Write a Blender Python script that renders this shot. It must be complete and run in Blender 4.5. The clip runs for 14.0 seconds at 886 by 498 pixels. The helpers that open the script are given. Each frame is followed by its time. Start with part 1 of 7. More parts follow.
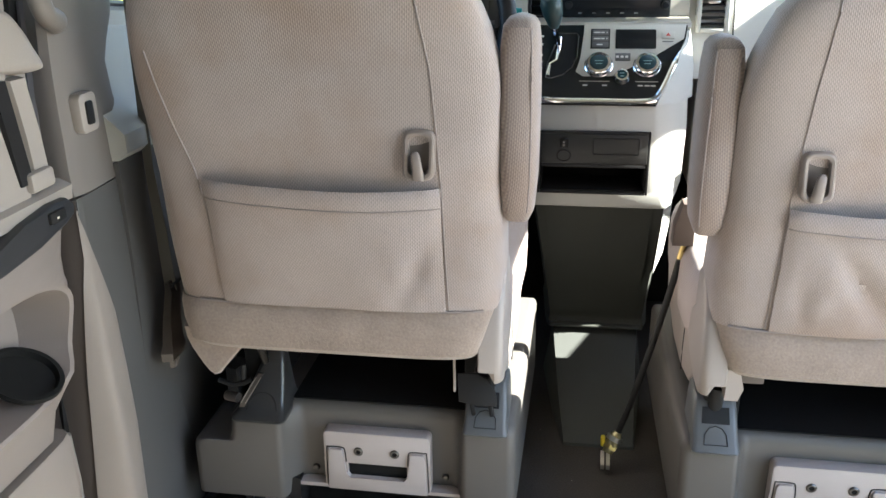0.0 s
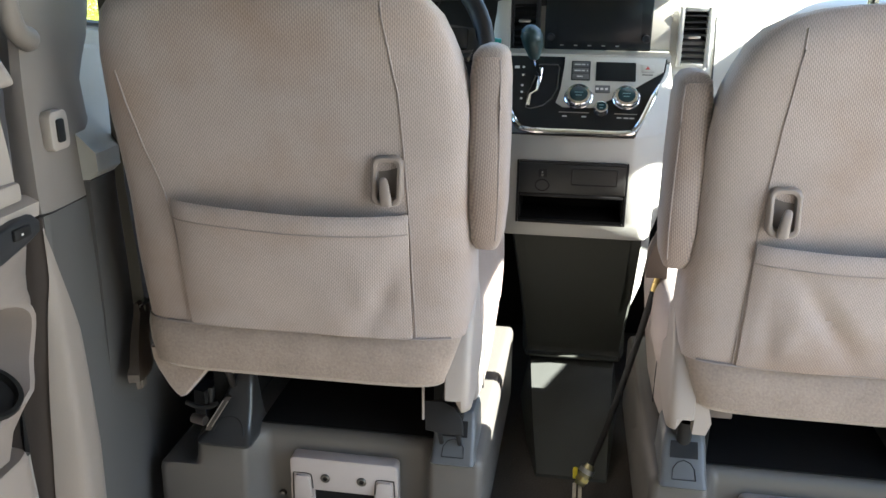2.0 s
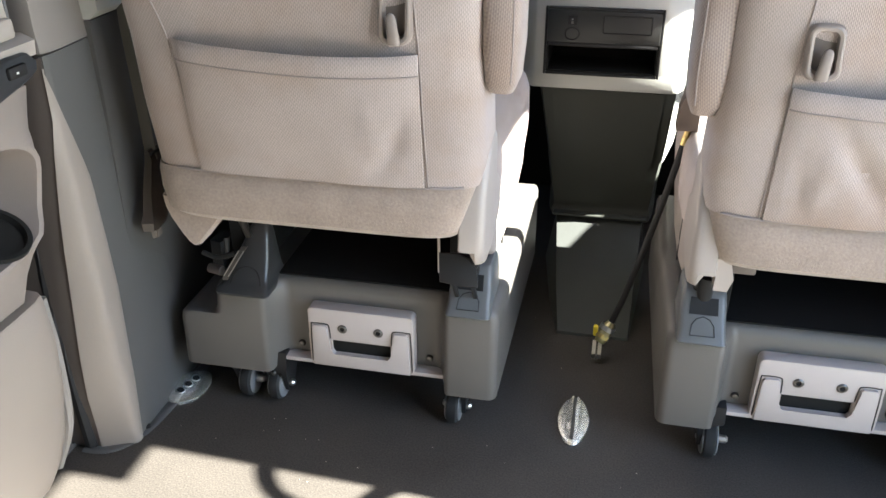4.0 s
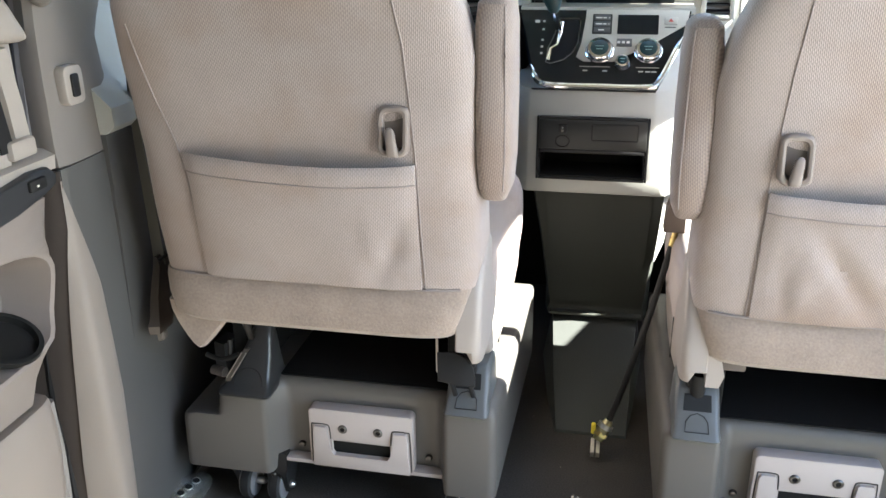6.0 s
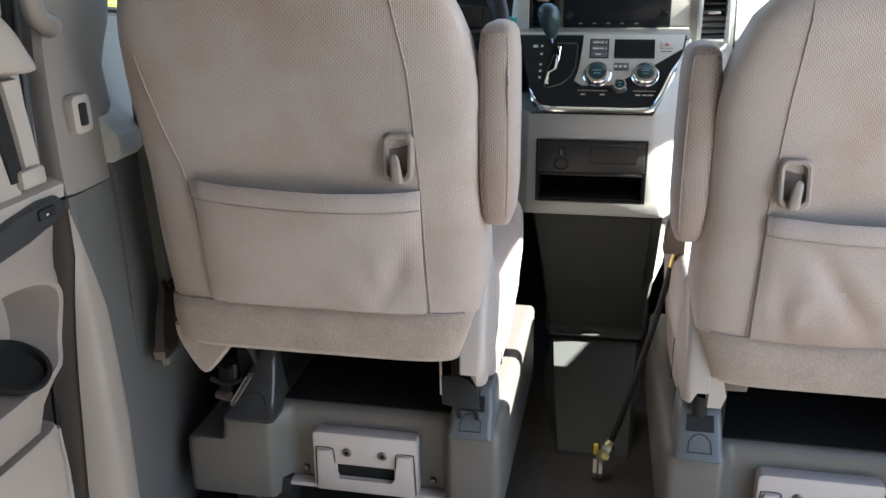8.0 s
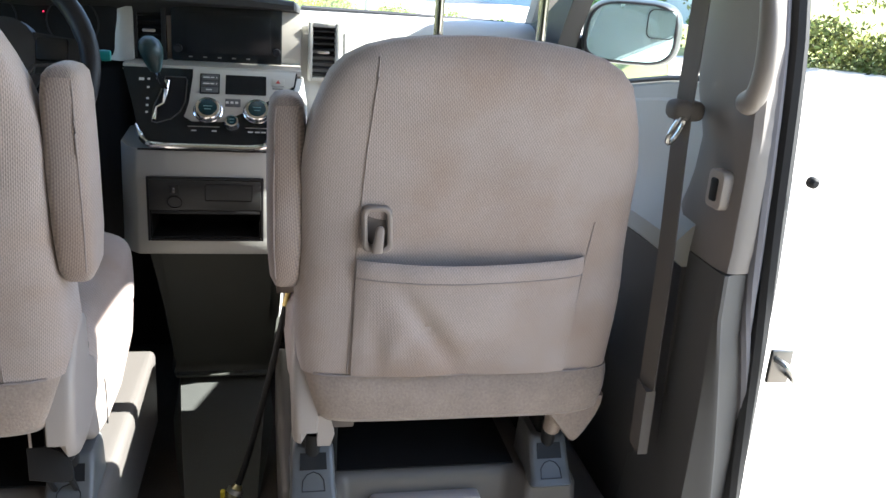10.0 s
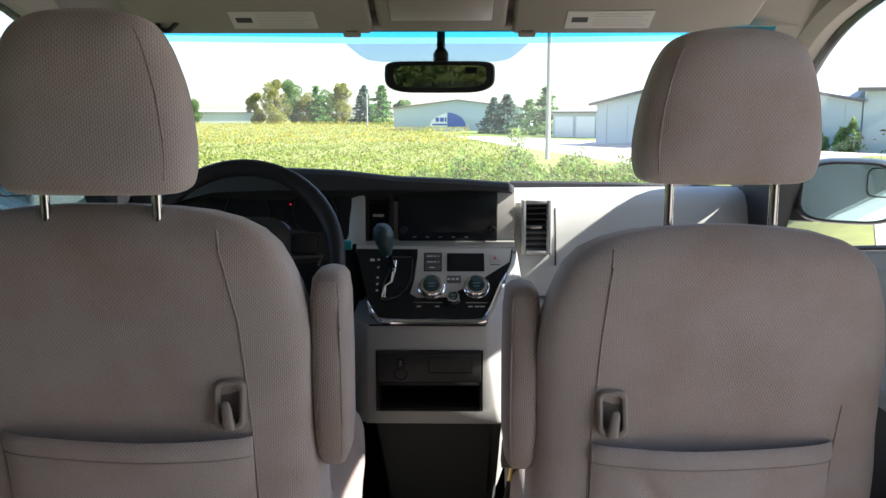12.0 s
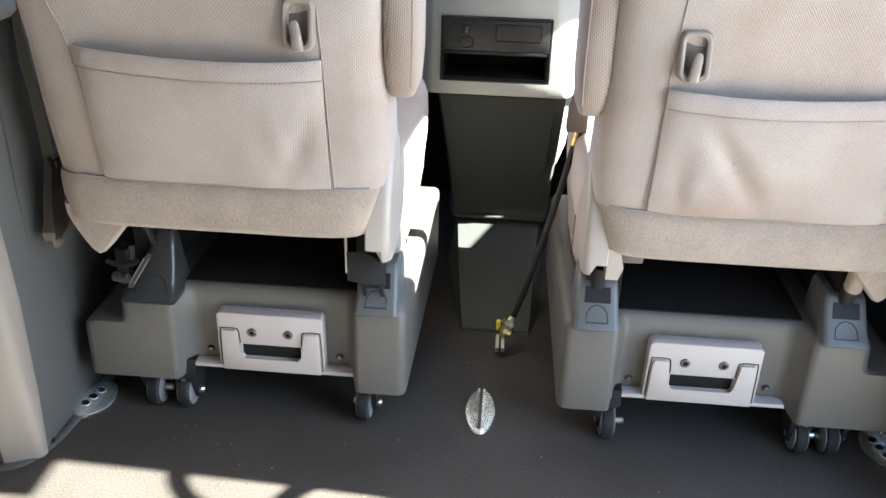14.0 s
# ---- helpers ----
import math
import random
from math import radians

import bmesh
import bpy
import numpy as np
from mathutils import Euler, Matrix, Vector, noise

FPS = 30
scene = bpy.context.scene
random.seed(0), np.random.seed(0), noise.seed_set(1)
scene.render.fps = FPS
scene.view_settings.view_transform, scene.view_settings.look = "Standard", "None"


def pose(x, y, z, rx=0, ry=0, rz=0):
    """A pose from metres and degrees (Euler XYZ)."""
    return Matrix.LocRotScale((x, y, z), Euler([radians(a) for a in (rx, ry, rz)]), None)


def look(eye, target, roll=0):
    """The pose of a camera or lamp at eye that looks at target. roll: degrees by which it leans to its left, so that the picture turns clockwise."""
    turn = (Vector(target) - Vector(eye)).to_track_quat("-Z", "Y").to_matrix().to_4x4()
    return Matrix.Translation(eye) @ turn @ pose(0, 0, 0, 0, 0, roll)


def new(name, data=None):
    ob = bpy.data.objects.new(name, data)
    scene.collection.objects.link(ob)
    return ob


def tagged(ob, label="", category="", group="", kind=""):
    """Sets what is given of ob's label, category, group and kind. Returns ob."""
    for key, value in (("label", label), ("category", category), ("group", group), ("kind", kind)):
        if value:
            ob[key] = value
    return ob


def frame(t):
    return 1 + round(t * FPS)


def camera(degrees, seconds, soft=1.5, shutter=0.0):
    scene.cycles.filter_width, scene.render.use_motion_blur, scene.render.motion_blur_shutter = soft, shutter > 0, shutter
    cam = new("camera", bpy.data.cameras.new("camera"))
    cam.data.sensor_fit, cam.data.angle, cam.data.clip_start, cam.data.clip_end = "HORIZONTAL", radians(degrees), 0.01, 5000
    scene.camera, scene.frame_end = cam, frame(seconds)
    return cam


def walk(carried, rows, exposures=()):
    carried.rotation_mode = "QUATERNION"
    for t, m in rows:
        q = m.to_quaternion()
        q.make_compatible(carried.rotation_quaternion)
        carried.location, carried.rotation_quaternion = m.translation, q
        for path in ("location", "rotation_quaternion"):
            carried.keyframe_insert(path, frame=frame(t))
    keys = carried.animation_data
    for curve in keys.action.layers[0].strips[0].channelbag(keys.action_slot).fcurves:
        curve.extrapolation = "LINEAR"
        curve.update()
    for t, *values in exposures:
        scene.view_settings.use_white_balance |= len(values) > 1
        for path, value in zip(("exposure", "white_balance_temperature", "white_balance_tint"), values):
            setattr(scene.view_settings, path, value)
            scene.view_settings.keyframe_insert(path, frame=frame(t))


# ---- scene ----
cam = camera(56.1, 14.0)
PATH = [
    (0, (-0.057, -0.033, 1.026), (-0.358, 1.805, 0.299), -1.0),
    (0.5, (-0.05, -0.04, 1.051), (-0.31, 1.82, 0.363), -0.9),
    (1, (-0.05, -0.044, 1.053), (-0.287, 1.837, 0.415), -0.4),
    (1.5, (-0.051, -0.045, 1.041), (-0.295, 1.836, 0.408), 0.1),
    (2, (-0.021, -0.026, 1.024), (-0.312, 1.837, 0.359), 0.5),
    (2.5, (0.033, 0.009, 1.011), (-0.362, 1.806, 0.228), -0.1),
    (3, (0.014, 0.033, 0.977), (-0.408, 1.755, 0.051), -0.6),
    (3.2, (0.008, 0.029, 0.985), (-0.396, 1.732, 0.018), -0.5),
    (5.5, (0.031, -0.02, 0.968), (-0.318, 1.764, 0.134), 0.1),
    (6, (0.026, -0.029, 1.003), (-0.358, 1.791, 0.266), -0.7),
    (6.5, (0.024, -0.04, 1.058), (-0.399, 1.84, 0.524), -1.3),
    (7, (0.017, -0.042, 1.059), (-0.429, 1.85, 0.586), -1.3),
    (7.5, (0.009, -0.047, 1.045), (-0.469, 1.822, 0.515), -1.1),
    (8, (0.015, -0.042, 1.015), (-0.359, 1.796, 0.321), -1.0),
    (8.5, (0.068, -0.022, 0.998), (-0.003, 1.803, 0.182), 0.6),
    (8.7, (0.087, -0.016, 0.998), (0.165, 1.801, 0.166), 1.7),
    (10.8, (0.115, -0.013, 1.089), (0.539, 1.889, 0.642), 3.7),
    (11, (0.111, -0.011, 1.09), (0.473, 1.912, 0.676), 3.1),
    (11.5, (0.044, -0.026, 1.095), (0.134, 1.933, 0.702), 0.6),
    (12, (0.039, -0.037, 1.121), (0.009, 1.937, 0.802), -0.0),
    (12.5, (0.044, -0.039, 1.087), (0.014, 1.924, 0.708), 0.7),
    (13, (0.047, -0.038, 1.05), (0.008, 1.865, 0.436), 1.4),
    (13.5, (0.038, -0.036, 1.002), (-0.024, 1.793, 0.195), 2.2),
    (14, (0.015, -0.045, 0.985), (-0.118, 1.724, 0.061), 1.6),
]
EXPOSURES = [(0, 3.62, 5860, 3), (1.5, 3.45, 5860, 2), (2, 3.44, 5840, 3), (3, 3.79, 5820, 4), (5.5, 3.93, 5940, 3), (6, 3.89, 5840, 3), (6.5, 3.54, 5690, 4), (7.5, 3.07, 5690, 5), (8.5, 3.66, 5790, 5), (11, 2.17, 5670, 7), (11.5, 1.88, 5700, 8), (12, 1.97, 5800, 10), (12.5, 1.89, 5620, 10), (13.2, 2.94, 5560, 8), (13.5, 3.67, 5700, 4), (14, 4.08, 5740, 2)]
walk(cam, [(t, look(eye, target, roll)) for t, eye, target, roll in PATH], EXPOSURES)

# ---- daylight ----
SUN_WAY = Vector((1.0, 0.005, 0.92)).normalized()  # towards the sun
world = bpy.data.worlds.new("daylight")
scene.world = world
world.use_nodes = True
sky = world.node_tree.nodes.new("ShaderNodeTexSky")
sky.sky_type, sky.sun_disc = "NISHITA", False
sky.sun_elevation = math.asin(SUN_WAY.z)
sky.sun_rotation = math.atan2(SUN_WAY.x, SUN_WAY.y)
back = world.node_tree.nodes["Background"]
back.inputs["Strength"].default_value = 0.085
world.node_tree.links.new(sky.outputs[0], back.inputs["Color"])
sun = new("sun", bpy.data.lights.new("sun", "SUN"))
sun.data.energy, sun.data.angle, sun.data.color = 5.0, radians(0.6), (1.0, 0.90, 0.76)
sun.matrix_world = look(SUN_WAY * 30, (0, 0, 0))


# ---- materials ----
def material(name, colour, rough=0.6, metal=0.0, grain=0.0, scale=200.0, bump=0.0, wear=0.0, wear_scale=6.0, coat=0.0, sheen=0.0, shine=0.5):
    """A surface with fine grain, broad wear and relief."""
    m = bpy.data.materials.new(name)
    m.use_nodes = True
    n, l = m.node_tree.nodes, m.node_tree.links
    p = n["Principled BSDF"]
    p.inputs["Roughness"].default_value, p.inputs["Metallic"].default_value = rough, metal
    p.inputs["Coat Weight"].default_value, p.inputs["Sheen Weight"].default_value = coat, sheen
    p.inputs["Specular IOR Level"].default_value = shine
    where = n.new("ShaderNodeTexCoord")
    fine, broad = n.new("ShaderNodeTexNoise"), n.new("ShaderNodeTexNoise")
    fine.inputs["Scale"].default_value, fine.inputs["Detail"].default_value = scale, 4
    broad.inputs["Scale"].default_value, broad.inputs["Detail"].default_value = wear_scale, 5
    for t in (fine, broad):
        l.new(where.outputs["Object"], t.inputs["Vector"])
    tint = n.new("ShaderNodeHueSaturation")
    tint.inputs["Color"].default_value = (*colour, 1)
    total = n.new("ShaderNodeMath")
    total.operation = "MULTIPLY_ADD"
    l.new(fine.outputs["Fac"], total.inputs[0])
    total.inputs[1].default_value, total.inputs[2].default_value = 2 * grain, 1 - grain - wear
    more = n.new("ShaderNodeMath")
    more.operation = "MULTIPLY_ADD"
    l.new(broad.outputs["Fac"], more.inputs[0])
    more.inputs[1].default_value = 2 * wear
    l.new(total.outputs[0], more.inputs[2])
    l.new(more.outputs[0], tint.inputs["Value"])
    l.new(tint.outputs["Color"], p.inputs["Base Color"])
    if bump:
        b = n.new("ShaderNodeBump")
        b.inputs["Strength"].default_value, b.inputs["Distance"].default_value = bump, 0.001
        l.new(fine.outputs["Fac"], b.inputs["Height"])
        l.new(b.outputs["Normal"], p.inputs["Normal"])
    return m


def knit(name, colour, cell=0.0058):
    """Seat cloth: a mesh knit of small staggered loops in upright columns, slightly soiled."""
    m = material(name, colour, 0.95, grain=0.04, scale=900, wear=0.22, wear_scale=6, sheen=0.25)
    n, l = m.node_tree.nodes, m.node_tree.links
    p = n["Principled BSDF"]

    def calc(op, a, b=0.0, c=0.0):
        node = n.new("ShaderNodeMath")
        node.operation = op
        for i, v in enumerate((a, b, c)):
            if isinstance(v, (int, float)):
                node.inputs[i].default_value = v
            else:
                l.new(v, node.inputs[i])
        return node.outputs[0]

    where, split = n.new("ShaderNodeTexCoord"), n.new("ShaderNodeSeparateXYZ")
    l.new(where.outputs["Object"], split.inputs[0])
    # runs round the rolled sides as well as across the flat back
    turn = calc("MAXIMUM", calc("MINIMUM", calc("MULTIPLY", split.outputs["X"], 5.0), 1.0), -1.0)
    across = calc("MULTIPLY_ADD", calc("MULTIPLY", calc("ADD", split.outputs["Y"], 0.43), turn), 0.7, split.outputs["X"])
    wave_x = calc("SINE", calc("MULTIPLY", across, 2 * math.pi / cell))
    wave_z = calc("SINE", calc("MULTIPLY", split.outputs["Z"], 2 * math.pi / cell))
    column = calc("SINE", calc("MULTIPLY", across, 4 * math.pi / cell))
    fuzz = n.new("ShaderNodeTexNoise")
    fuzz.inputs["Scale"].default_value, fuzz.inputs["Detail"].default_value = 420.0, 2
    l.new(where.outputs["Object"], fuzz.inputs["Vector"])
    loop = calc("MULTIPLY_ADD", calc("MULTIPLY", wave_x, wave_z), 0.22, calc("MULTIPLY_ADD", column, 0.22, 0.22))
    height = calc("MULTIPLY_ADD", fuzz.outputs["Fac"], 0.5, loop)
    b = n.new("ShaderNodeBump")
    b.inputs["Strength"].default_value, b.inputs["Distance"].default_value = 0.5, 0.0009
    l.new(height, b.inputs["Height"])
    l.new(b.outputs["Normal"], p.inputs["Normal"])
    ramp = n.new("ShaderNodeMapRange")
    ramp.inputs["From Min"].default_value, ramp.inputs["From Max"].default_value = 0.12, 0.80
    ramp.inputs["To Min"].default_value, ramp.inputs["To Max"].default_value = 0.72, 1.15
    l.new(height, ramp.inputs["Value"])
    hue = [x for x in n if x.bl_idname == "ShaderNodeHueSaturation"][0]
    old = hue.inputs["Value"].links[0].from_socket
    l.new(calc("MULTIPLY", old, ramp.outputs[0]), hue.inputs["Value"])
    # faint brownish soiling in soft clouds
    cloud, mix = n.new("ShaderNodeTexNoise"), n.new("ShaderNodeMix")
    cloud.inputs["Scale"].default_value, cloud.inputs["Detail"].default_value = 4.5, 6
    l.new(where.outputs["Object"], cloud.inputs["Vector"])
    mix.data_type = "RGBA"
    edge = n.new("ShaderNodeMapRange")
    edge.inputs["From Min"].default_value, edge.inputs["From Max"].default_value = 0.42, 0.68
    l.new(cloud.outputs["Fac"], edge.inputs["Value"])
    l.new(edge.outputs[0], mix.inputs[0])
    mix.inputs[6].default_value = (*colour, 1)
    mix.inputs[7].default_value = (colour[0] * 0.80, colour[1] * 0.69, colour[2] * 0.58, 1)
    l.new(mix.outputs[2], hue.inputs["Color"])
    return m


def pane(name, colour=(1, 1, 1), gloss=0.025, veil=0.0):
    """Thin clear glass: light passes straight through, with a faint mirror image."""
    m = bpy.data.materials.new(name)
    m.use_nodes = True
    n, l = m.node_tree.nodes, m.node_tree.links
    n.remove(n["Principled BSDF"])
    clear, shine, mix = n.new("ShaderNodeBsdfTransparent"), n.new("ShaderNodeBsdfGlossy"), n.new("ShaderNodeMixShader")
    clear.inputs["Color"].default_value = (*colour, 1)
    shine.inputs["Roughness"].default_value = 0.01
    mix.inputs[0].default_value = gloss
    l.new(clear.outputs[0], mix.inputs[1])
    l.new(shine.outputs[0], mix.inputs[2])
    l.new(mix.outputs[0], n["Material Output"].inputs["Surface"])
    # translucent film that imitates sun glare washing over the glass
    if veil:
        film_, both = n.new("ShaderNodeBsdfTranslucent"), n.new("ShaderNodeMixShader")
        film_.inputs["Color"].default_value = (0.8, 0.78, 0.74, 1)
        cloud = n.new("ShaderNodeTexNoise")
        cloud.inputs["Scale"].default_value, cloud.inputs["Detail"].default_value = 5.0, 5
        amount = n.new("ShaderNodeMath")
        amount.operation = "MULTIPLY"
        amount.inputs[1].default_value = 2 * veil
        l.new(cloud.outputs["Fac"], amount.inputs[0])
        l.new(amount.outputs[0], both.inputs[0])
        l.new(mix.outputs[0], both.inputs[1])
        l.new(film_.outputs[0], both.inputs[2])
        l.new(both.outputs[0], n["Material Output"].inputs["Surface"])
    return m


CLOTH = knit("seat_cloth", (0.330, 0.280, 0.264))
# soiled cloth, its darker tone also carrying the shade on the armrests
ARM_CLOTH = knit("armrest_cloth", (0.268, 0.219, 0.199))
SUEDE = material("brushed_cloth", (0.265, 0.213, 0.180), 1.0, grain=0.26, scale=260, bump=0.9, wear=0.24, wear_scale=22, sheen=0.2)
SEAM = material("seam_thread", (0.25, 0.213, 0.203), 0.95)
TRIM = material("light_trim", (0.292, 0.260, 0.238), 0.55, grain=0.04, scale=700, bump=0.25, wear=0.05)
# darker copy of the light trim, with the pillars' dim light put into it
PILLAR = material("pillar_trim_shaded", (0.160, 0.143, 0.131), 0.5, grain=0.04, scale=700, bump=0.25, wear=0.06)
# charcoal trim as bounced light shows it, painted in as taupe
TRIM_LIT = material("lit_charcoal_trim", (0.205, 0.177, 0.158), 0.5, grain=0.05, scale=600, bump=0.25, wear=0.1)
TRIM_DARK = material("charcoal_trim", (0.074, 0.072, 0.071), 0.5, grain=0.05, scale=700, bump=0.2, wear=0.08, shine=0.35)
BASE_GREY = material("base_plastic", (0.091, 0.084, 0.078), 0.5, grain=0.05, scale=600, bump=0.25, wear=0.08)
PLATE = material("handle_plastic", (0.395, 0.352, 0.335), 0.45, grain=0.02, scale=400, wear=0.05)
DASH = material("dash_light", (0.378, 0.378, 0.352), 0.6, grain=0.04, scale=700, bump=0.25, wear=0.04)
DASH_DARK = material("dash_dark", (0.038, 0.039, 0.040), 0.65, grain=0.06, scale=700, bump=0.3, wear=0.05, shine=0.18)
SILVER = material("silver_paint", (0.42, 0.398, 0.352), 0.38, 0.15, grain=0.02, scale=900)
PIANO = material("gloss_black", (0.012, 0.0135, 0.0145), 0.2, shine=0.3)
BLACK = material("black_plastic", (0.015, 0.015, 0.016), 0.5, grain=0.1, scale=500, bump=0.15, shine=0.25)
VOID = material("void_black", (0.008, 0.008, 0.008), 0.9, shine=0.25)
RUBBER = material("rubber", (0.02, 0.02, 0.021), 0.7, grain=0.1, scale=300, bump=0.2, shine=0.25)
CHROME = material("chrome", (0.75, 0.75, 0.76), 0.12, 1.0)
# chrome toned down, so dim reflections are part of its colour
POST = material("post_chrome", (0.40, 0.39, 0.38), 0.18, 1.0)
ANCHOR = material("anchor_metal", (0.68, 0.67, 0.63), 0.26, 0.85, grain=0.3, scale=220, bump=0.7, wear=0.4, wear_scale=60)
SHIELD = material("shield_plastic", (0.31, 0.275, 0.255), 0.45, grain=0.03, scale=500, bump=0.15, wear=0.05)
LATCH = material("latch_plastic", (0.098, 0.102, 0.106), 0.38, grain=0.04, scale=500, wear=0.08)
LATCH_DARK = material("latch_dark_plastic", (0.029, 0.030, 0.032), 0.30, grain=0.05, scale=500, wear=0.1)
GREY_DISC = material("wheel_grey", (0.17, 0.17, 0.18), 0.4, grain=0.05, scale=300, wear=0.15, wear_scale=60)
BOLT = material("bolt_steel", (0.14, 0.135, 0.13), 0.35, 1.0)
# brown that paints the shade inside the hooks and hinge slot
HOOK_SHADE = material("hook_shade", (0.105, 0.086, 0.076), 0.7)
HOOK = material("hook_plastic", (0.205, 0.172, 0.155), 0.5, grain=0.03)
STEEL = material("steel", (0.55, 0.54, 0.52), 0.3, 1.0, grain=0.1, scale=150, wear=0.15, wear_scale=40)
BRASS = material("brass", (0.42, 0.33, 0.14), 0.35, 1.0, wear=0.2, wear_scale=60)
CARPET = material("floor_rubber", (0.049, 0.0425, 0.037), 0.7, grain=0.8, scale=330, bump=1.0, wear=0.3, wear_scale=7, shine=0.35)
LINER = material("headliner", (0.32, 0.289, 0.249), 0.95, grain=0.06, scale=800, bump=0.3, wear=0.05)
WEB = material("belt_webbing", (0.115, 0.103, 0.094), 0.8, grain=0.15, scale=900, bump=0.3)
LEATHER = material("wheel_leather", (0.018, 0.018, 0.02), 0.45, grain=0.1, scale=500, bump=0.3, shine=0.25)
GLASS = pane("window_glass")
PAPER = material("label_paper", (0.6, 0.58, 0.54), 0.7)
INK = material("label_ink", (0.05, 0.05, 0.05), 0.7)
# reflected teal painted onto the stalk tip
TEAL = material("teal_reflection", (0.02, 0.22, 0.22), 0.4)
BODY = material("body_paint", (0.72, 0.73, 0.73), 0.3, coat=0.6)
WHITE_PAINT = material("white_paint", (0.8, 0.8, 0.8), 0.35, coat=0.3)


# ---- builders ----
def part(name, bm, mat, parent=None, label="", sharp=False):
    """Links a bmesh as one mesh under a thing or a part."""
    bmesh.ops.recalc_face_normals(bm, faces=bm.faces)
    me = bpy.data.meshes.new(name)
    for f in bm.faces:
        f.smooth = True
    for e in bm.edges:
        if len(e.link_faces) == 2 and e.calc_face_angle(0) > 0.6:
            e.smooth = False
    bm.to_mesh(me)
    bm.free()
    me.materials.append(mat)
    ob = new(name, me)
    if parent:
        ob.parent = parent
    if label:
        ob["label"] = label
    return ob


def thing(name, at, label, category, group="", kind=""):
    ob = new(name)
    ob.empty_display_size = 0.05
    ob.matrix_world = at if isinstance(at, Matrix) else Matrix.Translation(at)
    return tagged(ob, label, category, group, kind)


def rbox(lo, hi, bevel=0.004, seg=2, m=None):
    """A box from corner to corner with rounded edges."""
    bm = bmesh.new()
    bmesh.ops.create_cube(bm, size=1)
    lo, hi = Vector(lo), Vector(hi)
    for v in bm.verts:
        v.co = Vector(((v.co.x + 0.5) * (hi.x - lo.x) + lo.x, (v.co.y + 0.5) * (hi.y - lo.y) + lo.y, (v.co.z + 0.5) * (hi.z - lo.z) + lo.z))
    if bevel:
        bmesh.ops.bevel(bm, geom=bm.edges[:], offset=bevel, segments=seg, profile=0.5, affect="EDGES")
    if m:
        bm.transform(m)
    return bm


def loft(rings, caps=True, closed=True, m=None):
    """Skins rings of points of equal count."""
    bm = bmesh.new()
    rows = [[bm.verts.new(p) for p in r] for r in rings]
    n = len(rows[0])
    for a, b in zip(rows, rows[1:]):
        for i in range(n if closed else n - 1):
            j = (i + 1) % n
            bm.faces.new((a[i], a[j], b[j], b[i]))
    if caps and closed:
        bm.faces.new(rows[0][::-1])
        bm.faces.new(rows[-1])
    if m:
        bm.transform(m)
    return bm


def prism(outline, y0, y1, bevel=0.0, seg=2, m=None):
    """An outline in x and z, drawn out from y0 to y1."""
    bm = loft([[(x, y0, z) for x, z in outline], [(x, y1, z) for x, z in outline]])
    if bevel:
        bmesh.ops.bevel(bm, geom=[e for e in bm.edges if len({round(v.co.y, 5) for v in e.verts}) == 1], offset=bevel, segments=seg, profile=0.5, affect="EDGES")
    if m:
        bm.transform(m)
    return bm


def side_prism(outline, x0, x1, bevel=0.0, seg=2, m=None):
    """An outline in y and z, drawn out from x0 to x1."""
    bm = loft([[(x0, y, z) for y, z in outline], [(x1, y, z) for y, z in outline]])
    if bevel:
        bmesh.ops.bevel(bm, geom=[e for e in bm.edges if len({round(v.co.x, 5) for v in e.verts}) == 1], offset=bevel, segments=seg, profile=0.5, affect="EDGES")
    if m:
        bm.transform(m)
    return bm


def bend(points, n=8):
    """A smooth line through points."""
    p = [Vector(q) for q in points]
    p = [2 * p[0] - p[1]] + p + [2 * p[-1] - p[-2]]
    out = []
    for a, b, c, d in zip(p, p[1:], p[2:], p[3:]):
        for i in range(n):
            t = i / n
            out.append(0.5 * (2 * b + (c - a) * t + (2 * a - 5 * b + 4 * c - d) * t * t + (3 * b - a - 3 * c + d) * t ** 3))
    return out + [p[-2]]


def tube(points, r, n=10, flat=1.0, up=(0, 0, 1), loop=False):
    """A rod along a line; flat squeezes it along up."""
    pts = [Vector(p) for p in points]
    k = len(pts)
    radii = r if isinstance(r, (list, tuple)) else [r] * k
    rings, upv = [], Vector(up)
    for i in range(k):
        a, b = (pts[(i - 1) % k], pts[(i + 1) % k]) if loop else (pts[max(i - 1, 0)], pts[min(i + 1, k - 1)])
        d = (b - a).normalized()
        side = d.cross(upv)
        side = side.normalized() if side.length > 1e-4 else d.orthogonal().normalized()
        top = side.cross(d)
        rings.append([pts[i] + radii[i] * (math.cos(2 * math.pi * j / n) * side + flat * math.sin(2 * math.pi * j / n) * top) for j in range(n)])
    if loop:
        rings.append(rings[0])
    bm = loft(rings, caps=not loop)
    if loop:
        bmesh.ops.remove_doubles(bm, verts=bm.verts, dist=1e-6)
    return bm


def ribbon(points, width, thick, across):
    """A strap along a line."""
    a, rings = Vector(across).normalized(), []
    pts = [Vector(p) for p in points]
    for i, p in enumerate(pts):
        d = (pts[min(i + 1, len(pts) - 1)] - pts[max(i - 1, 0)]).normalized()
        nrm = d.cross(a).normalized() * thick / 2
        w = a * width / 2
        rings.append([p - w - nrm, p + w - nrm, p + w + nrm, p - w + nrm])
    return loft(rings)


def turned(profile, n=24, m=None):
    """A solid of revolution about z from (radius, height) pairs."""
    bm = loft([[(r * math.cos(2 * math.pi * i / n), r * math.sin(2 * math.pi * i / n), z) for i in range(n)] for r, z in profile])
    if m:
        bm.transform(m)
    return bm


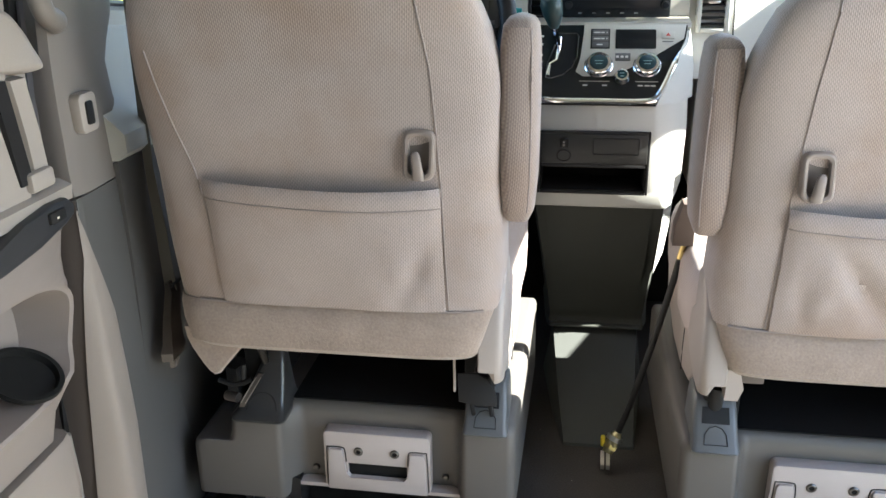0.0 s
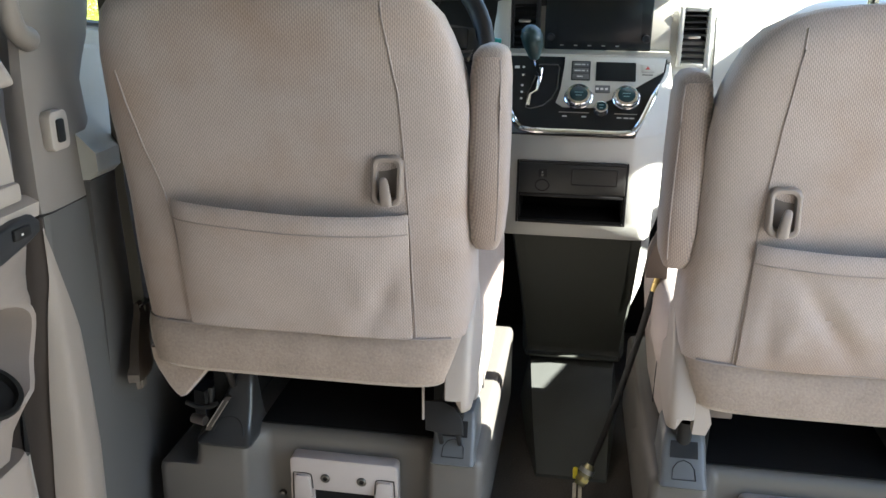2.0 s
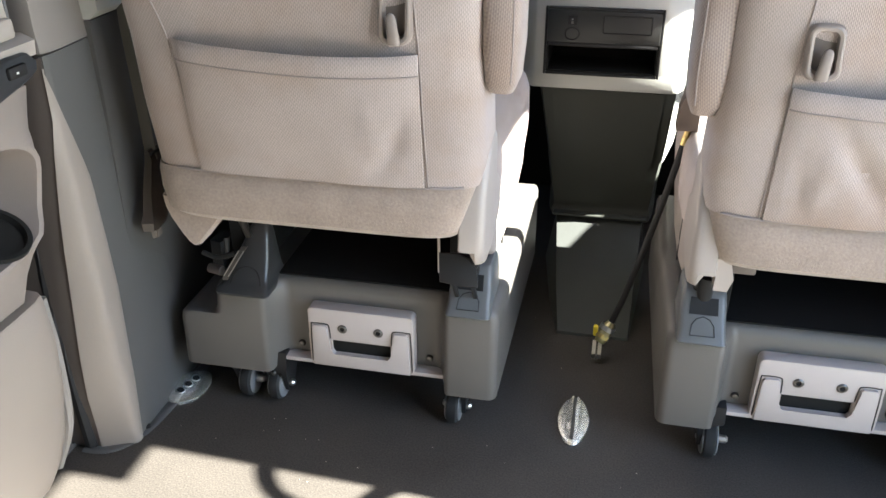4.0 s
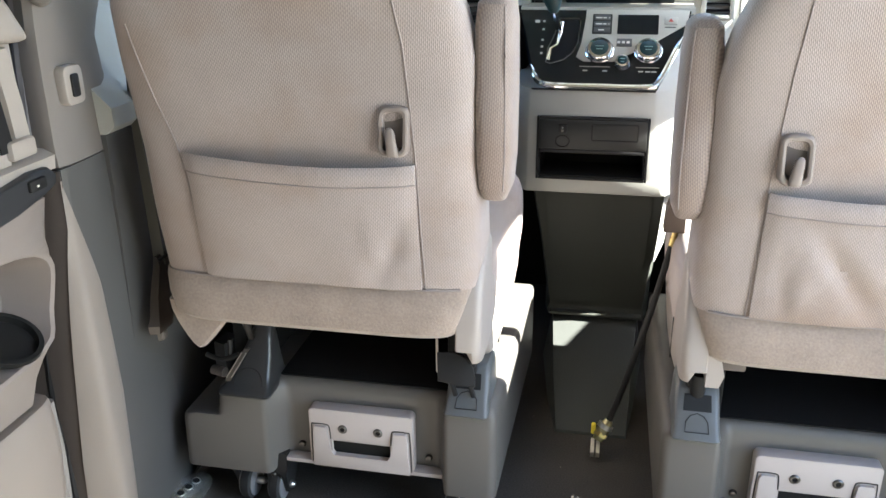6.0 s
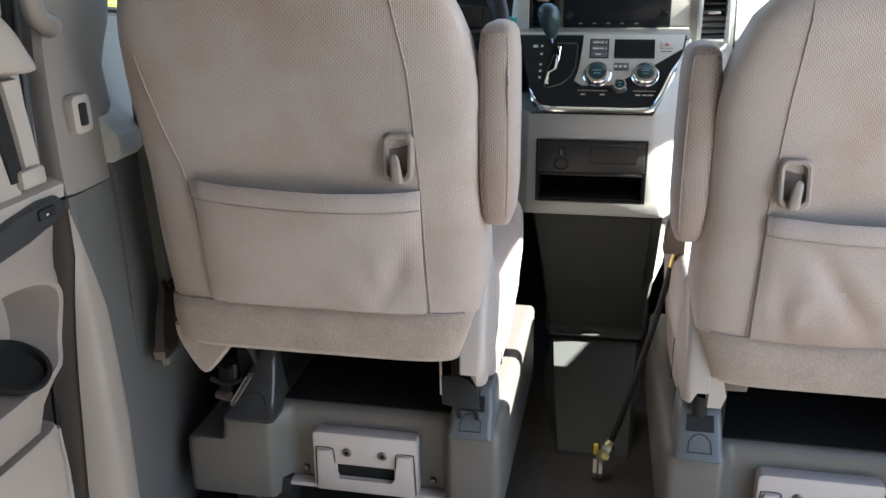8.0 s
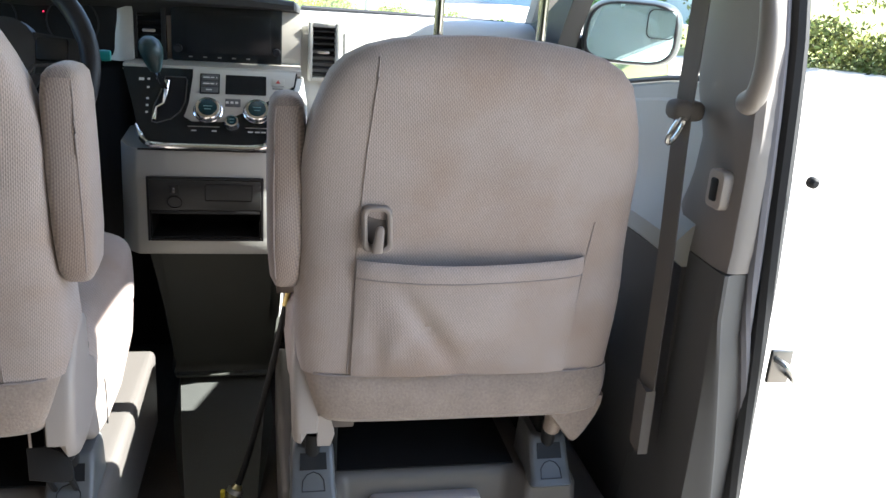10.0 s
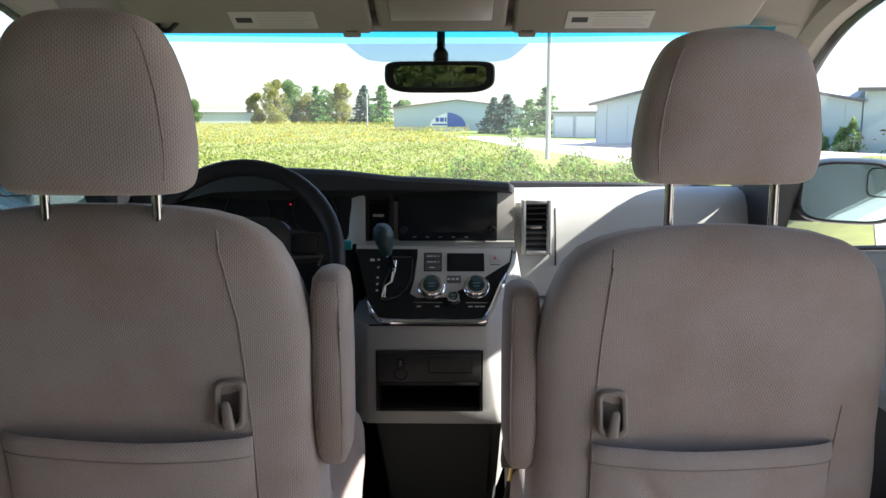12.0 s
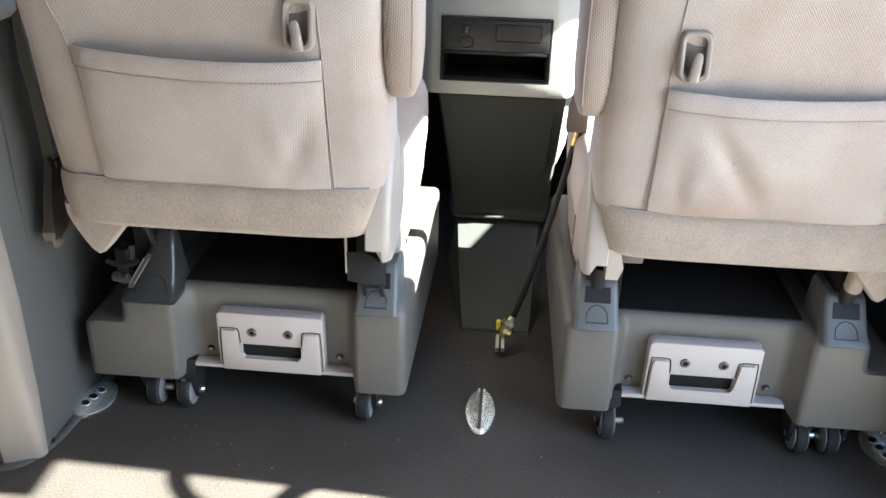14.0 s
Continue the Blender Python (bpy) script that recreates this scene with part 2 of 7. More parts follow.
def joined(*many):
    """Several meshes of one part in one."""
    out = bmesh.new()
    for bm in many:
        me = bpy.data.meshes.new("piece")
        bm.to_mesh(me)
        bm.free()
        out.from_mesh(me)
        bpy.data.meshes.remove(me)
    return out


def squircle(cx, cy, w, d, n, count=36):
    """A rounded rectangle ring: half width w, half depth d, squareness n."""
    out = []
    for i in range(count):
        a = 2 * math.pi * i / count
        c, s = math.cos(a), math.sin(a)
        out.append((cx + w * math.copysign(abs(c) ** (2 / n), c), cy + d * math.copysign(abs(s) ** (2 / n), s)))
    return out


def rounded(x0, z0, x1, z1, r, n=4):
    """An outline of a rectangle with round corners."""
    out = []
    for cx, cz, a0 in ((x1 - r, z1 - r, 0), (x0 + r, z1 - r, 90), (x0 + r, z0 + r, 180), (x1 - r, z0 + r, 270)):
        out += [(cx + r * math.cos(radians(a0 + 90 * i / n)), cz + r * math.sin(radians(a0 + 90 * i / n))) for i in range(n + 1)]
    return out


def lerp(table, v):
    """Reads a table of (v, value) pairs."""
    return float(np.interp(v, [a for a, _ in table], [b for _, b in table]))


# ---- the van's shell ----
def structure(name, bm, mat, label, category):
    return tagged(part(name, bm, mat), label, category, kind="structure")


structure("floor", rbox((-0.835, 0.82, -0.06), (0.80, 2.3, 0.0), 0.0), CARPET, "dark grey ribbed rubber van floor, dusty and scuffed", "floor")
# out of view; its lighter taupe is added to bounce sun onto the seats
structure("floor_bounce", rbox((-0.835, -1.6, -0.06), (0.80, 0.8195, 0.002), 0.0), material("bounce_taupe", (0.155, 0.143, 0.130), 0.95, grain=0.2, scale=400, bump=0.6, wear=0.15, wear_scale=5, shine=0.2), "unseen lighter floor behind the view, added to bounce sunlight", "floor")
# headliner: a shallow arch
arch = []
for y, top in ((-1.6, 1.50), (-0.6, 1.53), (0.6, 1.53), (1.05, 1.52), (1.3, 1.41), (1.50, 1.355), (1.66, 1.30)):
    line = [(-0.74, y, top - 0.05), (-0.69, y, top - 0.03), (-0.5, y, top - 0.01), (0, y, top), (0.5, y, top - 0.01), (0.69, y, top - 0.03), (0.74, y, top - 0.05)]
    arch.append(line + [(x * 1.06, y, z + 0.06) for x, y, z in line[::-1]])
structure("ceiling", loft(arch), LINER, "beige cloth headliner over the cabin", "ceiling")

for s, side in ((-1, "left"), (1, "right")):
    # rear quarter: below and above the window, and the far end
    if s > 0:
        # this unseen wall reaches further forward, to narrow the light from the door
        structure("wall_right", rbox((0.74, -1.6, -0.1), (0.84, 0.04, 0.92), 0.01), TRIM, "light grey plastic rear quarter panel", "panel")
        structure("trim_right", rbox((0.742, -1.6, 1.475), (0.80, 1.06, 1.56), 0.01), LINER, "beige roof rail above the doors", "roof rail")
        structure("pillar_rear", rbox((0.74, -0.09, 0.92), (0.84, 0.04, 1.475), 0.01), TRIM, "light grey pillar behind the open sliding door", "pillar")
        structure("sill_right", rbox((0.74, 0.04, -0.1), (0.84, 2.3, 0.01), 0.005), TRIM_DARK, "dark plastic door sill", "sill")
    else:
        structure("wall_left", rbox((-0.84, -1.6, -0.1), (-0.74, -0.45, 0.92), 0.01), TRIM, "light grey plastic rear quarter panel", "panel")
        structure("trim_left", rbox((-0.84, -1.6, 1.375), (-0.74, 1.06, 1.56), 0.01), LINER, "beige roof rail above the doors", "roof rail")
        structure("pillar_rear_left", rbox((-0.84, -0.55, 0.92), (-0.74, -0.45, 1.375), 0.01), TRIM, "light grey pillar behind the sliding door", "pillar")
structure("sill_left", rbox((-0.93, -0.45, -0.1), (-0.836, 2.3, 0.008), 0.004), TRIM_DARK, "dark plastic door sill", "sill")
for s, side in ((-1, "left"), (1, "right")):
    # out of view, added to keep sun off the footwell floor
    structure("wall_cowl_" + side, rbox((min(s * 0.80, s * 0.89), 2.105, -0.1), (max(s * 0.80, s * 0.89), 2.42, 0.86), 0.004), TRIM_DARK, "charcoal footwell side ahead of the front door, added unseen to block sun", "panel")
structure("wall_rear", joined(rbox((-0.84, -1.7, -0.1), (0.84, -1.6, 0.88), 0.01), rbox((-0.84, -1.7, 0.88), (-0.70, -1.6, 1.56), 0.01),
                              rbox((0.70, -1.7, 0.88), (0.84, -1.6, 1.56), 0.01), rbox((-0.70, -1.7, 1.30), (0.70, -1.6, 1.56), 0.01)), TRIM, "light grey tailgate trim", "tailgate")
structure("window_rear", rbox((-0.70, -1.66, 0.88), (0.70, -1.655, 1.30), 0.0), pane("rear_glass", (0.25, 0.27, 0.25)), "tinted rear window", "window")
for s, side in ((-1, "left"), (1, "right")):
    structure("window_" + side, rbox((min(s * 0.80, s * 0.805), -1.6, 0.92), (max(s * 0.80, s * 0.805), -0.55 if s < 0 else -0.09, 1.375 if s < 0 else 1.475), 0.0), bpy.data.materials["privacy_glass"] if s > 0 else pane("privacy_glass", (0.13, 0.14, 0.135)), "dark-tinted quarter window", "window")


# ---- windscreen ----
def screen_y(x, v):
    """The windscreen from its foot (v 0) to the header (v 1), bowed."""
    return 2.42 - 0.76 * v - (0.42 - 0.30 * v) * (x / 0.8) ** 2


def screen_sheet(x0, x1, v0, v1, nx=16, nv=6, lift=0.0, thick=0.005):
    rows = []
    for j in range(nv + 1):
        v = v0 + (v1 - v0) * j / nv
        rows.append([(x0 + (x1 - x0) * i / nx, screen_y(x0 + (x1 - x0) * i / nx, v) - lift, 0.90 + 0.39 * v - lift) for i in range(nx + 1)])
    bm = bmesh.new()
    a = [[bm.verts.new(p) for p in r] for r in rows]
    b = [[bm.verts.new((x, y + thick, z + thick)) for x, y, z in r] for r in rows]
    for j in range(nv):
        for i in range(nx):
            bm.faces.new((a[j][i], a[j][i + 1], a[j + 1][i + 1], a[j + 1][i]))
            bm.faces.new((b[j][i], b[j + 1][i], b[j + 1][i + 1], b[j][i + 1]))
    return bm


windscreen = structure("window_1", screen_sheet(-0.80, 0.80, 0, 1), pane("screen_glass", (1, 1, 1), 0.02, 0.013), "wide clear windscreen with a blue shade band", "windscreen")
windscreen.visible_shadow = False
TINT = pane("shade_band", (0.34, 0.78, 0.94), 0.02)
TINT_PALE = pane("shade_band_pale", (0.62, 0.70, 0.76), 0.02)
band = part("shade_band", screen_sheet(-0.64, 0.64, 0.972, 1.0, nv=2, lift=0.006, thick=0.001), TINT, windscreen, "translucent blue shade band")
band.visible_shadow = False
pale = part("shade_band", screen_sheet(-0.64, 0.64, 0.946, 0.9715, nv=2, lift=0.006, thick=0.001), pane("shade_band_fade", (0.66, 0.89, 0.97), 0.02), windscreen, "fading edge of the shade band")
pale.visible_shadow = False
patch = part("mirror_shade", prism([(-0.185, 0.0), (0.185, 0.0), (0.160, -0.045), (0.145, -0.062), (0.120, -0.069), (-0.120, -0.069), (-0.145, -0.062), (-0.160, -0.045)], 0, 0.001, m=pose(0, 1.686, 1.262, 62.5 - 0, 0, 0) @ Matrix.Identity(4)), TINT_PALE, windscreen, "pale blue shade behind the mirror")
patch.visible_shadow = False
for s in (-1, 1):
    # unseen boxes, added to stop sun leaking onto the seat tops
    structure("door_header", rbox((min(s * 0.745, s * 0.84), 1.0, 1.322), (max(s * 0.745, s * 0.84), 1.20, 1.371), 0.006), TRIM_DARK, "dark door header above the belt, added unseen against a sun leak", "header")
    structure("roof_edge", rbox((min(s * 0.69, s * 0.79), 0.9, 1.372), (max(s * 0.69, s * 0.79), 1.66, 1.43), 0.006), LINER, "beige roof edge above the front door, added unseen against a sun leak", "roof edge")
# lip out of view, added to keep the sun off the control panel
structure("roof_front", loft([[(x, 1.692, 1.292), (x, 1.865, 1.308), (x, 1.875, 1.316), (x, 1.865, 1.326), (x, 1.692, 1.345)] for x in (-0.74, 0.74)]), BODY, "painted roof lip above the windscreen, added unseen to shade the controls", "roof")
structure("header_rail", rbox((-0.72, 1.60, 1.285), (0.72, 1.69, 1.335), 0.012), LINER, "beige header rail above the windscreen", "header")


# ---- front doors, pillars ----
def front_door(s, name):
    """Front door from the B pillar to the A pillar, with window, sill and inner panel."""
    d = thing(name, (0, 0, 0), "pale grey front door with a light inner panel, closed", "car door", "front doors")
    # inner panel, bulging inward below the sill
    rings, feet, foot = [], [], 0.66 if s > 0 else 0.71
    for y in (1.06, 1.3, 1.6, 1.85, 2.05):
        sill = 0.925 - 0.12 * (y - 1.15) - 0.10 * max(0.0, y - 1.45)
        rings.append([(s * 0.86, y, foot), (s * 0.715, y, foot), (s * 0.70, y, foot + 0.012), (s * 0.70, y, foot + 0.04), (s * 0.735, y, foot + 0.075), (s * 0.752, y, foot + 0.12), (s * 0.757, y, sill - 0.035),
                      (s * 0.762, y, sill - 0.03), (s * 0.764, y, sill - 0.008), (s * 0.775, y, sill), (s * 0.84, y, sill), (s * 0.86, y, sill - 0.05)])
        feet.append([(s * 0.86, y, 0.05), (s * 0.74, y, 0.05), (s * 0.725, y, 0.35), (s * 0.718, y, 0.55), (s * 0.716, y, foot - 0.002), (s * 0.86, y, foot - 0.002)])
    part("inner_panel", loft(rings), DASH, d)
    part("lower_panel", loft(feet), TRIM_DARK, d, "charcoal lower door panel")
    part("sill_strip", tube([(s * 0.770, y, 0.925 - 0.12 * (y - 1.15) - 0.10 * max(0.0, y - 1.45) + 0.003) for y in (1.06, 1.3, 1.6, 1.85, 2.05)], 0.005, 6), TRIM_DARK, d, "dark window seal")
    glass = part("pane", loft([[(s * x, 1.08, z1), (s * (x + 0.003), 1.08, z1), (s * (x + 0.003), y2, z2), (s * x, y2, z2)] for x, z1, z2, y2 in ((0.80, 0.91, 0.83, 2.08), (0.71, 1.33, 1.29, 1.45))]), GLASS, d, "clear door window")
    glass.visible_shadow = False
    # A pillar: sweeps from the dash corner back to the roof
    line = bend([(s * 0.81, 2.18, 0.90), (s * 0.79, 1.99, 1.08), (s * 0.765, 1.79, 1.228), (s * 0.735, 1.57, 1.318), (s * 0.715, 1.32, 1.362), (s * 0.705, 1.05, 1.375)], 5)
    part("window_frame", tube(line, 0.046, 10), LINER, d, "beige pillar trim")
    part("seal", tube([p + Vector((s * 0.016, -0.028, -0.036)) for p in line], 0.011, 8), RUBBER, d, "black rubber seal")
    # hidden behind the pillar; added to cast the slanting shadow on the dash
    part("outer_frame", tube([p + Vector((s * 0.030, 0.075, 0.006)) for p in line], 0.050, 10), BODY, d, "painted outer window frame, added unseen to shade the dash")
    part("outer_skin", rbox((min(s * 0.865, s * 0.89), 1.07, 0.02), (max(s * 0.865, s * 0.89), 2.1, 0.80), 0.008), BODY, d, "painted outer door skin")
    # sail panel where the mirror is fixed
    part("sail_panel", side_prism([(1.87, 0.82), (2.24, 0.82), (2.24, 0.872), (2.10, 0.925), (1.93, 0.972), (1.80, 1.03), (1.735, 1.06), (1.732, 1.03), (1.80, 0.955)], s * 0.745, s * 0.79, 0.004), BLACK, d, "black mirror corner panel")
    return d


def door_mirror(s):
    m = thing("door_mirror", pose(0.976 if s > 0 else -0.950, 1.95, 0.944, 0, 0, -26 * s) @ Matrix.Scale(1.07, 4), "grey door mirror with a wide-angle corner glass", "mirror", "door mirrors")
    shape = [((0.100 - 0.010 * math.sin(a) * (math.cos(a) < 0)) * math.copysign(abs(math.cos(a)) ** 0.55, math.cos(a)) * s, 0.066 * math.copysign(abs(math.sin(a)) ** 0.6, math.sin(a))) for a in [2 * math.pi * i / 32 for i in range(32)]]
    rings = [[(x * k, y, z * k) for x, z in shape] for y, k in ((-0.065, 1.0), (-0.055, 1.06), (-0.02, 1.10), (0.04, 1.0), (0.08, 0.75), (0.10, 0.4))]
    part("housing", loft(rings), material("mirror_shell", (0.020, 0.030, 0.030), 0.35, grain=0.03, shine=0.5), m)
    glass = material("mirror_glass", (0.50, 0.68, 0.68), 0.03, 0.8)
    part("mirror_glass", prism([(x * 0.93, z * 0.92) for x, z in shape], -0.068, -0.064), glass, m)
    part("corner_glass", prism(rounded(0.035 if s > 0 else -0.092, -0.005, 0.092 if s > 0 else -0.035, 0.052, 0.014), -0.070, -0.0665), glass, m, "small convex corner glass")
    part("corner_rim", tube([(x, -0.0705, z) for x, z in rounded(0.033 if s > 0 else -0.094, -0.007, 0.094 if s > 0 else -0.033, 0.054, 0.014)], 0.0013, 5, loop=True, up=(0, 1, 0)), BLACK, m)
    part("rim", tube([(x * 0.97, -0.066, z * 0.96) for x, z in shape], 0.0035, 6, loop=True, up=(0, 1, 0)), BLACK, m)
    part("mirror_arm", rbox((-0.17 if s > 0 else 0.06, -0.02, -0.075), (-0.06 if s > 0 else 0.17, 0.05, -0.02), 0.012), BLACK, m)
    return m


for s in (-1, 1):
    front_door(s, "front_door")
    door_mirror(s)


def centre_pillar(s):
    """The pillar behind the front door: light upper trim, charcoal foot."""
    p = thing("centre_pillar", (0, 0, 0), "door pillar trim, light grey above and charcoal below", "pillar", "centre pillars", "structure")

    def low_ring(z, back, front, xr):
        # the rear corner opens downwards into a slanted leaf-shaped face
        g = min(1.0, max(0.0, (0.60 - z) / 0.48)) ** 0.8
        xo = xr + 0.006 + 0.050 * g
        return [(s * x, y, z) for x, y in ((0.80, back + 0.016), (xo + 0.007, back + 0.007), (xo + 0.001, back + 0.003), (xo - 0.004, back + 0.004), ((xo + xr) / 2, back + 0.007 + 0.009 * g), (xr + 0.0012, back + 0.011 + 0.016 * g), (xr, back + 0.016 + 0.020 * g), (xr + 0.004, front - 0.04), (xr + 0.012, front - 0.012), (xr + 0.03, front), (0.80, front + 0.01))]

    def ring(z, back, front, xr, out=0.80):
        # from the jamb, round the ridge, to the front door
        nb = min(back, lerp([(0.70, 0.948), (0.80, 0.953), (0.95, 0.963), (1.10, 0.970), (1.24, 0.977), (1.47, 0.986)], z))  # the rear corner stays nearly upright
        return [(s * x, y, z) for x, y in ((out, back + 0.016), (xr + 0.050, back + 0.010), (xr + 0.018, nb + 0.006), (xr + 0.006, nb + 0.010), (xr + 0.001, back + 0.024), (xr, back + 0.045), (xr + 0.004, front - 0.04), (xr + 0.012, front - 0.012), (xr + 0.03, front), (out, front + 0.01))]

    upper = [ring(*row) for row in ((0.687, 0.951, 1.148, 0.7215), (0.72, 0.950, 1.147, 0.724), (0.745, 0.951, 1.141, 0.7245), (0.77, 0.953, 1.130, 0.725), (0.80, 0.955, 1.122, 0.726), (0.85, 0.961, 1.118, 0.727), (0.88, 0.965, 1.132, 0.727), (0.91, 0.969, 1.149, 0.726), (0.95, 0.975, 1.160, 0.725), (1.10, 1.005, 1.182, 0.718), (1.24, 1.04, 1.20, 0.705), (1.36, 1.06, 1.22, 0.69), (1.47, 1.07, 1.235, 0.685))]
    part("upper_trim", loft(upper), PILLAR, p, "light grey moulded upper trim, darkened to paint its shade")
    lower = [low_ring(*row) for row in ((0.0, 0.958, 1.25, 0.735), (0.05, 0.954, 1.24, 0.732), (0.12, 0.947, 1.225, 0.729), (0.2, 0.942, 1.21, 0.727), (0.30, 0.940, 1.195, 0.724), (0.40, 0.938, 1.18, 0.722), (0.48, 0.940, 1.165, 0.721), (0.55, 0.942, 1.15, 0.720), (0.62, 0.946, 1.14, 0.720), (0.685, 0.950, 1.140, 0.721), (0.6852, 0.958, 1.130, 0.730), (0.72, 0.960, 1.10, 0.735))]
    part("lower_trim", loft(lower), TRIM_DARK, p, "charcoal moulded lower trim")
    leaf_rings = []
    for z, back, xr in ((0.002, 0.958, 0.735), (0.05, 0.954, 0.732), (0.12, 0.947, 0.729), (0.2, 0.942, 0.727), (0.30, 0.940, 0.724), (0.40, 0.938, 0.722), (0.46, 0.939, 0.7213), (0.50, 0.9405, 0.7208), (0.53, 0.9415, 0.7204), (0.56, 0.943, 0.720), (0.60, 0.945, 0.720), (0.64, 0.9475, 0.7205), (0.67, 0.949, 0.721)):
        g = min(1.0, max(0.0, (0.60 - z) / 0.48)) ** 0.8
        xo = xr + 0.006 + 0.050 * g
        wide = lerp([(0.0, 0.016), (0.04, 0.019), (0.085, 0.026), (0.175, 0.036), (0.284, 0.044), (0.40, 0.043), (0.50, 0.038), (0.60, 0.030), (0.68, 0.028)], z)
        end = back + 0.016 + 0.016 * g + wide
        # a soft arc from the jamb round to the side, tapering to a point at its top
        arc_ = bend([(xo - 0.004, back - 0.0006, 0), ((xo + xr) / 2 - 0.001, back + 0.0015 + 0.008 * g, 0), (xr - 0.0014, back + 0.010 + 0.014 * g, 0), (xr - 0.0034, back + 0.025 + 0.016 * g, 0), (xr - 0.0026, end - 0.010, 0), (xr + 0.0018, end, 0)], 3)
        k = lerp([(0.0, 1.0), (0.46, 1.0), (0.50, 0.90), (0.53, 0.78), (0.56, 0.63), (0.60, 0.41), (0.64, 0.19), (0.67, 0.02)], z)
        run_, far = [0.0], len(arc_) - 1
        for a, b in zip(arc_, arc_[1:]):
            run_.append(run_[-1] + (b - a).length)
        kept = [Vector((lerp([(d, q[0]) for d, q in zip(run_, arc_)], run_[-1] * k * i / far), lerp([(d, q[1]) for d, q in zip(run_, arc_)], run_[-1] * k * i / far))) for i in range(far + 1)]
        leaf_rings.append([(s * q.x, q.y, z) for q in kept] + [(s * (kept[-1].x + 0.006 * (1 - k) + 0.012 * k), kept[-1].y + 0.006 * (1 - k), z), (s * (xo - 0.002), back + 0.012 + 0.010 * g, z)])
    if s < 0:
        strip = []
        for z, back, xr in ((0.002, 0.958, 0.735), (0.05, 0.954, 0.732), (0.12, 0.947, 0.729), (0.30, 0.940, 0.724), (0.48, 0.940, 0.721), (0.60, 0.944, 0.720), (0.683, 0.950, 0.721)):
            xo = xr + 0.008 + 0.050 * min(1.0, max(0.0, (0.60 - z) / 0.48)) ** 0.8
            strip.append([(s * x, y, z) for x, y in ((xo - 0.005, back + 0.0022), (xo + 0.006, back - 0.0005), (xo + 0.018, back - 0.002), (0.850, back - 0.002), (0.850, back + 0.014), (xo, back + 0.012))])
        part("jamb_strip", loft(strip), material("strip_brown", (0.075, 0.062, 0.055), 0.55, grain=0.05, scale=500, bump=0.2), p, "dark brown moulded jamb strip")
    if s < 0:
        # left foot only: the patch of bounced light is a coloured shell
        part("lit_leaf", loft(leaf_rings), TRIM_LIT, p, "leaf-shaped face of the charcoal trim, bounced light painted taupe")
    jamb = bend([(s * 0.806, 0.962, 0.0), (s * 0.802, 0.950, 0.25), (s * 0.794, 0.952, 0.55), (s * 0.790, 0.962, 0.75), (s * 0.788, 0.992, 1.0), (s * 0.780, 1.045, 1.2), (s * 0.770, 1.07, 1.36)], 5)
    part("door_seal", tube(jamb, 0.013, 8), RUBBER, p, "black rubber door seal")
    part("seal_lip", tube([v + Vector((-s * 0.022 * min(1.0, max(0.0, v.z - 0.45) / 0.15), 0.002, 0)) for v in jamb], 0.009, 8), material("grey_rubber", (0.12, 0.115, 0.125), 0.7), p, "grey rubber sealing lip")
    # kick flange along the floor
    part("foot_flange", tube(bend([(s * 0.815, 0.950, 0.003), (s * 0.780, 0.953, 0.003), (s * 0.752, 0.975, 0.003), (s * 0.732, 1.03, 0.003), (s * 0.724, 1.13, 0.003), (s * 0.720, 1.25, 0.003)], 5), 0.010, 10, flat=0.3), TRIM_DARK, p)
    part("flange_screw", turned([(0.006, 0), (0.006, 0.004), (0.003, 0.006)], 12, Matrix.Translation((s * 0.736, 1.02, 0.005))), BLACK, p)
    # rocker switch
    sw = part("switch_bezel", side_prism([(y, z) for y, z in rounded(0.982, 0.768, 1.024, 0.822, 0.010)], s * 0.712, s * 0.730, 0.003), TRIM, p, "raised switch bezel")
    part("switch", side_prism(rounded(0.994, 0.779, 1.010, 0.811, 0.004), s * 0.709, s * 0.716, 0.001), BLACK, sw, "small black rocker switch")
    if s < 0:
        part("trim_seam", tube([(s * 0.7185, 1.075, 1.088), (s * 0.7190, 1.10, 1.072), (s * 0.7205, 1.135, 1.066), (s * 0.728, 1.160, 1.066)], 0.0012, 6), RUBBER, p)
    # grab handle
    path = bend([(s * x, y, z) for x, y, z in ((0.724, 1.058, 1.126), (0.713, 1.032, 1.120), (0.704, 0.990, 1.106), (0.699, 0.960, 1.092), (0.695, 0.932, 1.068), (0.693, 0.916, 1.040), (0.693, 0.908, 1.005), (0.696, 0.910, 0.965), (0.702, 0.928, 0.934), (0.712, 0.960, 0.922), (0.730, 0.985, 0.918))], 5)
    n_ = len(path) - 1
    part("grab_handle", tube(path, [0.0132 + 0.004 * abs(2 * i / n_ - 1) ** 4 for i in range(n_ + 1)], 14, up=(1, 0, 0)), PILLAR, p, "light grey grab handle, darkened to paint its shade")
    return p


for s in (-1, 1):
    centre_pillar(s)


# ---- front seats ----
BACK_Y = [(0.42, 1.045), (0.51, 1.038), (0.60, 1.024), (0.70, 1.013), (0.80, 0.998), (0.90, 0.978), (0.96, 0.968), (1.02, 0.965)]
BACK_W = [(0.43, 0.226), (0.47, 0.233), (0.51, 0.237), (0.60, 0.238), (0.70, 0.238), (0.80, 0.242), (0.86, 0.246), (0.90, 0.247), (0.93, 0.243), (0.955, 0.235), (0.975, 0.217), (0.99, 0.190), (1.0, 0.155), (1.006, 0.115), (1.010, 0.06)]
BACK_C = [(0.43, -0.012), (0.60, -0.010), (0.75, -0.004), (0.90, 0.0)]
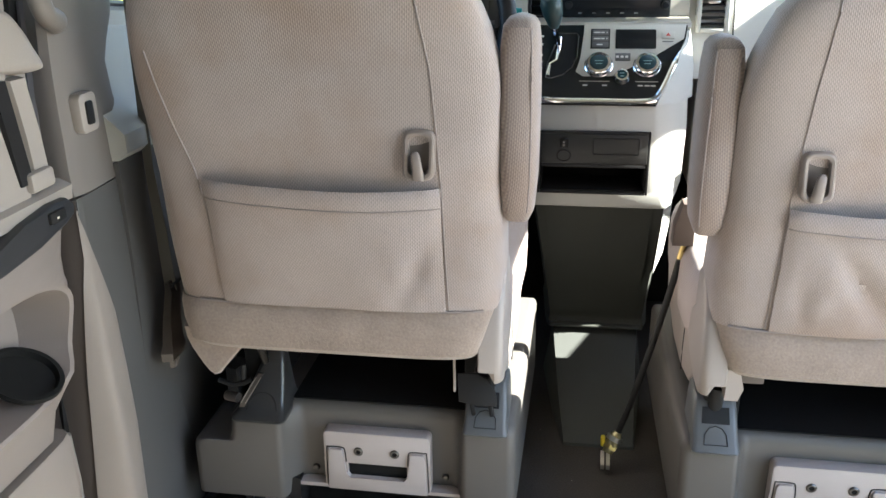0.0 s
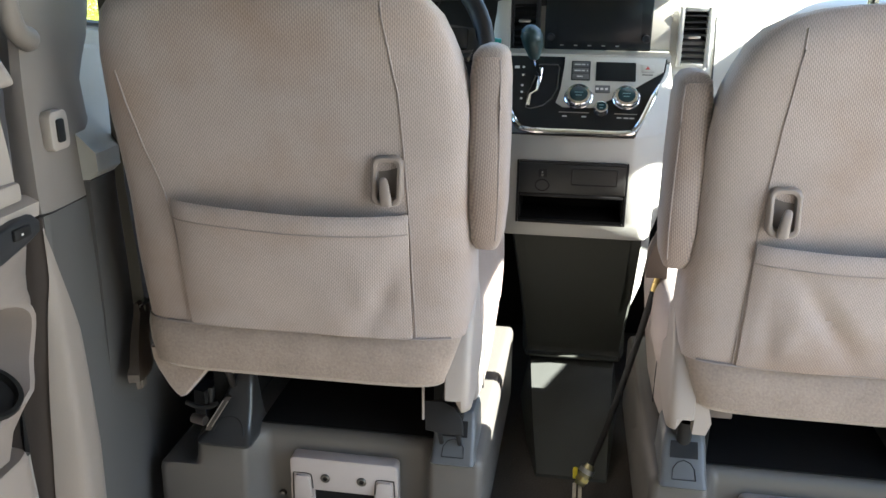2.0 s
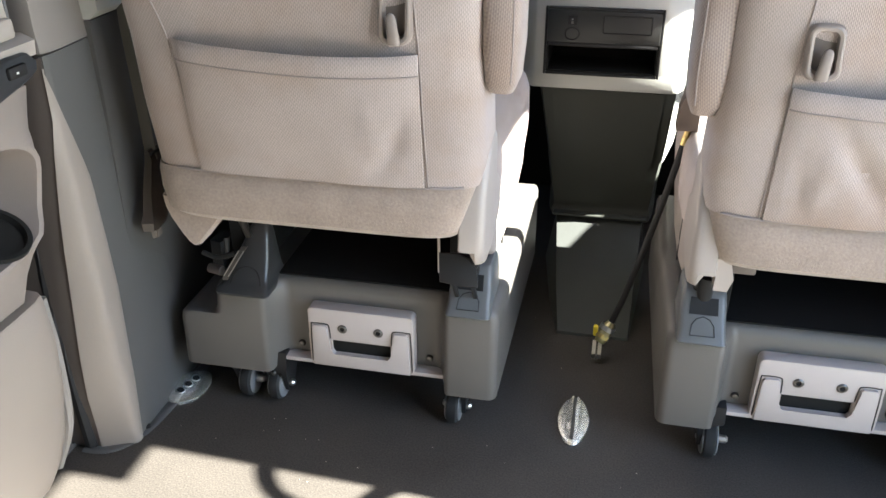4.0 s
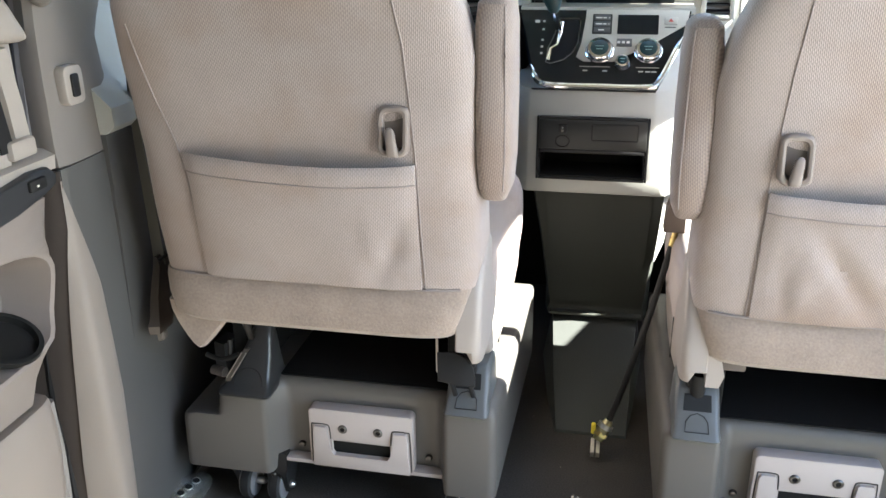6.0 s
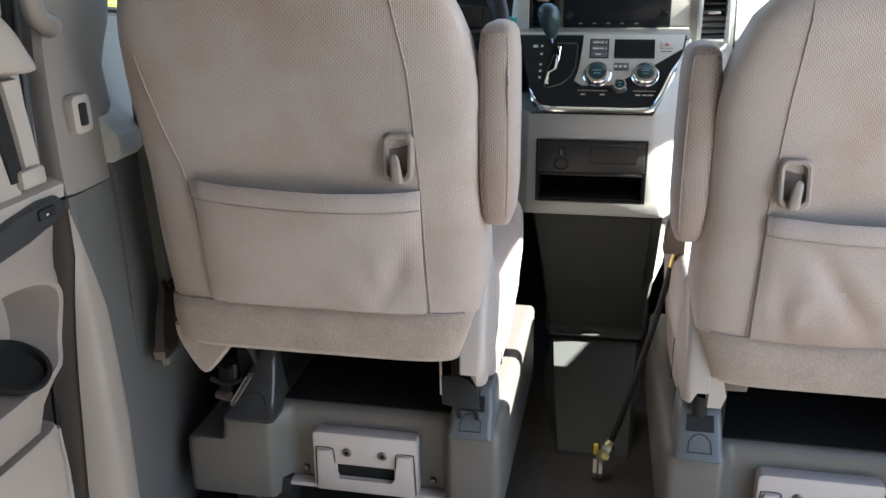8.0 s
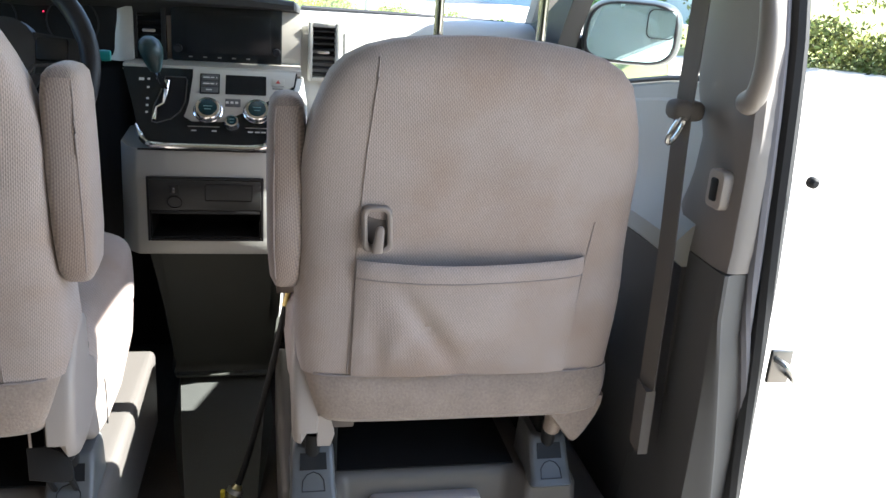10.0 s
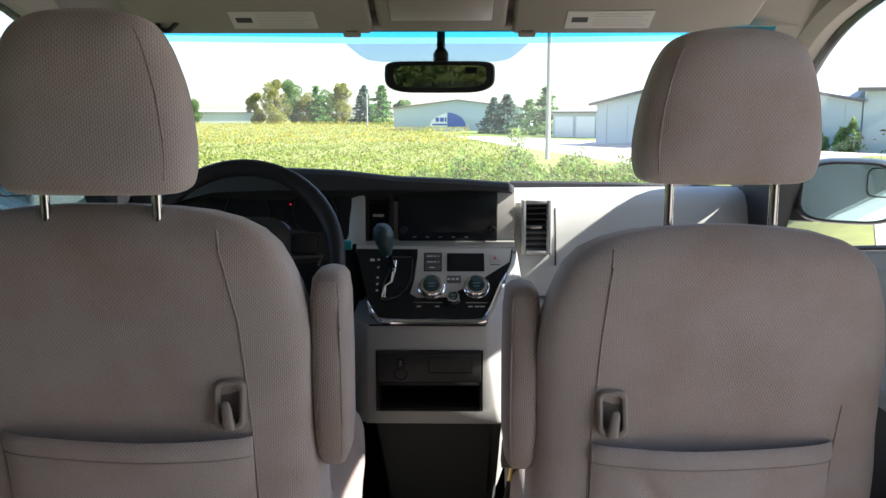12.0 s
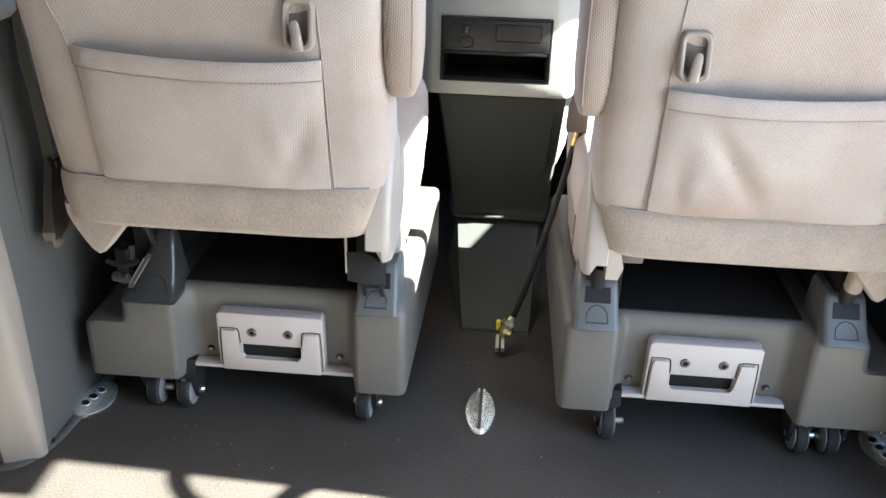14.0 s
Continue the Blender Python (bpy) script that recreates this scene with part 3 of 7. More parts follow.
BACK_D = [(0.43, 0.07), (0.51, 0.085), (0.70, 0.075), (0.85, 0.060), (0.95, 0.050), (0.98, 0.040), (1.0, 0.026), (1.010, 0.010)]


INNER = [(0.43, 0.008), (0.50, 0.012), (0.56, 0.017), (0.62, 0.015), (0.70, 0.007), (0.80, 0.0)]  # the aisle side bulges low down


def shoulder(z, cut):
    """Half width of the backrest; cut rounds the shoulders off."""
    k = min(1.0, max(0.0, (z - 0.80) / 0.16))
    return lerp(BACK_W, z) + lerp(INNER, z) / 2 - cut * k * k * (3 - 2 * k) + (0.006 if cut < 0.025 else 0.006 * min(1.0, max(0.0, (0.80 - z) / 0.15)))


def middle(z, lean):
    """Centre line of the backrest; lean moves its top outwards."""
    k = min(1.0, max(0.0, (z - 0.82) / 0.16))
    return lerp(BACK_C, z) + lerp(INNER, z) / 2 - lean * k * k * (3 - 2 * k) - (0.006 if lean else 0.006 * min(1.0, max(0.0, (0.80 - z) / 0.15)))


def rear_face(u, z, cut, lean):
    """Rear face of the backrest at u across (inner side positive) and height z."""
    w, d = shoulder(z, cut), lerp(BACK_D, z)
    k = min(abs(u - middle(z, lean)) / w, 0.999)
    crest = max(0.0, z - 0.955)
    return lerp(BACK_Y, z) + d * (1 - (1 - k ** 5) ** 0.2) + crest * crest * 9


def soft(rings, bevel=0.009, seg=3):
    """A skinned solid with rounded edges."""
    bm = loft(rings)
    bmesh.ops.bevel(bm, geom=[e for e in bm.edges if e.calc_face_angle(0) > 0.35], offset=bevel, segments=seg, profile=0.5, affect="EDGES")
    return bm


def front_seat(inner, at, dz, dy, driver, lift):
    """A bucket seat on a wheeled base. inner: +1 where the aisle is on its right."""
    seat = thing("front_seat", at, "beige-grey cloth bucket seat on a grey wheeled base" + (", steering-wheel side" if driver else ", passenger side"), "car seat", "front seats")
    x0, y0, z0 = at
    cut, lean = (0.021, 0.010) if driver else (0.030, 0.0)

    def back_at(u, z):
        return rear_face(u, z, cut, lean)

    def P(u, y, z, moved=True):
        if moved is True:
            return Vector((u * inner, y - y0 + dy, z - z0 + dz))
        return Vector((u * inner + moved, y - y0, z - z0))

    def patch(us, zs, lift, f=None):
        """A sheet lying on the rear face."""
        return [[P(u, back_at(u, z) - lift - (f(u, z) if f else 0), z) for u in us] for z in zs]

    def tall_box(u0, u1, ya, yb, za, zb, bevel=0.004, seg=2, moved=True):
        a, b = P(u0, ya, za, moved), P(u1, yb, zb, moved)
        return rbox((min(a.x, b.x), a.y, a.z), (max(a.x, b.x), b.y, b.z), bevel, seg)

    # backrest: rings up its height
    rings = []
    zs = [0.501 + 0.399 * i / 14 for i in range(15)] + [0.93, 0.955, 0.975, 0.99, 1.0, 1.006, 1.010]
    for z in zs:
        w, d = shoulder(z, cut), lerp(BACK_D, z)
        crest = max(0.0, z - 0.955)
        yc = lerp(BACK_Y, z) + d + crest * crest * 9
        rings.append([P(u, y, z) for u, y in squircle(middle(z, lean), yc, w, d, 5, 48)])
    part("backrest", loft(rings), CLOTH, seat)
    # brushed lower band, with a pointed outer corner
    rings = []
    for z, grow, left, right in ((0.418, -0.006, -0.226, 0.199), (0.422, 0.001, -0.238, 0.206), (0.432, 0.005, -0.250, 0.212), (0.465, 0.005, -0.257, 0.221), (0.491, 0.002, -0.260, 0.229), (0.502, -0.001, -0.260, 0.232)):
        d = lerp(BACK_D, z)
        rings.append([P(u, y, z) for u, y in squircle((left + right) / 2, lerp(BACK_Y, z) + d - grow, (right - left) / 2, d + grow, 6, 56)])
    part("lower_band", loft(rings), SUEDE, seat, "worn brushed-cloth lower edge")
    flap = [(-0.256, 0.450), (-0.254, 0.432), (-0.247, 0.412), (-0.232, 0.384), (-0.221, 0.368), (-0.214, 0.363), (-0.206, 0.366), (-0.188, 0.388), (-0.170, 0.409), (-0.160, 0.422), (-0.165, 0.450)]
    part("corner_flap", soft([[P(u * k + (1 - k) * -0.21, y, z * k + (1 - k) * 0.44) for u, z in flap] for y, k in ((1.052, 0.93), (1.056, 0.98), (1.062, 1.0), (1.095, 1.0), (1.10, 0.97))], 0.002, 1), SUEDE, seat, "pointed cloth corner flap")
    # seams
    inner_seam = [P(u, back_at(u, z) - 0.0005, z) for u, z in [(lerp([(0.51, 0.166), (0.70, 0.162), (0.86, 0.155), (0.97, 0.146 - lean)], z), z) for z in [0.503 + 0.477 * i / 20 for i in range(21)]]]
    outer_seam = [P(-u, back_at(-u, z) - 0.0005, z) for u, z in [(lerp(([(0.51, 0.171), (0.66, 0.177), (0.72, 0.184), (0.78, 0.203), (0.84, 0.222 - 0.3 * cut), (0.88, 0.234 - 0.6 * cut)] if driver else [(0.51, 0.171), (0.70, 0.177), (0.78, 0.182)]), z), z) for z in [0.503 + (0.377 if driver else 0.255) * i / 18 for i in range(19)]]]
    part("seam", tube(inner_seam, 0.0012, 6), SEAM, seat)
    part("seam", tube(outer_seam, 0.0012 if driver else 0.0009, 6), SEAM, seat)
    hem = [P(u, back_at(u, 0.503) - 0.002, 0.503) for u in [-0.215 + 0.43 * i / 24 for i in range(25)]]
    part("seam", tube(hem, 0.0018, 6), SEAM, seat)
    # map pocket: a loose cloth panel with a hemmed top
    us = [-0.173 + 0.334 * i / 32 for i in range(33)]

    def slack(u, z):
        a, b = (u + 0.173) / 0.334, (z - 0.505) / 0.167
        edge = max(0.0, math.sin(math.pi * min(max(a, 0), 1))) ** 0.5
        fold = 0.006 * math.exp(-(((a - 0.86 + 0.10 * b) / 0.05) ** 2)) * (1 - abs(2 * b - 0.7)) + 0.004 * math.exp(-(((a - 0.70) / 0.09) ** 2)) * max(0, 1 - 1.6 * b)
        if driver:
            dent = 0.011 * math.exp(-(((a - 0.80 - 0.22 * b) / 0.045) ** 2) - ((b - 0.40) / 0.30) ** 2)
        else:
            dent = 0.015 * math.exp(-(((a - 0.50 - 0.34 * b) / 0.050) ** 2) - ((b - 0.50) / 0.34) ** 2) + 0.008 * math.exp(-(((a - 0.86 - 0.10 * b) / 0.03) ** 2) - ((b - 0.25) / 0.25) ** 2)
        ripple = 0.0016 * math.sin(9 * a + 5 * b) * math.sin(3.1 * b + 1)
        return max(0.002, 0.004 + 0.017 * edge * min(1, 0.2 + b) + (max(0.0, fold) + ripple - dent) * edge)

    def sag(u):
        a = (u + 0.173) / 0.334
        return 0.004 - 0.009 * math.sin(math.pi * min(1.0, a * 0.8)) ** 0.9

    zs = [0.505 + 0.170 * i / 16 for i in range(17)]
    front = [[P(u, back_at(u, z) - slack(u, z), z + sag(u) * max(0.0, (z - 0.60) / 0.075)) for u in us] for z in zs]
    behind = [[p + Vector((0, 0.0025, 0)) for p in r] for r in front]
    part("map_pocket", loft([a + b[::-1] for a, b in zip(front, behind)]), CLOTH, seat, "loose cloth map pocket with creases")
    hem_rows = []
    for u in us:
        base = P(u, back_at(u, 0.685) - slack(u, 0.675), 0.0)
        hem_rows.append([Vector((base.x, base.y + dy_, P(0, 0, z + sag(u)).z)) for dy_, z in ((0.003, 0.672), (-0.0025, 0.673), (-0.0045, 0.684), (-0.003, 0.698), (-0.001, 0.7005), (0.0015, 0.699))])
    part("pocket_hem", loft(hem_rows), CLOTH, seat, "stitched pocket hem")
    part("hem_stitch", tube([r[1] + Vector((0, -0.0003, 0)) for r in hem_rows], 0.0011, 6), SEAM, seat)
    # bag hook
    hz, hu = 0.7465, 0.136
    hy = back_at(hu, hz)
    def hook_ring(y, rows):
        return [P(hu + x + 0.05 * z, hy - y, hz + z) for x, z in rows]

    frame_rows = [hook_ring(y, rounded(-w, -h, w, h, r)) for y, w, h, r in ((-0.004, 0.0215, 0.0345, 0.012), (0.006, 0.0215, 0.0345, 0.012), (0.0105, 0.0195, 0.0325, 0.011), (0.0115, 0.0175, 0.0305, 0.010), (0.0105, 0.0140, 0.0265, 0.008), (0.0010, 0.0125, 0.0230, 0.007))]
    plate = part("bag_hook", loft(frame_rows), HOOK, seat, "moulded plastic bag hook")
    part("hook_shade", loft([hook_ring(y, rounded(-0.0128, -0.0235, 0.0128, 0.0235, 0.007)) for y in (0.0005, 0.0020)]), HOOK_SHADE, plate, "sheet painted as the shade inside the hook")
    finger = []
    for z, xc, w, ya, yb in ((-0.0335, -0.0005, 0.0085, 0.010, 0.0125), (-0.032, -0.0005, 0.0092, 0.006, 0.0165), (-0.024, -0.001, 0.0090, 0.006, 0.0185), (-0.012, -0.002, 0.0080, 0.008, 0.0185), (-0.003, -0.003, 0.0076, 0.009, 0.0175), (0.002, -0.0035, 0.0066, 0.010, 0.0168), (0.0050, -0.0035, 0.0046, 0.0110, 0.0155), (0.0062, -0.0035, 0.0020, 0.0120, 0.0145)):
        finger.append([P(hu + x, hy - y, hz + z) for x, y in squircle(xc, (ya + yb) / 2, 0.84 * w, (yb - ya) / 2, 3, 20)])
    part("hook_tongue", loft(finger), HOOK, plate, "upturned hook finger")
    # headrest on two posts
    hx, shape = -0.009 if driver else -0.004, ((1.030, 0.080, 0.020, 0.0), (1.033, 0.104, 0.034, 0.0), (1.045, 0.117, 0.044, 0.0), (1.08, 0.121, 0.048, -0.002), (1.13, 0.115, 0.048, -0.006), (1.163, 0.107, 0.046, -0.010), (1.190, 0.097, 0.042, -0.012), (1.212, 0.082, 0.035, -0.012), (1.224, 0.060, 0.025, -0.012), (1.230, 0.028, 0.012, -0.012))
    if driver:  # pushed down, so its foot is nearly on the backrest
        shape = tuple((z - 0.20 * max(0.0, 1.13 - z), w, d, yo) for z, w, d, yo in shape)
    hy = 0.984 if driver else 1.020
    fine = [(q.z, q.x, q.y, lerp([(row[0], row[3]) for row in shape], q.z)) for q in bend([(w, d, z) for z, w, d, yo in shape], 4)]
    head = part("headrest", loft([[P(hx + u, y, z + lift) for u, y in squircle(0, hy + yo, w, d, 3.4, 72)] for z, w, d, yo in fine]), CLOTH, seat, "cloth headrest on chrome posts")
    pts = []
    for i in range(15):
        z = (1.018 if driver else 1.036) + (0.200 if driver else 0.182) * i / 14
        w, d, yo = (lerp([(row[0], row[k]) for row in shape], z) for k in (1, 2, 3))
        u = 0.80 * w
        pts.append(P(hx + u, hy + yo - d * (1 - min(0.97, u / w) ** 3.4) ** (1 / 3.4) - 0.0003, z + lift))
    part("seam", tube(pts, 0.0013, 6), SEAM, head)
    for u in (-0.070, 0.070):
        part("headrest_post", tube([P(hx + u, hy, 0.97), P(hx + u, hy, 1.04 + lift)], 0.0062, 12), POST, seat, "chrome post, darkened to paint its dim reflections")
        if not driver:
            part("post_collar", turned([(0.013, 0), (0.013, 0.006), (0.009, 0.010)], 16, Matrix.Translation(P(hx + u, hy, 0.980))), BLACK, seat)
    # folded armrest on the aisle side
    rows, arm_u = [], 0.262 if driver else 0.258
    for z, w, d in ((0.636, 0.008, 0.022), (0.640, 0.017, 0.036), (0.655, 0.023, 0.046), (0.70, 0.026, 0.052), (0.80, 0.027, 0.053), (0.88, 0.026, 0.051), (0.905, 0.023, 0.045), (0.913, 0.017, 0.036), (0.917, 0.007, 0.022)):
        lean = 0.10 * (0.72 - z) + 0.008 * max(0, (z - 0.84) / 0.07)
        rows.append([P(arm_u + u - 0.03 * max(0, 0.72 - z) * 0.6, y + lean, z) for u, y in squircle(0, 1.085, w, d, 3.6, 32)])
    arm = part("armrest", loft(rows), ARM_CLOTH, seat, "folded-up armrest in soiled cloth, with some shade painted in")
    depth = [(0.655, 0.046), (0.70, 0.052), (0.80, 0.053), (0.88, 0.051), (0.905, 0.045)]
    wide = [(0.655, 0.023), (0.70, 0.026), (0.80, 0.027), (0.88, 0.026), (0.905, 0.023)]
    part("seam", tube([P(arm_u + 0.62 * lerp(wide, z) - 0.03 * max(0, 0.72 - z) * 0.6, 1.085 - lerp(depth, z) * (1 - 0.62 ** 3.6) ** (1 / 3.6) + 0.10 * (0.72 - z) + 0.008 * max(0, (z - 0.84) / 0.07) - 0.0002, z) for z in [0.657 + 0.245 * i / 16 for i in range(17)]], 0.0011, 6), SEAM, arm)
    part("armrest_pivot", turned([(0.020, 0), (0.020, 0.02), (0.014, 0.024)], 18, Matrix.Translation(P(0.235, 1.09, 0.675)) @ pose(0, 0, 0, 0, 90 * inner, 0)), BLACK, seat)
    # cushion with a rounded nose
    rows = []
    for y, zt, zb, w in ((1.10, 0.50, 0.40, 0.20), (1.13, 0.545, 0.38, 0.235), (1.25, 0.535, 0.36, 0.250), (1.45, 0.540, 0.36, 0.255), (1.55, 0.550, 0.37, 0.250), (1.60, 0.54, 0.385, 0.240), (1.622, 0.51, 0.41, 0.215), (1.63, 0.475, 0.44, 0.17)):
        zc, h = (zt + zb) / 2, (zt - zb) / 2
        rows.append([P(u, y, zc + v) for u, v in squircle(0, 0, w, h, 4.5, 40)])
    part("cushion", loft(rows), CLOTH, seat)
    # side shield: one flat-sided pale shell round the hinge, narrowing to its foot
    profile = [(1.052, 0.400), (1.055, 0.440), (1.066, 0.490), (1.082, 0.520), (1.102, 0.546), (1.125, 0.562), (1.150, 0.565), (1.172, 0.552), (1.178, 0.482), (1.200, 0.470), (1.250, 0.436), (1.246, 0.404), (1.190, 0.378), (1.125, 0.362), (1.085, 0.364), (1.062, 0.376)]

    def swell(u, k, c=(1.13, 0.455), foot=0.0):
        return [P(u, c[0] + (y - c[0]) * k, max(foot, c[1] + (z - c[1]) * k)) for y, z in profile]

    part("side_shield", loft([swell(0.206, 0.97, foot=0.402), swell(0.208, 1.0, foot=0.400), swell(0.222, 1.0, foot=0.394), swell(0.231, 0.995), swell(0.236, 0.985), swell(0.241, 0.95), swell(0.2435, 0.90), swell(0.2445, 0.80)]), SHIELD, seat, "pale plastic hinge cover")
    outline = [(1.165, 0.480), (1.20, 0.490), (1.30, 0.455), (1.55, 0.435), (1.60, 0.39), (1.57, 0.33), (1.42, 0.300), (1.30, 0.296), (1.20, 0.320), (1.15, 0.36)]
    part("cushion_cover", side_prism([(P(0, y, z).y, P(0, y, z).z) for y, z in outline], inner * 0.210, inner * 0.2405, 0.009, 3), SHIELD, seat, "pale plastic cushion side cover")
    groove = bend([(0, 1.215, 0.480), (0, 1.245, 0.452), (0, 1.275, 0.400), (0, 1.285, 0.340), (0, 1.282, 0.300)], 3)
    part("cover_seam", tube([P(0.2407, q.y, q.z) for q in groove], 0.0014, 6), BLACK, seat)
    if not driver:
        part("hinge_bracket", soft([[P(u, y, z) for u, y in q] for z, q in ((0.372, [(0.186, 1.060), (0.206, 1.060), (0.206, 1.095), (0.186, 1.095)]), (0.395, [(0.180, 1.056), (0.206, 1.056), (0.206, 1.095), (0.180, 1.095)]), (0.428, [(0.188, 1.056), (0.206, 1.056), (0.206, 1.095), (0.188, 1.095)]))], 0.003, 2), SHIELD, seat, "pale hinge bracket")
        part("hinge_slot", tall_box(0.150, 0.186, 1.062, 1.095, 0.402, 0.424, 0.003), HOOK_SHADE, seat, "brown block painted as the shade of the hinge slot")
    part("shield_knob", turned([(0.010, 0), (0.010, 0.010), (0.007, 0.014)], 14, Matrix.Translation(P(0.228, 1.176, 0.492)) @ pose(0, 0, 0, 0, 90 * inner, 0)), BLACK, seat)
    part("hinge_socket", tall_box(0.196, 0.230, 1.095, 1.15, 0.345, 0.385, 0.008, 3), BLACK, seat)
    # seat rails and risers inside the gap, near-black to paint its shade
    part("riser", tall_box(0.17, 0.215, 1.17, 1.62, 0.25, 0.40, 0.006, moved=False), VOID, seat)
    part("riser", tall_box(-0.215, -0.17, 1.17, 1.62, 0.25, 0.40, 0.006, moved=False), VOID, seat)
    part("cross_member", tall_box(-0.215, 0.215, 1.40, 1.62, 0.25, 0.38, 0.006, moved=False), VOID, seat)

    B = 0.020 * inner  # the base sits nearer the aisle than the backrest
    # wheeled base: one moulding with two posts, a recessed middle and a low outer shelf
    def arc(cu, cy, r, a0, a1, n=5):
        return [(cu + r * math.cos(radians(a0 + (a1 - a0) * i / n)), cy + r * math.sin(radians(a0 + (a1 - a0) * i / n))) for i in range(n + 1)]

    def outline(z, outer, inset):
        """Plan of the moulding: the front line with its two bays, then the back."""
        f = 1.120 + 0.05 * (z - 0.08) + inset
        m = 1.163 + 0.02 * (z - 0.08) + inset
        q = [(outer + inset, 1.66 - inset)] + arc(outer + inset + 0.016, f + 0.016, 0.016, 180, 270)
        q += arc(-0.176 - inset, f + 0.014, 0.014, 270, 348) + arc(-0.128 - inset, m - 0.020, 0.020, 150, 90)
        q += arc(0.126 + inset, m - 0.016, 0.016, 90, 30) + arc(0.160 + inset, f + 0.012, 0.012, 192, 270)
        q += arc(0.240 - inset - 0.016, f + 0.016, 0.016, 270, 360) + [(0.247 - inset, 1.66 - inset)]
        return q

    rings = []
    for z, outer, inset in ((0.078, -0.327, 0.004), (0.081, -0.330, 0.0), (0.172, -0.330, 0.0), (0.181, -0.328, 0.0), (0.187, -0.323, 0.0), (0.190, -0.313, 0.0), (0.1905, -0.268, 0.0), (0.194, -0.262, 0.0), (0.202, -0.259, 0.0), (0.236, -0.257, 0.0), (0.246, -0.256, 0.003), (0.252, -0.254, 0.008), (0.254, -0.252, 0.015)):
        rings.append([P(u, y, max(z, 0.100 + 0.3 * (z - 0.078)) if abs(u) < 0.150 and y < 1.3 else z, B) for u, y in outline(z, outer, inset)])
    housing = part("base_housing", loft(rings), BASE_GREY, seat, "grey moulded base housing with two posts")
    # near-black sheet that paints the shade under the seat
    part("top_shade", tall_box(-0.155, 0.150, 1.178, 1.60, 0.2535, 0.2560, 0.0, 1, B), VOID, seat, "black sheet painted as the shade on the base")
    # pale handle plate with a slot, grip sides outlined by grooves
    def on_plate(outline, ya, yb, bevel=0.0):
        return prism([(B + x, z - z0) for x, z in outline], ya - y0, yb - y0, bevel)

    sides = joined(on_plate(rounded(-0.094, 0.152, 0.094, 0.215, 0.009), 1.141, 1.168, 0.0025), on_plate(rounded(-0.094, 0.102, -0.053, 0.165, 0.004), 1.1412, 1.168, 0.0), on_plate(rounded(0.053, 0.102, 0.094, 0.165, 0.004), 1.1412, 1.168, 0.0))
    hp = part("handle_plate", sides, PLATE, seat, "pale plastic carrying-handle plate")
    grip = [(-0.088, 0.100), (0.088, 0.100), (0.086, 0.176), (0.082, 0.182), (0.062, 0.182), (0.058, 0.178), (0.056, 0.134), (0.049, 0.1245), (-0.049, 0.1245), (-0.056, 0.134), (-0.058, 0.178), (-0.062, 0.182), (-0.082, 0.182), (-0.086, 0.176)]
    part("handle_grip", on_plate(grip, 1.1355, 1.150, 0.002), PLATE, hp, "flush pull-out grip")
    part("handle_slot", on_plate(rounded(-0.058, 0.117, 0.058, 0.158, 0.008), 1.1485, 1.168), VOID, hp, "black grip slot")
    part("grip_groove", tube([(B + q[0], 1.1408 - y0, q[2] - z0) for q in bend([(-0.0905, 0, 0.104), (-0.0885, 0, 0.177), (-0.084, 0, 0.1845), (-0.061, 0, 0.1845), (-0.056, 0, 0.178), (-0.0545, 0, 0.156)], 3)], 0.0011, 5), BLACK, hp)
    part("grip_groove", tube([(B - q[0], 1.1408 - y0, q[2] - z0) for q in bend([(-0.0905, 0, 0.104), (-0.0885, 0, 0.177), (-0.084, 0, 0.1845), (-0.061, 0, 0.1845), (-0.056, 0, 0.178), (-0.0545, 0, 0.156)], 3)], 0.0011, 5), BLACK, hp)
    for u in (-0.032, 0.032):
        part("plate_bolt", turned([(0.0085, 0), (0.0085, 0.0015), (0.0066, 0.0030), (0.0046, 0.0030), (0.0040, 0.0005)], 16, Matrix.Translation((B + u, 1.1412 - y0, 0.178 - z0)) @ pose(0, 0, 0, 90)), BOLT, hp, "dark socket-head bolt")
        part("bolt_socket", turned([(0.0046, 0.0006), (0.0046, 0.0016), (0.0, 0.0016)], 6, Matrix.Translation((B + u, 1.1412 - y0, 0.178 - z0)) @ pose(0, 0, 0, 90)), VOID, hp, "dark hexagon socket")
    for u in (-0.117, 0.117):
        part("base_screw", turned([(0.0065, 0), (0.0065, 0.002), (0.0045, 0.005), (0.002, 0.0055)], 14, Matrix.Translation((B + u, 1.1625 - y0, 0.124 - z0)) @ pose(0, 0, 0, 90)), BOLT, housing, "dull steel screw")
        part("plate_foot", on_plate([(u - 0.030, 0.099), (u + 0.030, 0.099), (u + 0.028, 0.1065), (u - 0.028, 0.1065)], 1.140, 1.168, 0.001), PLATE, hp)
    # latch caps on the posts
    def cap_rings(u, rows):
        return [[P(u + a, b, z, B) for a, b in rounded(-w + k, y, w + k, 1.235, 0.008, 3)] for z, w, k, y in rows]

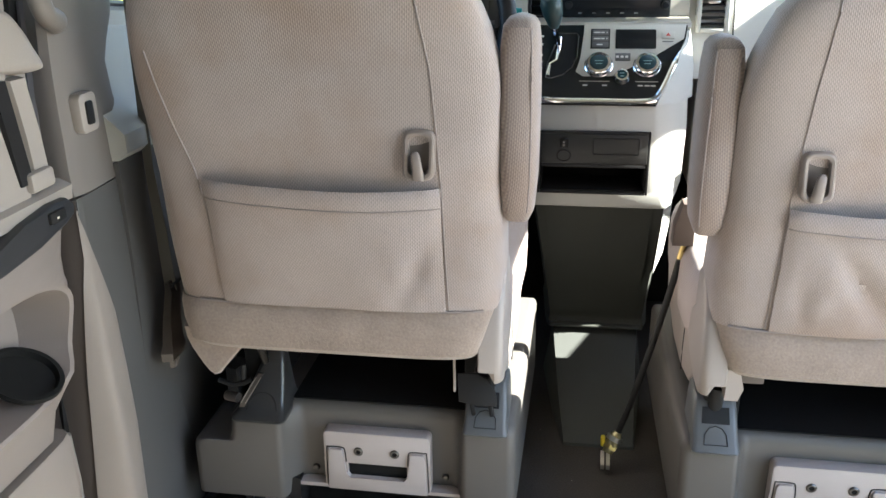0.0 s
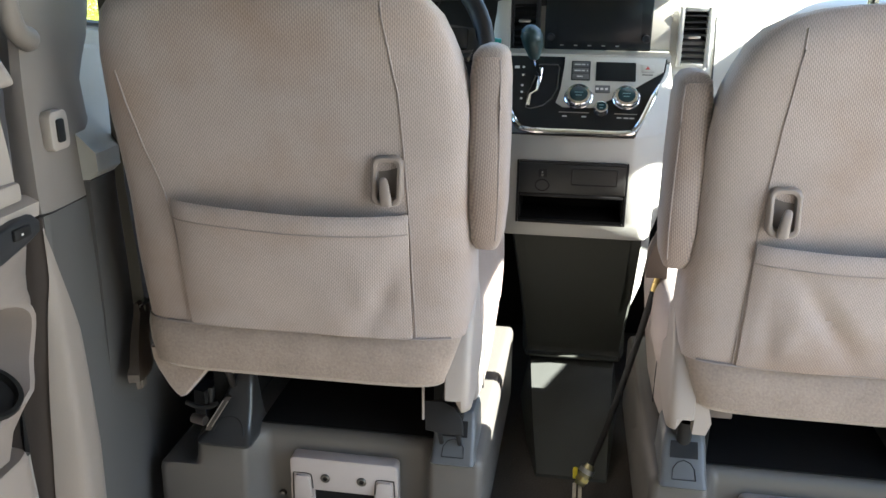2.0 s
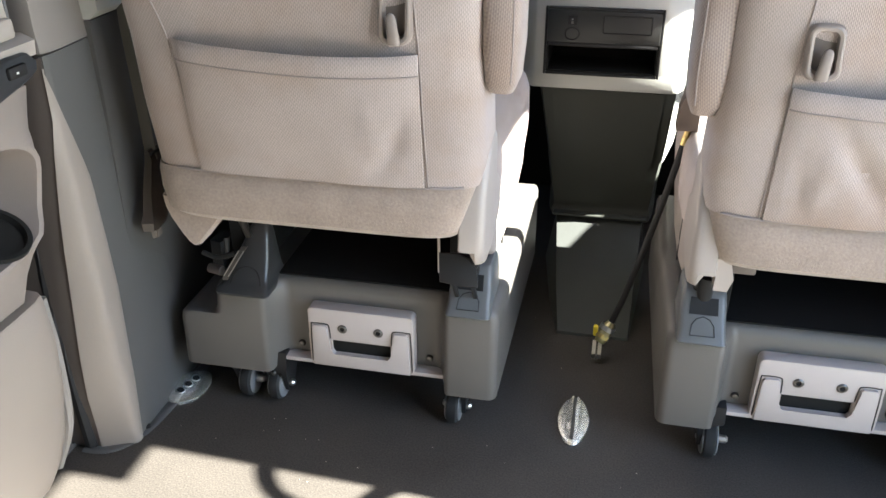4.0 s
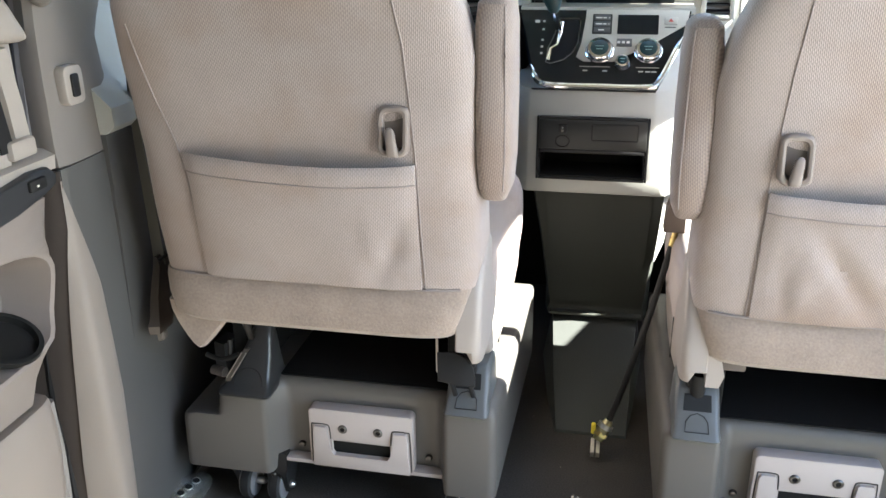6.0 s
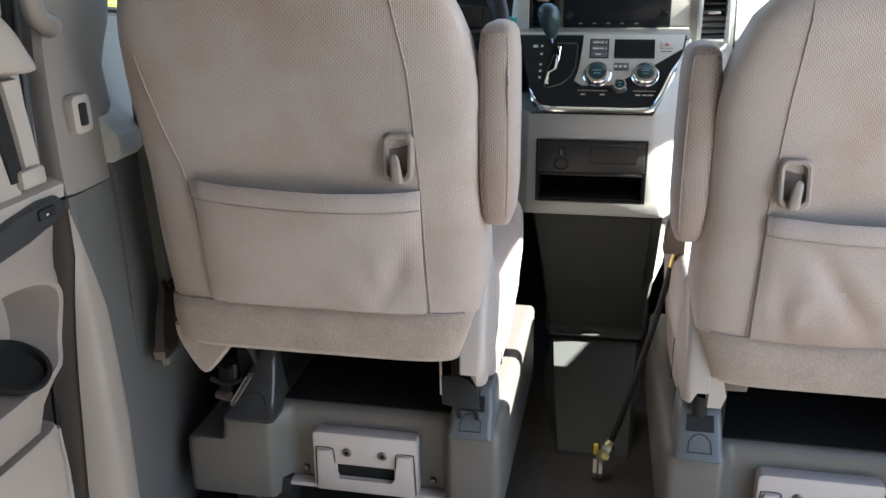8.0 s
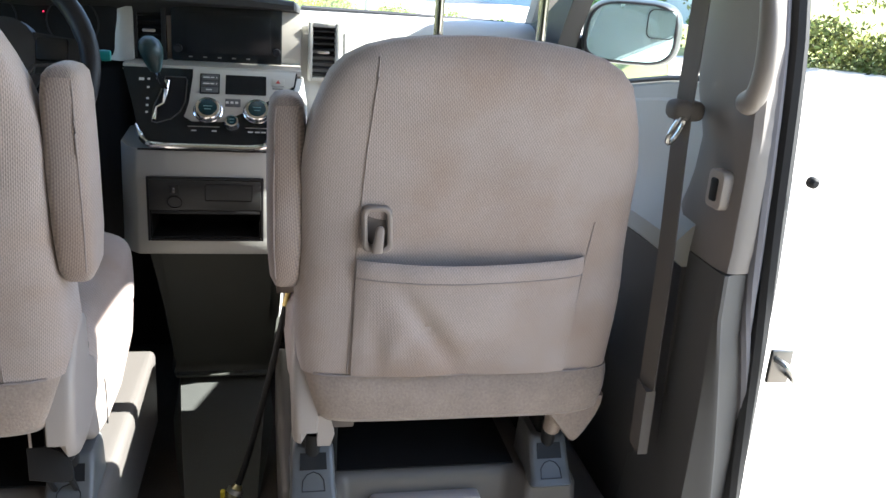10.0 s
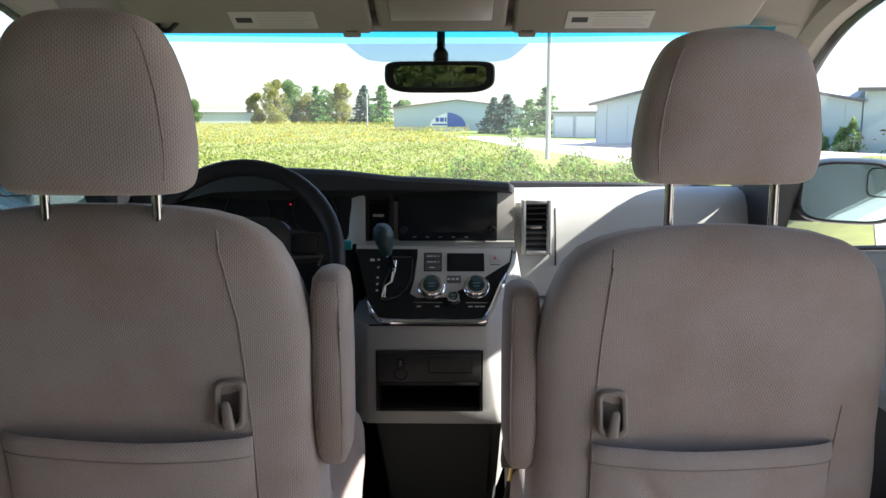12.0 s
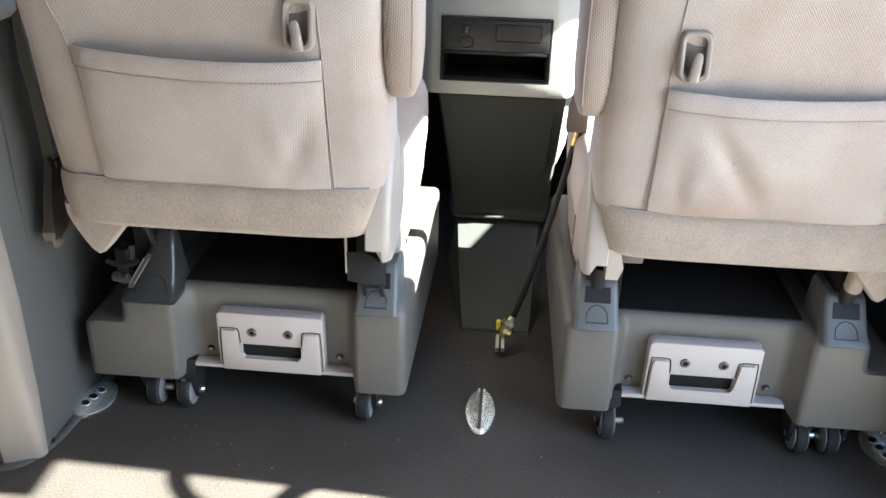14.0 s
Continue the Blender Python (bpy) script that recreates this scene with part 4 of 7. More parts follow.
    for u in (0.190, -0.206):
        if driver and u < 0:
            boot = part("latch_boot", loft([[P(u + a, b, z, B) for a, b in rounded(-w + k, y, w + k, y2, 0.010, 4)] for z, w, k, y, y2 in ((0.2455, 0.042, 0.008, 1.116, 1.21), (0.242, 0.047, 0.008, 1.110, 1.215), (0.247, 0.048, 0.008, 1.108, 1.215), (0.252, 0.046, 0.008, 1.112, 1.212), (0.257, 0.041, 0.010, 1.122, 1.208), (0.272, 0.037, 0.013, 1.132, 1.204), (0.300, 0.029, 0.020, 1.146, 1.198), (0.330, 0.021, 0.026, 1.158, 1.195), (0.345, 0.018, 0.028, 1.164, 1.192), (0.352, 0.014, 0.028, 1.170, 1.188))]), LATCH_DARK, seat, "dark grey plastic latch boot")
            part("latch_lid", tube(bend([P(u + a, y, z, B) for a, y, z in ((-0.014, 1.1225, 0.259), (-0.010, 1.131, 0.272), (0.0, 1.1365, 0.282), (0.014, 1.138, 0.285), (0.028, 1.1355, 0.281), (0.036, 1.130, 0.271), (0.040, 1.1225, 0.259))], 3), 0.0011, 5), BLACK, boot, "outlined key flap")
            lever_ = part("lever", soft([[P(u + a + k, y - d, z, B) for a, d in ((-0.0048, 0.002), (0.0048, 0.002), (0.0048, -0.003), (-0.0048, -0.003))] for k, y, z in ((-0.012, 1.104, 0.277), (-0.008, 1.106, 0.285), (0.018, 1.120, 0.328), (0.021, 1.122, 0.333))], 0.0012, 1), BOLT, seat, "dark steel release lever")
            for a in (-0.0042, 0.0042):
                part("lever_edge", tube([P(u + a - 0.009, 1.1025, 0.284, B), P(u + a + 0.017, 1.1165, 0.327, B)], 0.0010, 6), STEEL, lever_, "bright worn edge")
            part("lever_bush", tube([P(u - 0.044, 1.118, 0.288, B), P(u - 0.020, 1.112, 0.288, B)], [0.0085, 0.0085], 14), material("bush_brown", (0.050, 0.040, 0.035), 0.5, grain=0.1), seat, "brown lever bush")
            part("lever_arm", tube(bend([P(u - 0.058, 1.126, 0.312, B), P(u - 0.034, 1.124, 0.306, B), P(u - 0.012, 1.122, 0.312, B), P(u + 0.004, 1.122, 0.320, B)], 3), 0.0045, 8), BLACK, seat, "black linkage")
            part("lever_pin", tube([P(u - 0.014, 1.126, 0.306, B), P(u - 0.012, 1.128, 0.344, B)], 0.005, 8), BLACK, seat)
            part("lever_bracket", soft([[P(a, b, z, B) for a, b in q] for z, q in ((0.262, [(-0.262, 1.15), (-0.240, 1.145), (-0.234, 1.19), (-0.262, 1.20)]), (0.318, [(-0.266, 1.16), (-0.244, 1.152), (-0.236, 1.19), (-0.262, 1.20)]))], 0.005), BLACK, seat, "black lever bracket")
            part("hinge_bolt", tube([P(u + 0.030, 1.108, 0.392, B), P(u + 0.027, 1.130, 0.350, B)], [0.007, 0.0055], 10), BOLT, seat, "worn dark hinge bolt")
            continue
        cap = part("latch_cap", loft(cap_rings(u, ((0.2485, 0.032, 0, 1.120), (0.2455, 0.0365, 0, 1.114), (0.249, 0.0375, 0, 1.112), (0.254, 0.036, 0, 1.115), (0.261, 0.035, 0, 1.123), (0.280, 0.0345, 0, 1.139), (0.300, 0.0335, 0, 1.152), (0.312, 0.032, 0, 1.159), (0.317, 0.028, 0, 1.166)))), LATCH, seat, "smooth grey latch cap")
        part("latch_slot", soft([[P(u + a, y, z, B) for a, y in ((-w, f), (w, f), (w, 1.20), (-w, 1.20))] for z, w, f in ((0.284, 0.0215, 1.1405), (0.306, 0.0205, 1.1545))], 0.004, 2), BLACK, cap, "black latch opening")
        part("latch_lid", tube([P(u + a, y, z, B) for a, y, z in ((-0.018, 1.1195, 0.2585), (-0.0165, 1.131, 0.271), (-0.010, 1.137, 0.278), (0.0, 1.1395, 0.281), (0.010, 1.137, 0.278), (0.0165, 1.131, 0.271), (0.018, 1.1195, 0.2585), (-0.018, 1.1195, 0.2585))], 0.0008, 5), BLACK, cap, "outlined key flap")
        part("lock_pin", tube([P(u, 1.168, 0.290, B), P(u + 0.001, 1.158, 0.315, B), P(u + 0.001, 1.155, 0.345, B)], [0.012, 0.012, 0.013], 12), BLACK, seat)
        if not driver and u < 0:
            part("hinge_foot", tube([P(u + 0.001, 1.148, 0.338, B), P(u + 0.001, 1.138, 0.365, B), P(u, 1.125, 0.405, B)], [0.014, 0.016, 0.022], 14), SUEDE, seat, "beige sleeve of the outer hinge")
        if driver:
            shape = [(-0.036, 0.004), (-0.039, 0.050), (-0.010, 0.052), (0.008, 0.044), (0.019, 0.030), (0.023, 0.014), (0.023, 0.0), (-0.004, 0.0)]
            part("latch_flap", prism([((u + a) * inner, c) for a, c in shape], 0.0, 0.006, 0.002, 2, Matrix.Translation(P(0, 1.072, 0.330, B)) @ pose(0, 0, 0, -14)), BLACK, seat, "open black latch flap")
            for a in (-0.020, 0.010):
                part("flap_link", tube([P(u + a, 1.082, 0.336, B), P(u + a, 1.110, 0.310, B), P(u + a, 1.136, 0.275, B)], 0.0042, 8), BLACK, seat)
            part("guide_rod", tube([P(u - 0.055, 1.16, 0.30, B), P(u - 0.053, 1.15, 0.43, B)], 0.0022, 8), PLATE, seat, "pale thin rod")
    # casters
    for u in ((0.163, -0.167, -0.223) if driver else (0.145, -0.188, -0.240)):
        side = 1 if u > -0.2 else -1
        fork = part("caster", soft([[P(u + side * a, y, z, B) for a, y in q] for z, q in ((0.022, [(0.014, 1.150), (0.020, 1.150), (0.020, 1.178), (0.014, 1.178)]), (0.07, [(0.014, 1.135), (0.024, 1.135), (0.024, 1.200), (0.014, 1.200)]), (0.082, [(-0.016, 1.135), (0.026, 1.135), (0.026, 1.205), (-0.016, 1.205)]), (0.112, [(-0.016, 1.14), (0.026, 1.14), (0.026, 1.205), (-0.016, 1.205)]))], 0.003, 2), BLACK, seat, "black swivel caster")
        wheel = part("caster_wheel", turned([(0.010, -0.012), (0.027, -0.0125), (0.0325, -0.009), (0.0340, -0.002), (0.0335, 0.006), (0.028, 0.010), (0.010, 0.010)], 28, Matrix.Translation(P(u, 1.158, 0.0345, B)) @ pose(0, 0, 0, 0, 90, 0)), RUBBER, fork, "grey-rimmed rubber wheel")
        if u in (-0.167, -0.188):
            part("fork_block", soft([[P(u + a, y, z, B) for a, y in ((-0.015, 1.140 + k), (0.010, 1.140 + k), (0.012, 1.19), (-0.015, 1.19))] for z, k in ((0.040, 0.010), (0.060, 0.0), (0.100, 0.004))], 0.005, 2), BLACK, fork, "black caster fork")
            part("fork_bolt", turned([(0.0050, 0), (0.0050, 0.003), (0.003, 0.005)], 10, Matrix.Translation(P(u - 0.002, 1.141, 0.066, B)) @ pose(0, 0, 0, 90)), BOLT, fork)
        part("wheel_disc", turned([(0.012, -0.0138), (0.026, -0.0142), (0.0285, -0.0128), (0.0285, 0.0110), (0.026, 0.0122), (0.012, 0.0118)], 28, Matrix.Translation(P(u, 1.158, 0.0345, B)) @ pose(0, 0, 0, 0, 90, 0)), GREY_DISC, fork, "grey plastic wheel disc")
        part("axle", turned([(0.004, -0.022), (0.007, -0.018), (0.007, 0.026), (0.004, 0.030)], 12, Matrix.Translation(P(u, 1.158, 0.0345, B)) @ pose(0, 0, 0, 0, 90, 0)), STEEL, fork)
    return seat


front_seat(1, (-0.392, 1.4, 0.0), 0.0, 0.0, True, 0.014)
front_seat(-1, (0.392, 1.4, 0.0), -0.033, 0.062, False, 0.033)


# ---- sliding door, shut, on the field side ----
def sliding_door():
    d = thing("sliding_door", (0, 0, 0), "pale grey sliding door with window, bin and pull handle, shut", "car door")

    inset = Matrix.Translation((0.01, -0.045, 1.045)) @ Matrix.Scale(0.957, 4) @ Matrix.Translation((-0.01, 0.045, -1.045))

    def ring(y, rows):
        return [inset @ Vector((x, y, z)) for x, z in rows]

    # upper panel under the window
    upper = []
    for y, top, low in ((-0.45, 0.945, 0.66), (0.60, 0.945, 0.66), (0.80, 0.945, 0.68), (0.86, 0.944, 0.685), (0.90, 0.943, 0.69)):
        upper.append(ring(y, ((-0.84, low), (-0.765, low), (-0.752, low + 0.015), (-0.757, 0.80), (-0.757, 0.85), (-0.750, 0.875), (-0.757, 0.905), (-0.785, top), (-0.84, top))))
    part("upper_panel", loft(upper), TRIM, d)
    # padded nose over the handle recess
    before = set(d.children)
    ctrl = [(0, 0.70, 0.944), (0, 0.84, 0.945), (0, 0.915, 0.940), (0, 0.948, 0.915), (0, 0.968, 0.885), (0, 0.982, 0.862), (0, 0.974, 0.855), (0, 0.93, 0.857), (0, 0.85, 0.866), (0, 0.70, 0.874)]
    rim = [(p.y, p.z) for p in bend(ctrl, 5)]
    nose = [[(x, 0.86 + (y - 0.86) * k, 0.905 + (z - 0.905) * k) for y, z in rim] for x, k in ((-0.80, 0.99), (-0.772, 1.0), (-0.760, 0.985), (-0.752, 0.94), (-0.747, 0.86), (-0.745, 0.74))]
    part("panel_nose", loft(nose), TRIM, d, "padded nose above the pull handle")
    part("recess_back", rbox((-0.80, 0.88, 0.69), (-0.775, 0.97, 0.86), 0.004), TRIM, d)
    # black strip on the panel in place of the shadow beside the handle
    part("recess_shadow", loft([[(-0.80, y0, z), (-0.7495, y0, z), (-0.7495, y1, z), (-0.80, y1, z)] for y0, y1, z in ((0.884, 0.908, 0.722), (0.876, 0.900, 0.79), (0.868, 0.892, 0.856))]), BLACK, d, "black strip painted as the shadow of the handle recess")
    pull = part("pull_handle", loft([[(-0.772, y0, z), (-0.752, y0 + 0.004, z), (-0.750, y0 + 0.030, z), (-0.772, y0 + 0.045, z)] for z, y0 in ((0.735, 0.913), (0.78, 0.910), (0.82, 0.905), (0.853, 0.900))]), TRIM, d, "upright pale pull handle")
    part("handle_foot", rbox((-0.775, 0.895, 0.709), (-0.742, 0.945, 0.736), 0.006), TRIM, pull)
    part("ledge", loft([[(x, y, z) for x, z in ((-0.80, 0.690), (-0.745, 0.680), (-0.742, 0.700), (-0.760, 0.708), (-0.80, 0.708))] for y in (0.60, 0.85, 0.975)]), TRIM, d)
    # charcoal leaf-shaped switch panel
    leaf = [(0.745, 0.650), (0.79, 0.668), (0.85, 0.684), (0.91, 0.692), (0.945, 0.690), (0.958, 0.678), (0.955, 0.664), (0.93, 0.655), (0.87, 0.646), (0.80, 0.639), (0.75, 0.634)]
    sp = part("switch_panel", side_prism(leaf, -0.80, -0.731, 0.005), material("switch_charcoal", (0.022, 0.024, 0.028), 0.45, grain=0.05), d, "charcoal switch panel")
    part("window_switch", rbox((-0.734, 0.895, 0.667), (-0.726, 0.930, 0.683), 0.003), BLACK, sp)
    part("switch_mark", rbox((-0.7262, 0.907, 0.673), (-0.7252, 0.911, 0.6755), 0.0), PAPER, sp)
    # lower panel round the bin
    low = material("door_lower", (0.200, 0.171, 0.156), 0.55, grain=0.04, scale=600, bump=0.25, wear=0.06)
    n = 36

    def nose_at(z):
        """The rounded front edge of the panel, raking forward with height."""
        return lerp([(0.36, 0.892), (0.50, 0.936), (0.65, 0.978)], z)

    hole = [(0.755 + 0.170 * math.copysign(abs(math.cos(a)) ** 0.62, math.cos(a)), 0.515 + 0.077 * math.copysign(abs(math.sin(a)) ** 0.62, math.sin(a))) for a in [2 * math.pi * (i + 0.5) / n for i in range(n)]]
    outer = []
    for y, z in hole:
        a = math.atan2((z - 0.505) / 0.145, (y - 0.70) / 0.25)
        k = 1 / max(abs(math.cos(a)), abs(math.sin(a)))
        yo, zo = 0.70 + 0.25 * k * math.cos(a), 0.505 + 0.145 * k * math.sin(a)
        outer.append((0.70 + (yo - 0.70) / 0.25 * (nose_at(zo) - 0.70) if yo > 0.70 else yo, zo))

    def skin(y, z):
        return -0.742 - 0.030 * max(0.0, (y - nose_at(z) + 0.04) / 0.04) ** 2 - 0.018 * max(0.0, (0.45 - z) / 0.1)

    rings = [[(-0.80, y, z) for y, z in outer], [(skin(y, z) - 0.010, y, z) for y, z in outer], [(skin(*p) - 0.002, *p) for p in [(0.04 * h[0] + 0.96 * o[0], 0.04 * h[1] + 0.96 * o[1]) for o, h in zip(outer, hole)]],
             [(skin(*p), *p) for p in [(0.6 * h[0] + 0.4 * o[0], 0.6 * h[1] + 0.4 * o[1]) for o, h in zip(outer, hole)]],
             [(skin(y, z) + 0.004, 0.755 + (y - 0.755) * 1.045, 0.515 + (z - 0.515) * 1.07) for y, z in hole], [(skin(y, z) + 0.002, y, z) for y, z in hole],
             [(skin(y, z) - 0.03, 0.755 + (y - 0.755) * 0.95, 0.515 + (z - 0.515) * 0.95) for y, z in hole], [(-0.820, 0.755 + (y - 0.755) * 0.88, 0.515 + (z - 0.515) * 0.88) for y, z in hole]]
    bm = loft(rings, caps=False)
    bm.faces.new([v for v in bm.verts][-n:])
    part("bin_panel", bm, low, d, "grey-beige panel with an open bin")
    part("cup_well", turned([(0.0, 0.0), (0.040, 0.0), (0.045, 0.006), (0.045, 0.012), (0.039, 0.012), (0.037, 0.004), (0.0, 0.003)], 28, pose(-0.782, 0.845, 0.462, 0, 30, 0) @ Matrix.Scale(1.15, 4)), VOID, d, "black cup well in the bin")
    for piece in set(d.children_recursive) - before:
        piece.data.transform(inset)
    part("front_panel", rbox((-0.78, -0.45, 0.36), (-0.712, 0.398, 0.665), 0.012), low, d)
    # kick panel, sweeping outwards to the sill, with a rounded front edge
    kick = []
    for y, out in ((-0.45, 0.0), (0.5, 0.0), (0.78, 0.0), (0.835, 0.002), (0.852, 0.007), (0.860, 0.016), (0.862, 0.03)):
        lean = 0.012 if y > 0.8 else 0.0
        kick.append([(-0.86, y + lean, 0.0)] + [(x - out, y + lean * k, z) for x, z, k in ((-0.815, 0.0, 1.6), (-0.788, 0.05, 1.4), (-0.760, 0.12, 1.1), (-0.734, 0.22, 0.5), (-0.719, 0.31, -0.2), (-0.716, 0.380, -0.8), (-0.719, 0.386, -0.9))] + [(-0.86, y, 0.386)])
    part("kick_panel", loft(kick), material("door_kick", (0.225, 0.192, 0.170), 0.55, grain=0.04, scale=600, bump=0.25, wear=0.08), d, "taupe lower kick panel")
    part("edge_seal", tube(bend([(-0.752, 0.872, 0.36), (-0.756, 0.878, 0.25), (-0.775, 0.886, 0.12), (-0.822, 0.892, 0.015)], 4), 0.0075, 8), material("seal_grey", (0.20, 0.185, 0.175), 0.6), d, "grey door edge seal")
    # black puts the shade of the door gap into the skin
    part("outer_skin", rbox((-0.86, -0.45, 0.02), (-0.835, 1.0, 0.90), 0.006), BLACK, d, "door skin, blacked out as the shade of the gap")
    # window with its dark frame
    def raked(y0, y1, x0, x1, z0=0.90, z1=1.36):
        return loft([[(x, y + 0.36 * (z - 0.94), z) for x, y in ((x0, y0), (x1, y0), (x1, y1), (x0, y1))] for z in (z0, z1)])

    part("window_frame", joined(raked(0.910, 0.944, -0.82, -0.793), rbox((-0.82, -0.45, 1.33), (-0.79, 1.02, 1.38), 0.006)), VOID, d, "black window frame")
    part("frame_trim", raked(0.9445, 0.972, -0.82, -0.786), PLATE, d, "pale edge trim")
    part("frame_seal", raked(0.973, 1.03, -0.86, -0.800, 0.66), RUBBER, d, "black rubber frame seal")
    part("pane", loft([[(x, y, z) for x, y, z in ((x, -0.45, 0.90), (x, 0.93, 0.90), (x, 1.06, 1.345), (x, -0.45, 1.345))] for x in (-0.815, -0.811)]), pane("tinted_glass", (0.50, 0.53, 0.50)), d, "tinted side window")
    part("door_rear_edge", rbox((-0.90, 0.880, 0.0), (-0.835, 0.950, 1.30), 0.004), material("jamb_brown", (0.060, 0.050, 0.045), 0.6, grain=0.05), d, "dark brown door edge")
    part("window_lock", rbox((-0.785, 0.74, 0.948), (-0.755, 0.80, 0.954), 0.002), BLACK, d)
    part("sunshade_catch", rbox((-0.808, 0.82, 0.965), (-0.802, 0.885, 0.985), 0.002), PAPER, d, "pale plastic window catch")
    return d


sliding_door()


# ---- dashboard ----
dash = thing("dashboard", (0, 0, 0), "two-tone dashboard with a dark hood and pale lower panels", "dashboard")
hood = []
for x, yr, zt, drop in ((-0.74, 1.95, 0.935, 0.05), (-0.60, 1.84, 0.985, 0.06), (-0.50, 1.80, 1.000, 0.05), (-0.36, 1.79, 1.006, 0.05), (-0.22, 1.80, 1.000, 0.045), (-0.10, 1.82, 0.985, 0.030), (0.05, 1.84, 0.977, 0.024), (0.160, 1.855, 0.968, 0.018), (0.176, 1.90, 0.955, 0.016)):
    hood.append([(x, yr, zt - drop), (x, yr - 0.004, zt - 0.010), (x, yr + 0.004, zt - 0.002), (x, yr + 0.02, zt), (x, yr + 0.20, zt - 0.025), (x, 2.40, 0.885), (x, 2.40, 0.80), (x, yr + 0.20, zt - 0.20), (x, yr + 0.05, zt - drop - 0.01)])
part("hood", loft(hood), DASH_DARK, dash, "dark soft hood over dials and screen")
pad = []
for x in (0.172, 0.19, 0.27, 0.40, 0.55, 0.70, 0.79):
    y = 1.890 + 0.05 * (x - 0.2) / 0.5
    pad.append([(x, y - 0.012, 0.70), (x, y, 0.76), (x, y + 0.012, 0.84), (x, y + 0.034, 0.905), (x, y + 0.055, 0.928), (x, y + 0.085, 0.938), (x, y + 0.16, 0.940), (x, 2.30 - 0.25 * max(0, x - 0.3), 0.912), (x, 2.30 - 0.25 * max(0, x - 0.3), 0.70)])
part("passenger_pad", loft(pad), DASH, dash, "pale passenger dash panel")
part("demister_strip", tube(bend([(0.19, 2.27, 0.925), (0.45, 2.22, 0.925), (0.62, 2.16, 0.925), (0.76, 2.08, 0.925)], 6), 0.016, 8), DASH_DARK, dash, "dark strip along the windscreen foot")
part("glovebox", rbox((0.215, 1.885, 0.42), (0.76, 2.2, 0.695), 0.02, 3), DASH, dash)
part("kick_board", rbox((-0.74, 1.92, 0.40), (-0.185, 2.2, 0.83), 0.03, 3), BLACK, dash, "black knee panel")
part("firewall", rbox((-0.76, 2.22, 0.0), (0.76, 2.28, 0.9), 0.0), VOID, dash)
part("dash_seam", tube([(0.275, 1.896, 0.77), (0.275, 1.908, 0.835), (0.275, 1.930, 0.900), (0.275, 1.955, 0.928)], 0.0018, 6), DASH_DARK, dash)
part("instrument_panel", rbox((-0.545, 1.86, 0.83), (-0.195, 1.93, 0.985), 0.02), VOID, dash, "unlit instrument cluster")
for x, z, r in ((-0.44, 0.90, 0.05), (-0.285, 0.90, 0.05)):
    part("dial_ring", tube([(x + r * math.cos(a), 1.857, z + r * math.sin(a)) for a in [2 * math.pi * i / 28 for i in range(28)]], 0.0018, 6, loop=True, up=(0, 1, 0)), BLACK, dash)
lamp = bpy.data.materials.new("warning_red")
lamp.use_nodes = True
lamp.node_tree.nodes["Principled BSDF"].inputs["Base Color"].default_value = (0.5, 0.01, 0.03, 1)
lamp.node_tree.nodes["Principled BSDF"].inputs["Emission Color"].default_value = (1, 0.02, 0.08, 1)
lamp.node_tree.nodes["Principled BSDF"].inputs["Emission Strength"].default_value = 0.3
for x, z, r in ((-0.339, 0.918, 0.0015),):
    part("warning_light", rbox((x - r, 1.853, z - r), (x + r, 1.857, z + r), 0.001), lamp, dash, "small red warning light")

# centre stack: lower console, tilted control panel, screen face
ROWS_ = ((0.455, 1.695, -0.150, 0.134), (0.465, 1.690, -0.149, 0.132), (0.491, 1.690, -0.148, 0.1261), (0.617, 1.690, -0.147, 0.1065), (0.676, 1.697, -0.147, 0.104))


def left_edge(z, y, xl, xr):
    return [(xl - 0.052, 2.1, z), (xl - 0.042, y + 0.07, z), (xl - 0.022, y + 0.020, z), (xl - 0.006, y + 0.004, z), (xl, y, z)]


def right_edge(z, y, xl, xr):
    k = lerp([(0.455, 0.35), (0.50, 0.7), (0.62, 1.0), (0.68, 1.0)], z)
    return [(xr - 0.004, y, z), (xr + 0.006, y + 0.005, z), (xr + 0.010 + 0.026 * k, y + 0.030, z), (xr + 0.012 + 0.062 * k, y + 0.10, z), (xr + 0.075 * k + 0.012, 2.1, z)]


# a frame of four pieces round the open cubby
lower = part("console_front", joined(loft([left_edge(*r) + right_edge(*r) for r in ROWS_[:3]]), loft([left_edge(*r) + right_edge(*r) for r in ROWS_[3:]]),
                                     loft([left_edge(*r) + [(-0.127, r[1], r[0]), (-0.127, 2.1, r[0])] for r in ROWS_[2:4]]),
                                     loft([[(0.094, 2.1, r[0]), (0.094, r[1], r[0])] + right_edge(*r) for r in ROWS_[2:4]])), DASH, dash, "pale lower console")
tilt = pose(0, 1.705, 0.690, -40.24)


def on_panel(outline, deep, proud, bevel=0.0):
    return prism(outline, -proud, deep, bevel, 2, tilt)


edge = [(-0.186, 0.172), (-0.166, 0.10), (-0.150, 0.036), (-0.134, 0.002), (-0.108, -0.010), (0.086, -0.010), (0.109, 0.006), (0.136, 0.070), (0.1635, 0.140), (0.168, 0.172)]
part("panel_body", on_panel(edge, 0.16, 0.0), PIANO, dash, "glossy black control panel")
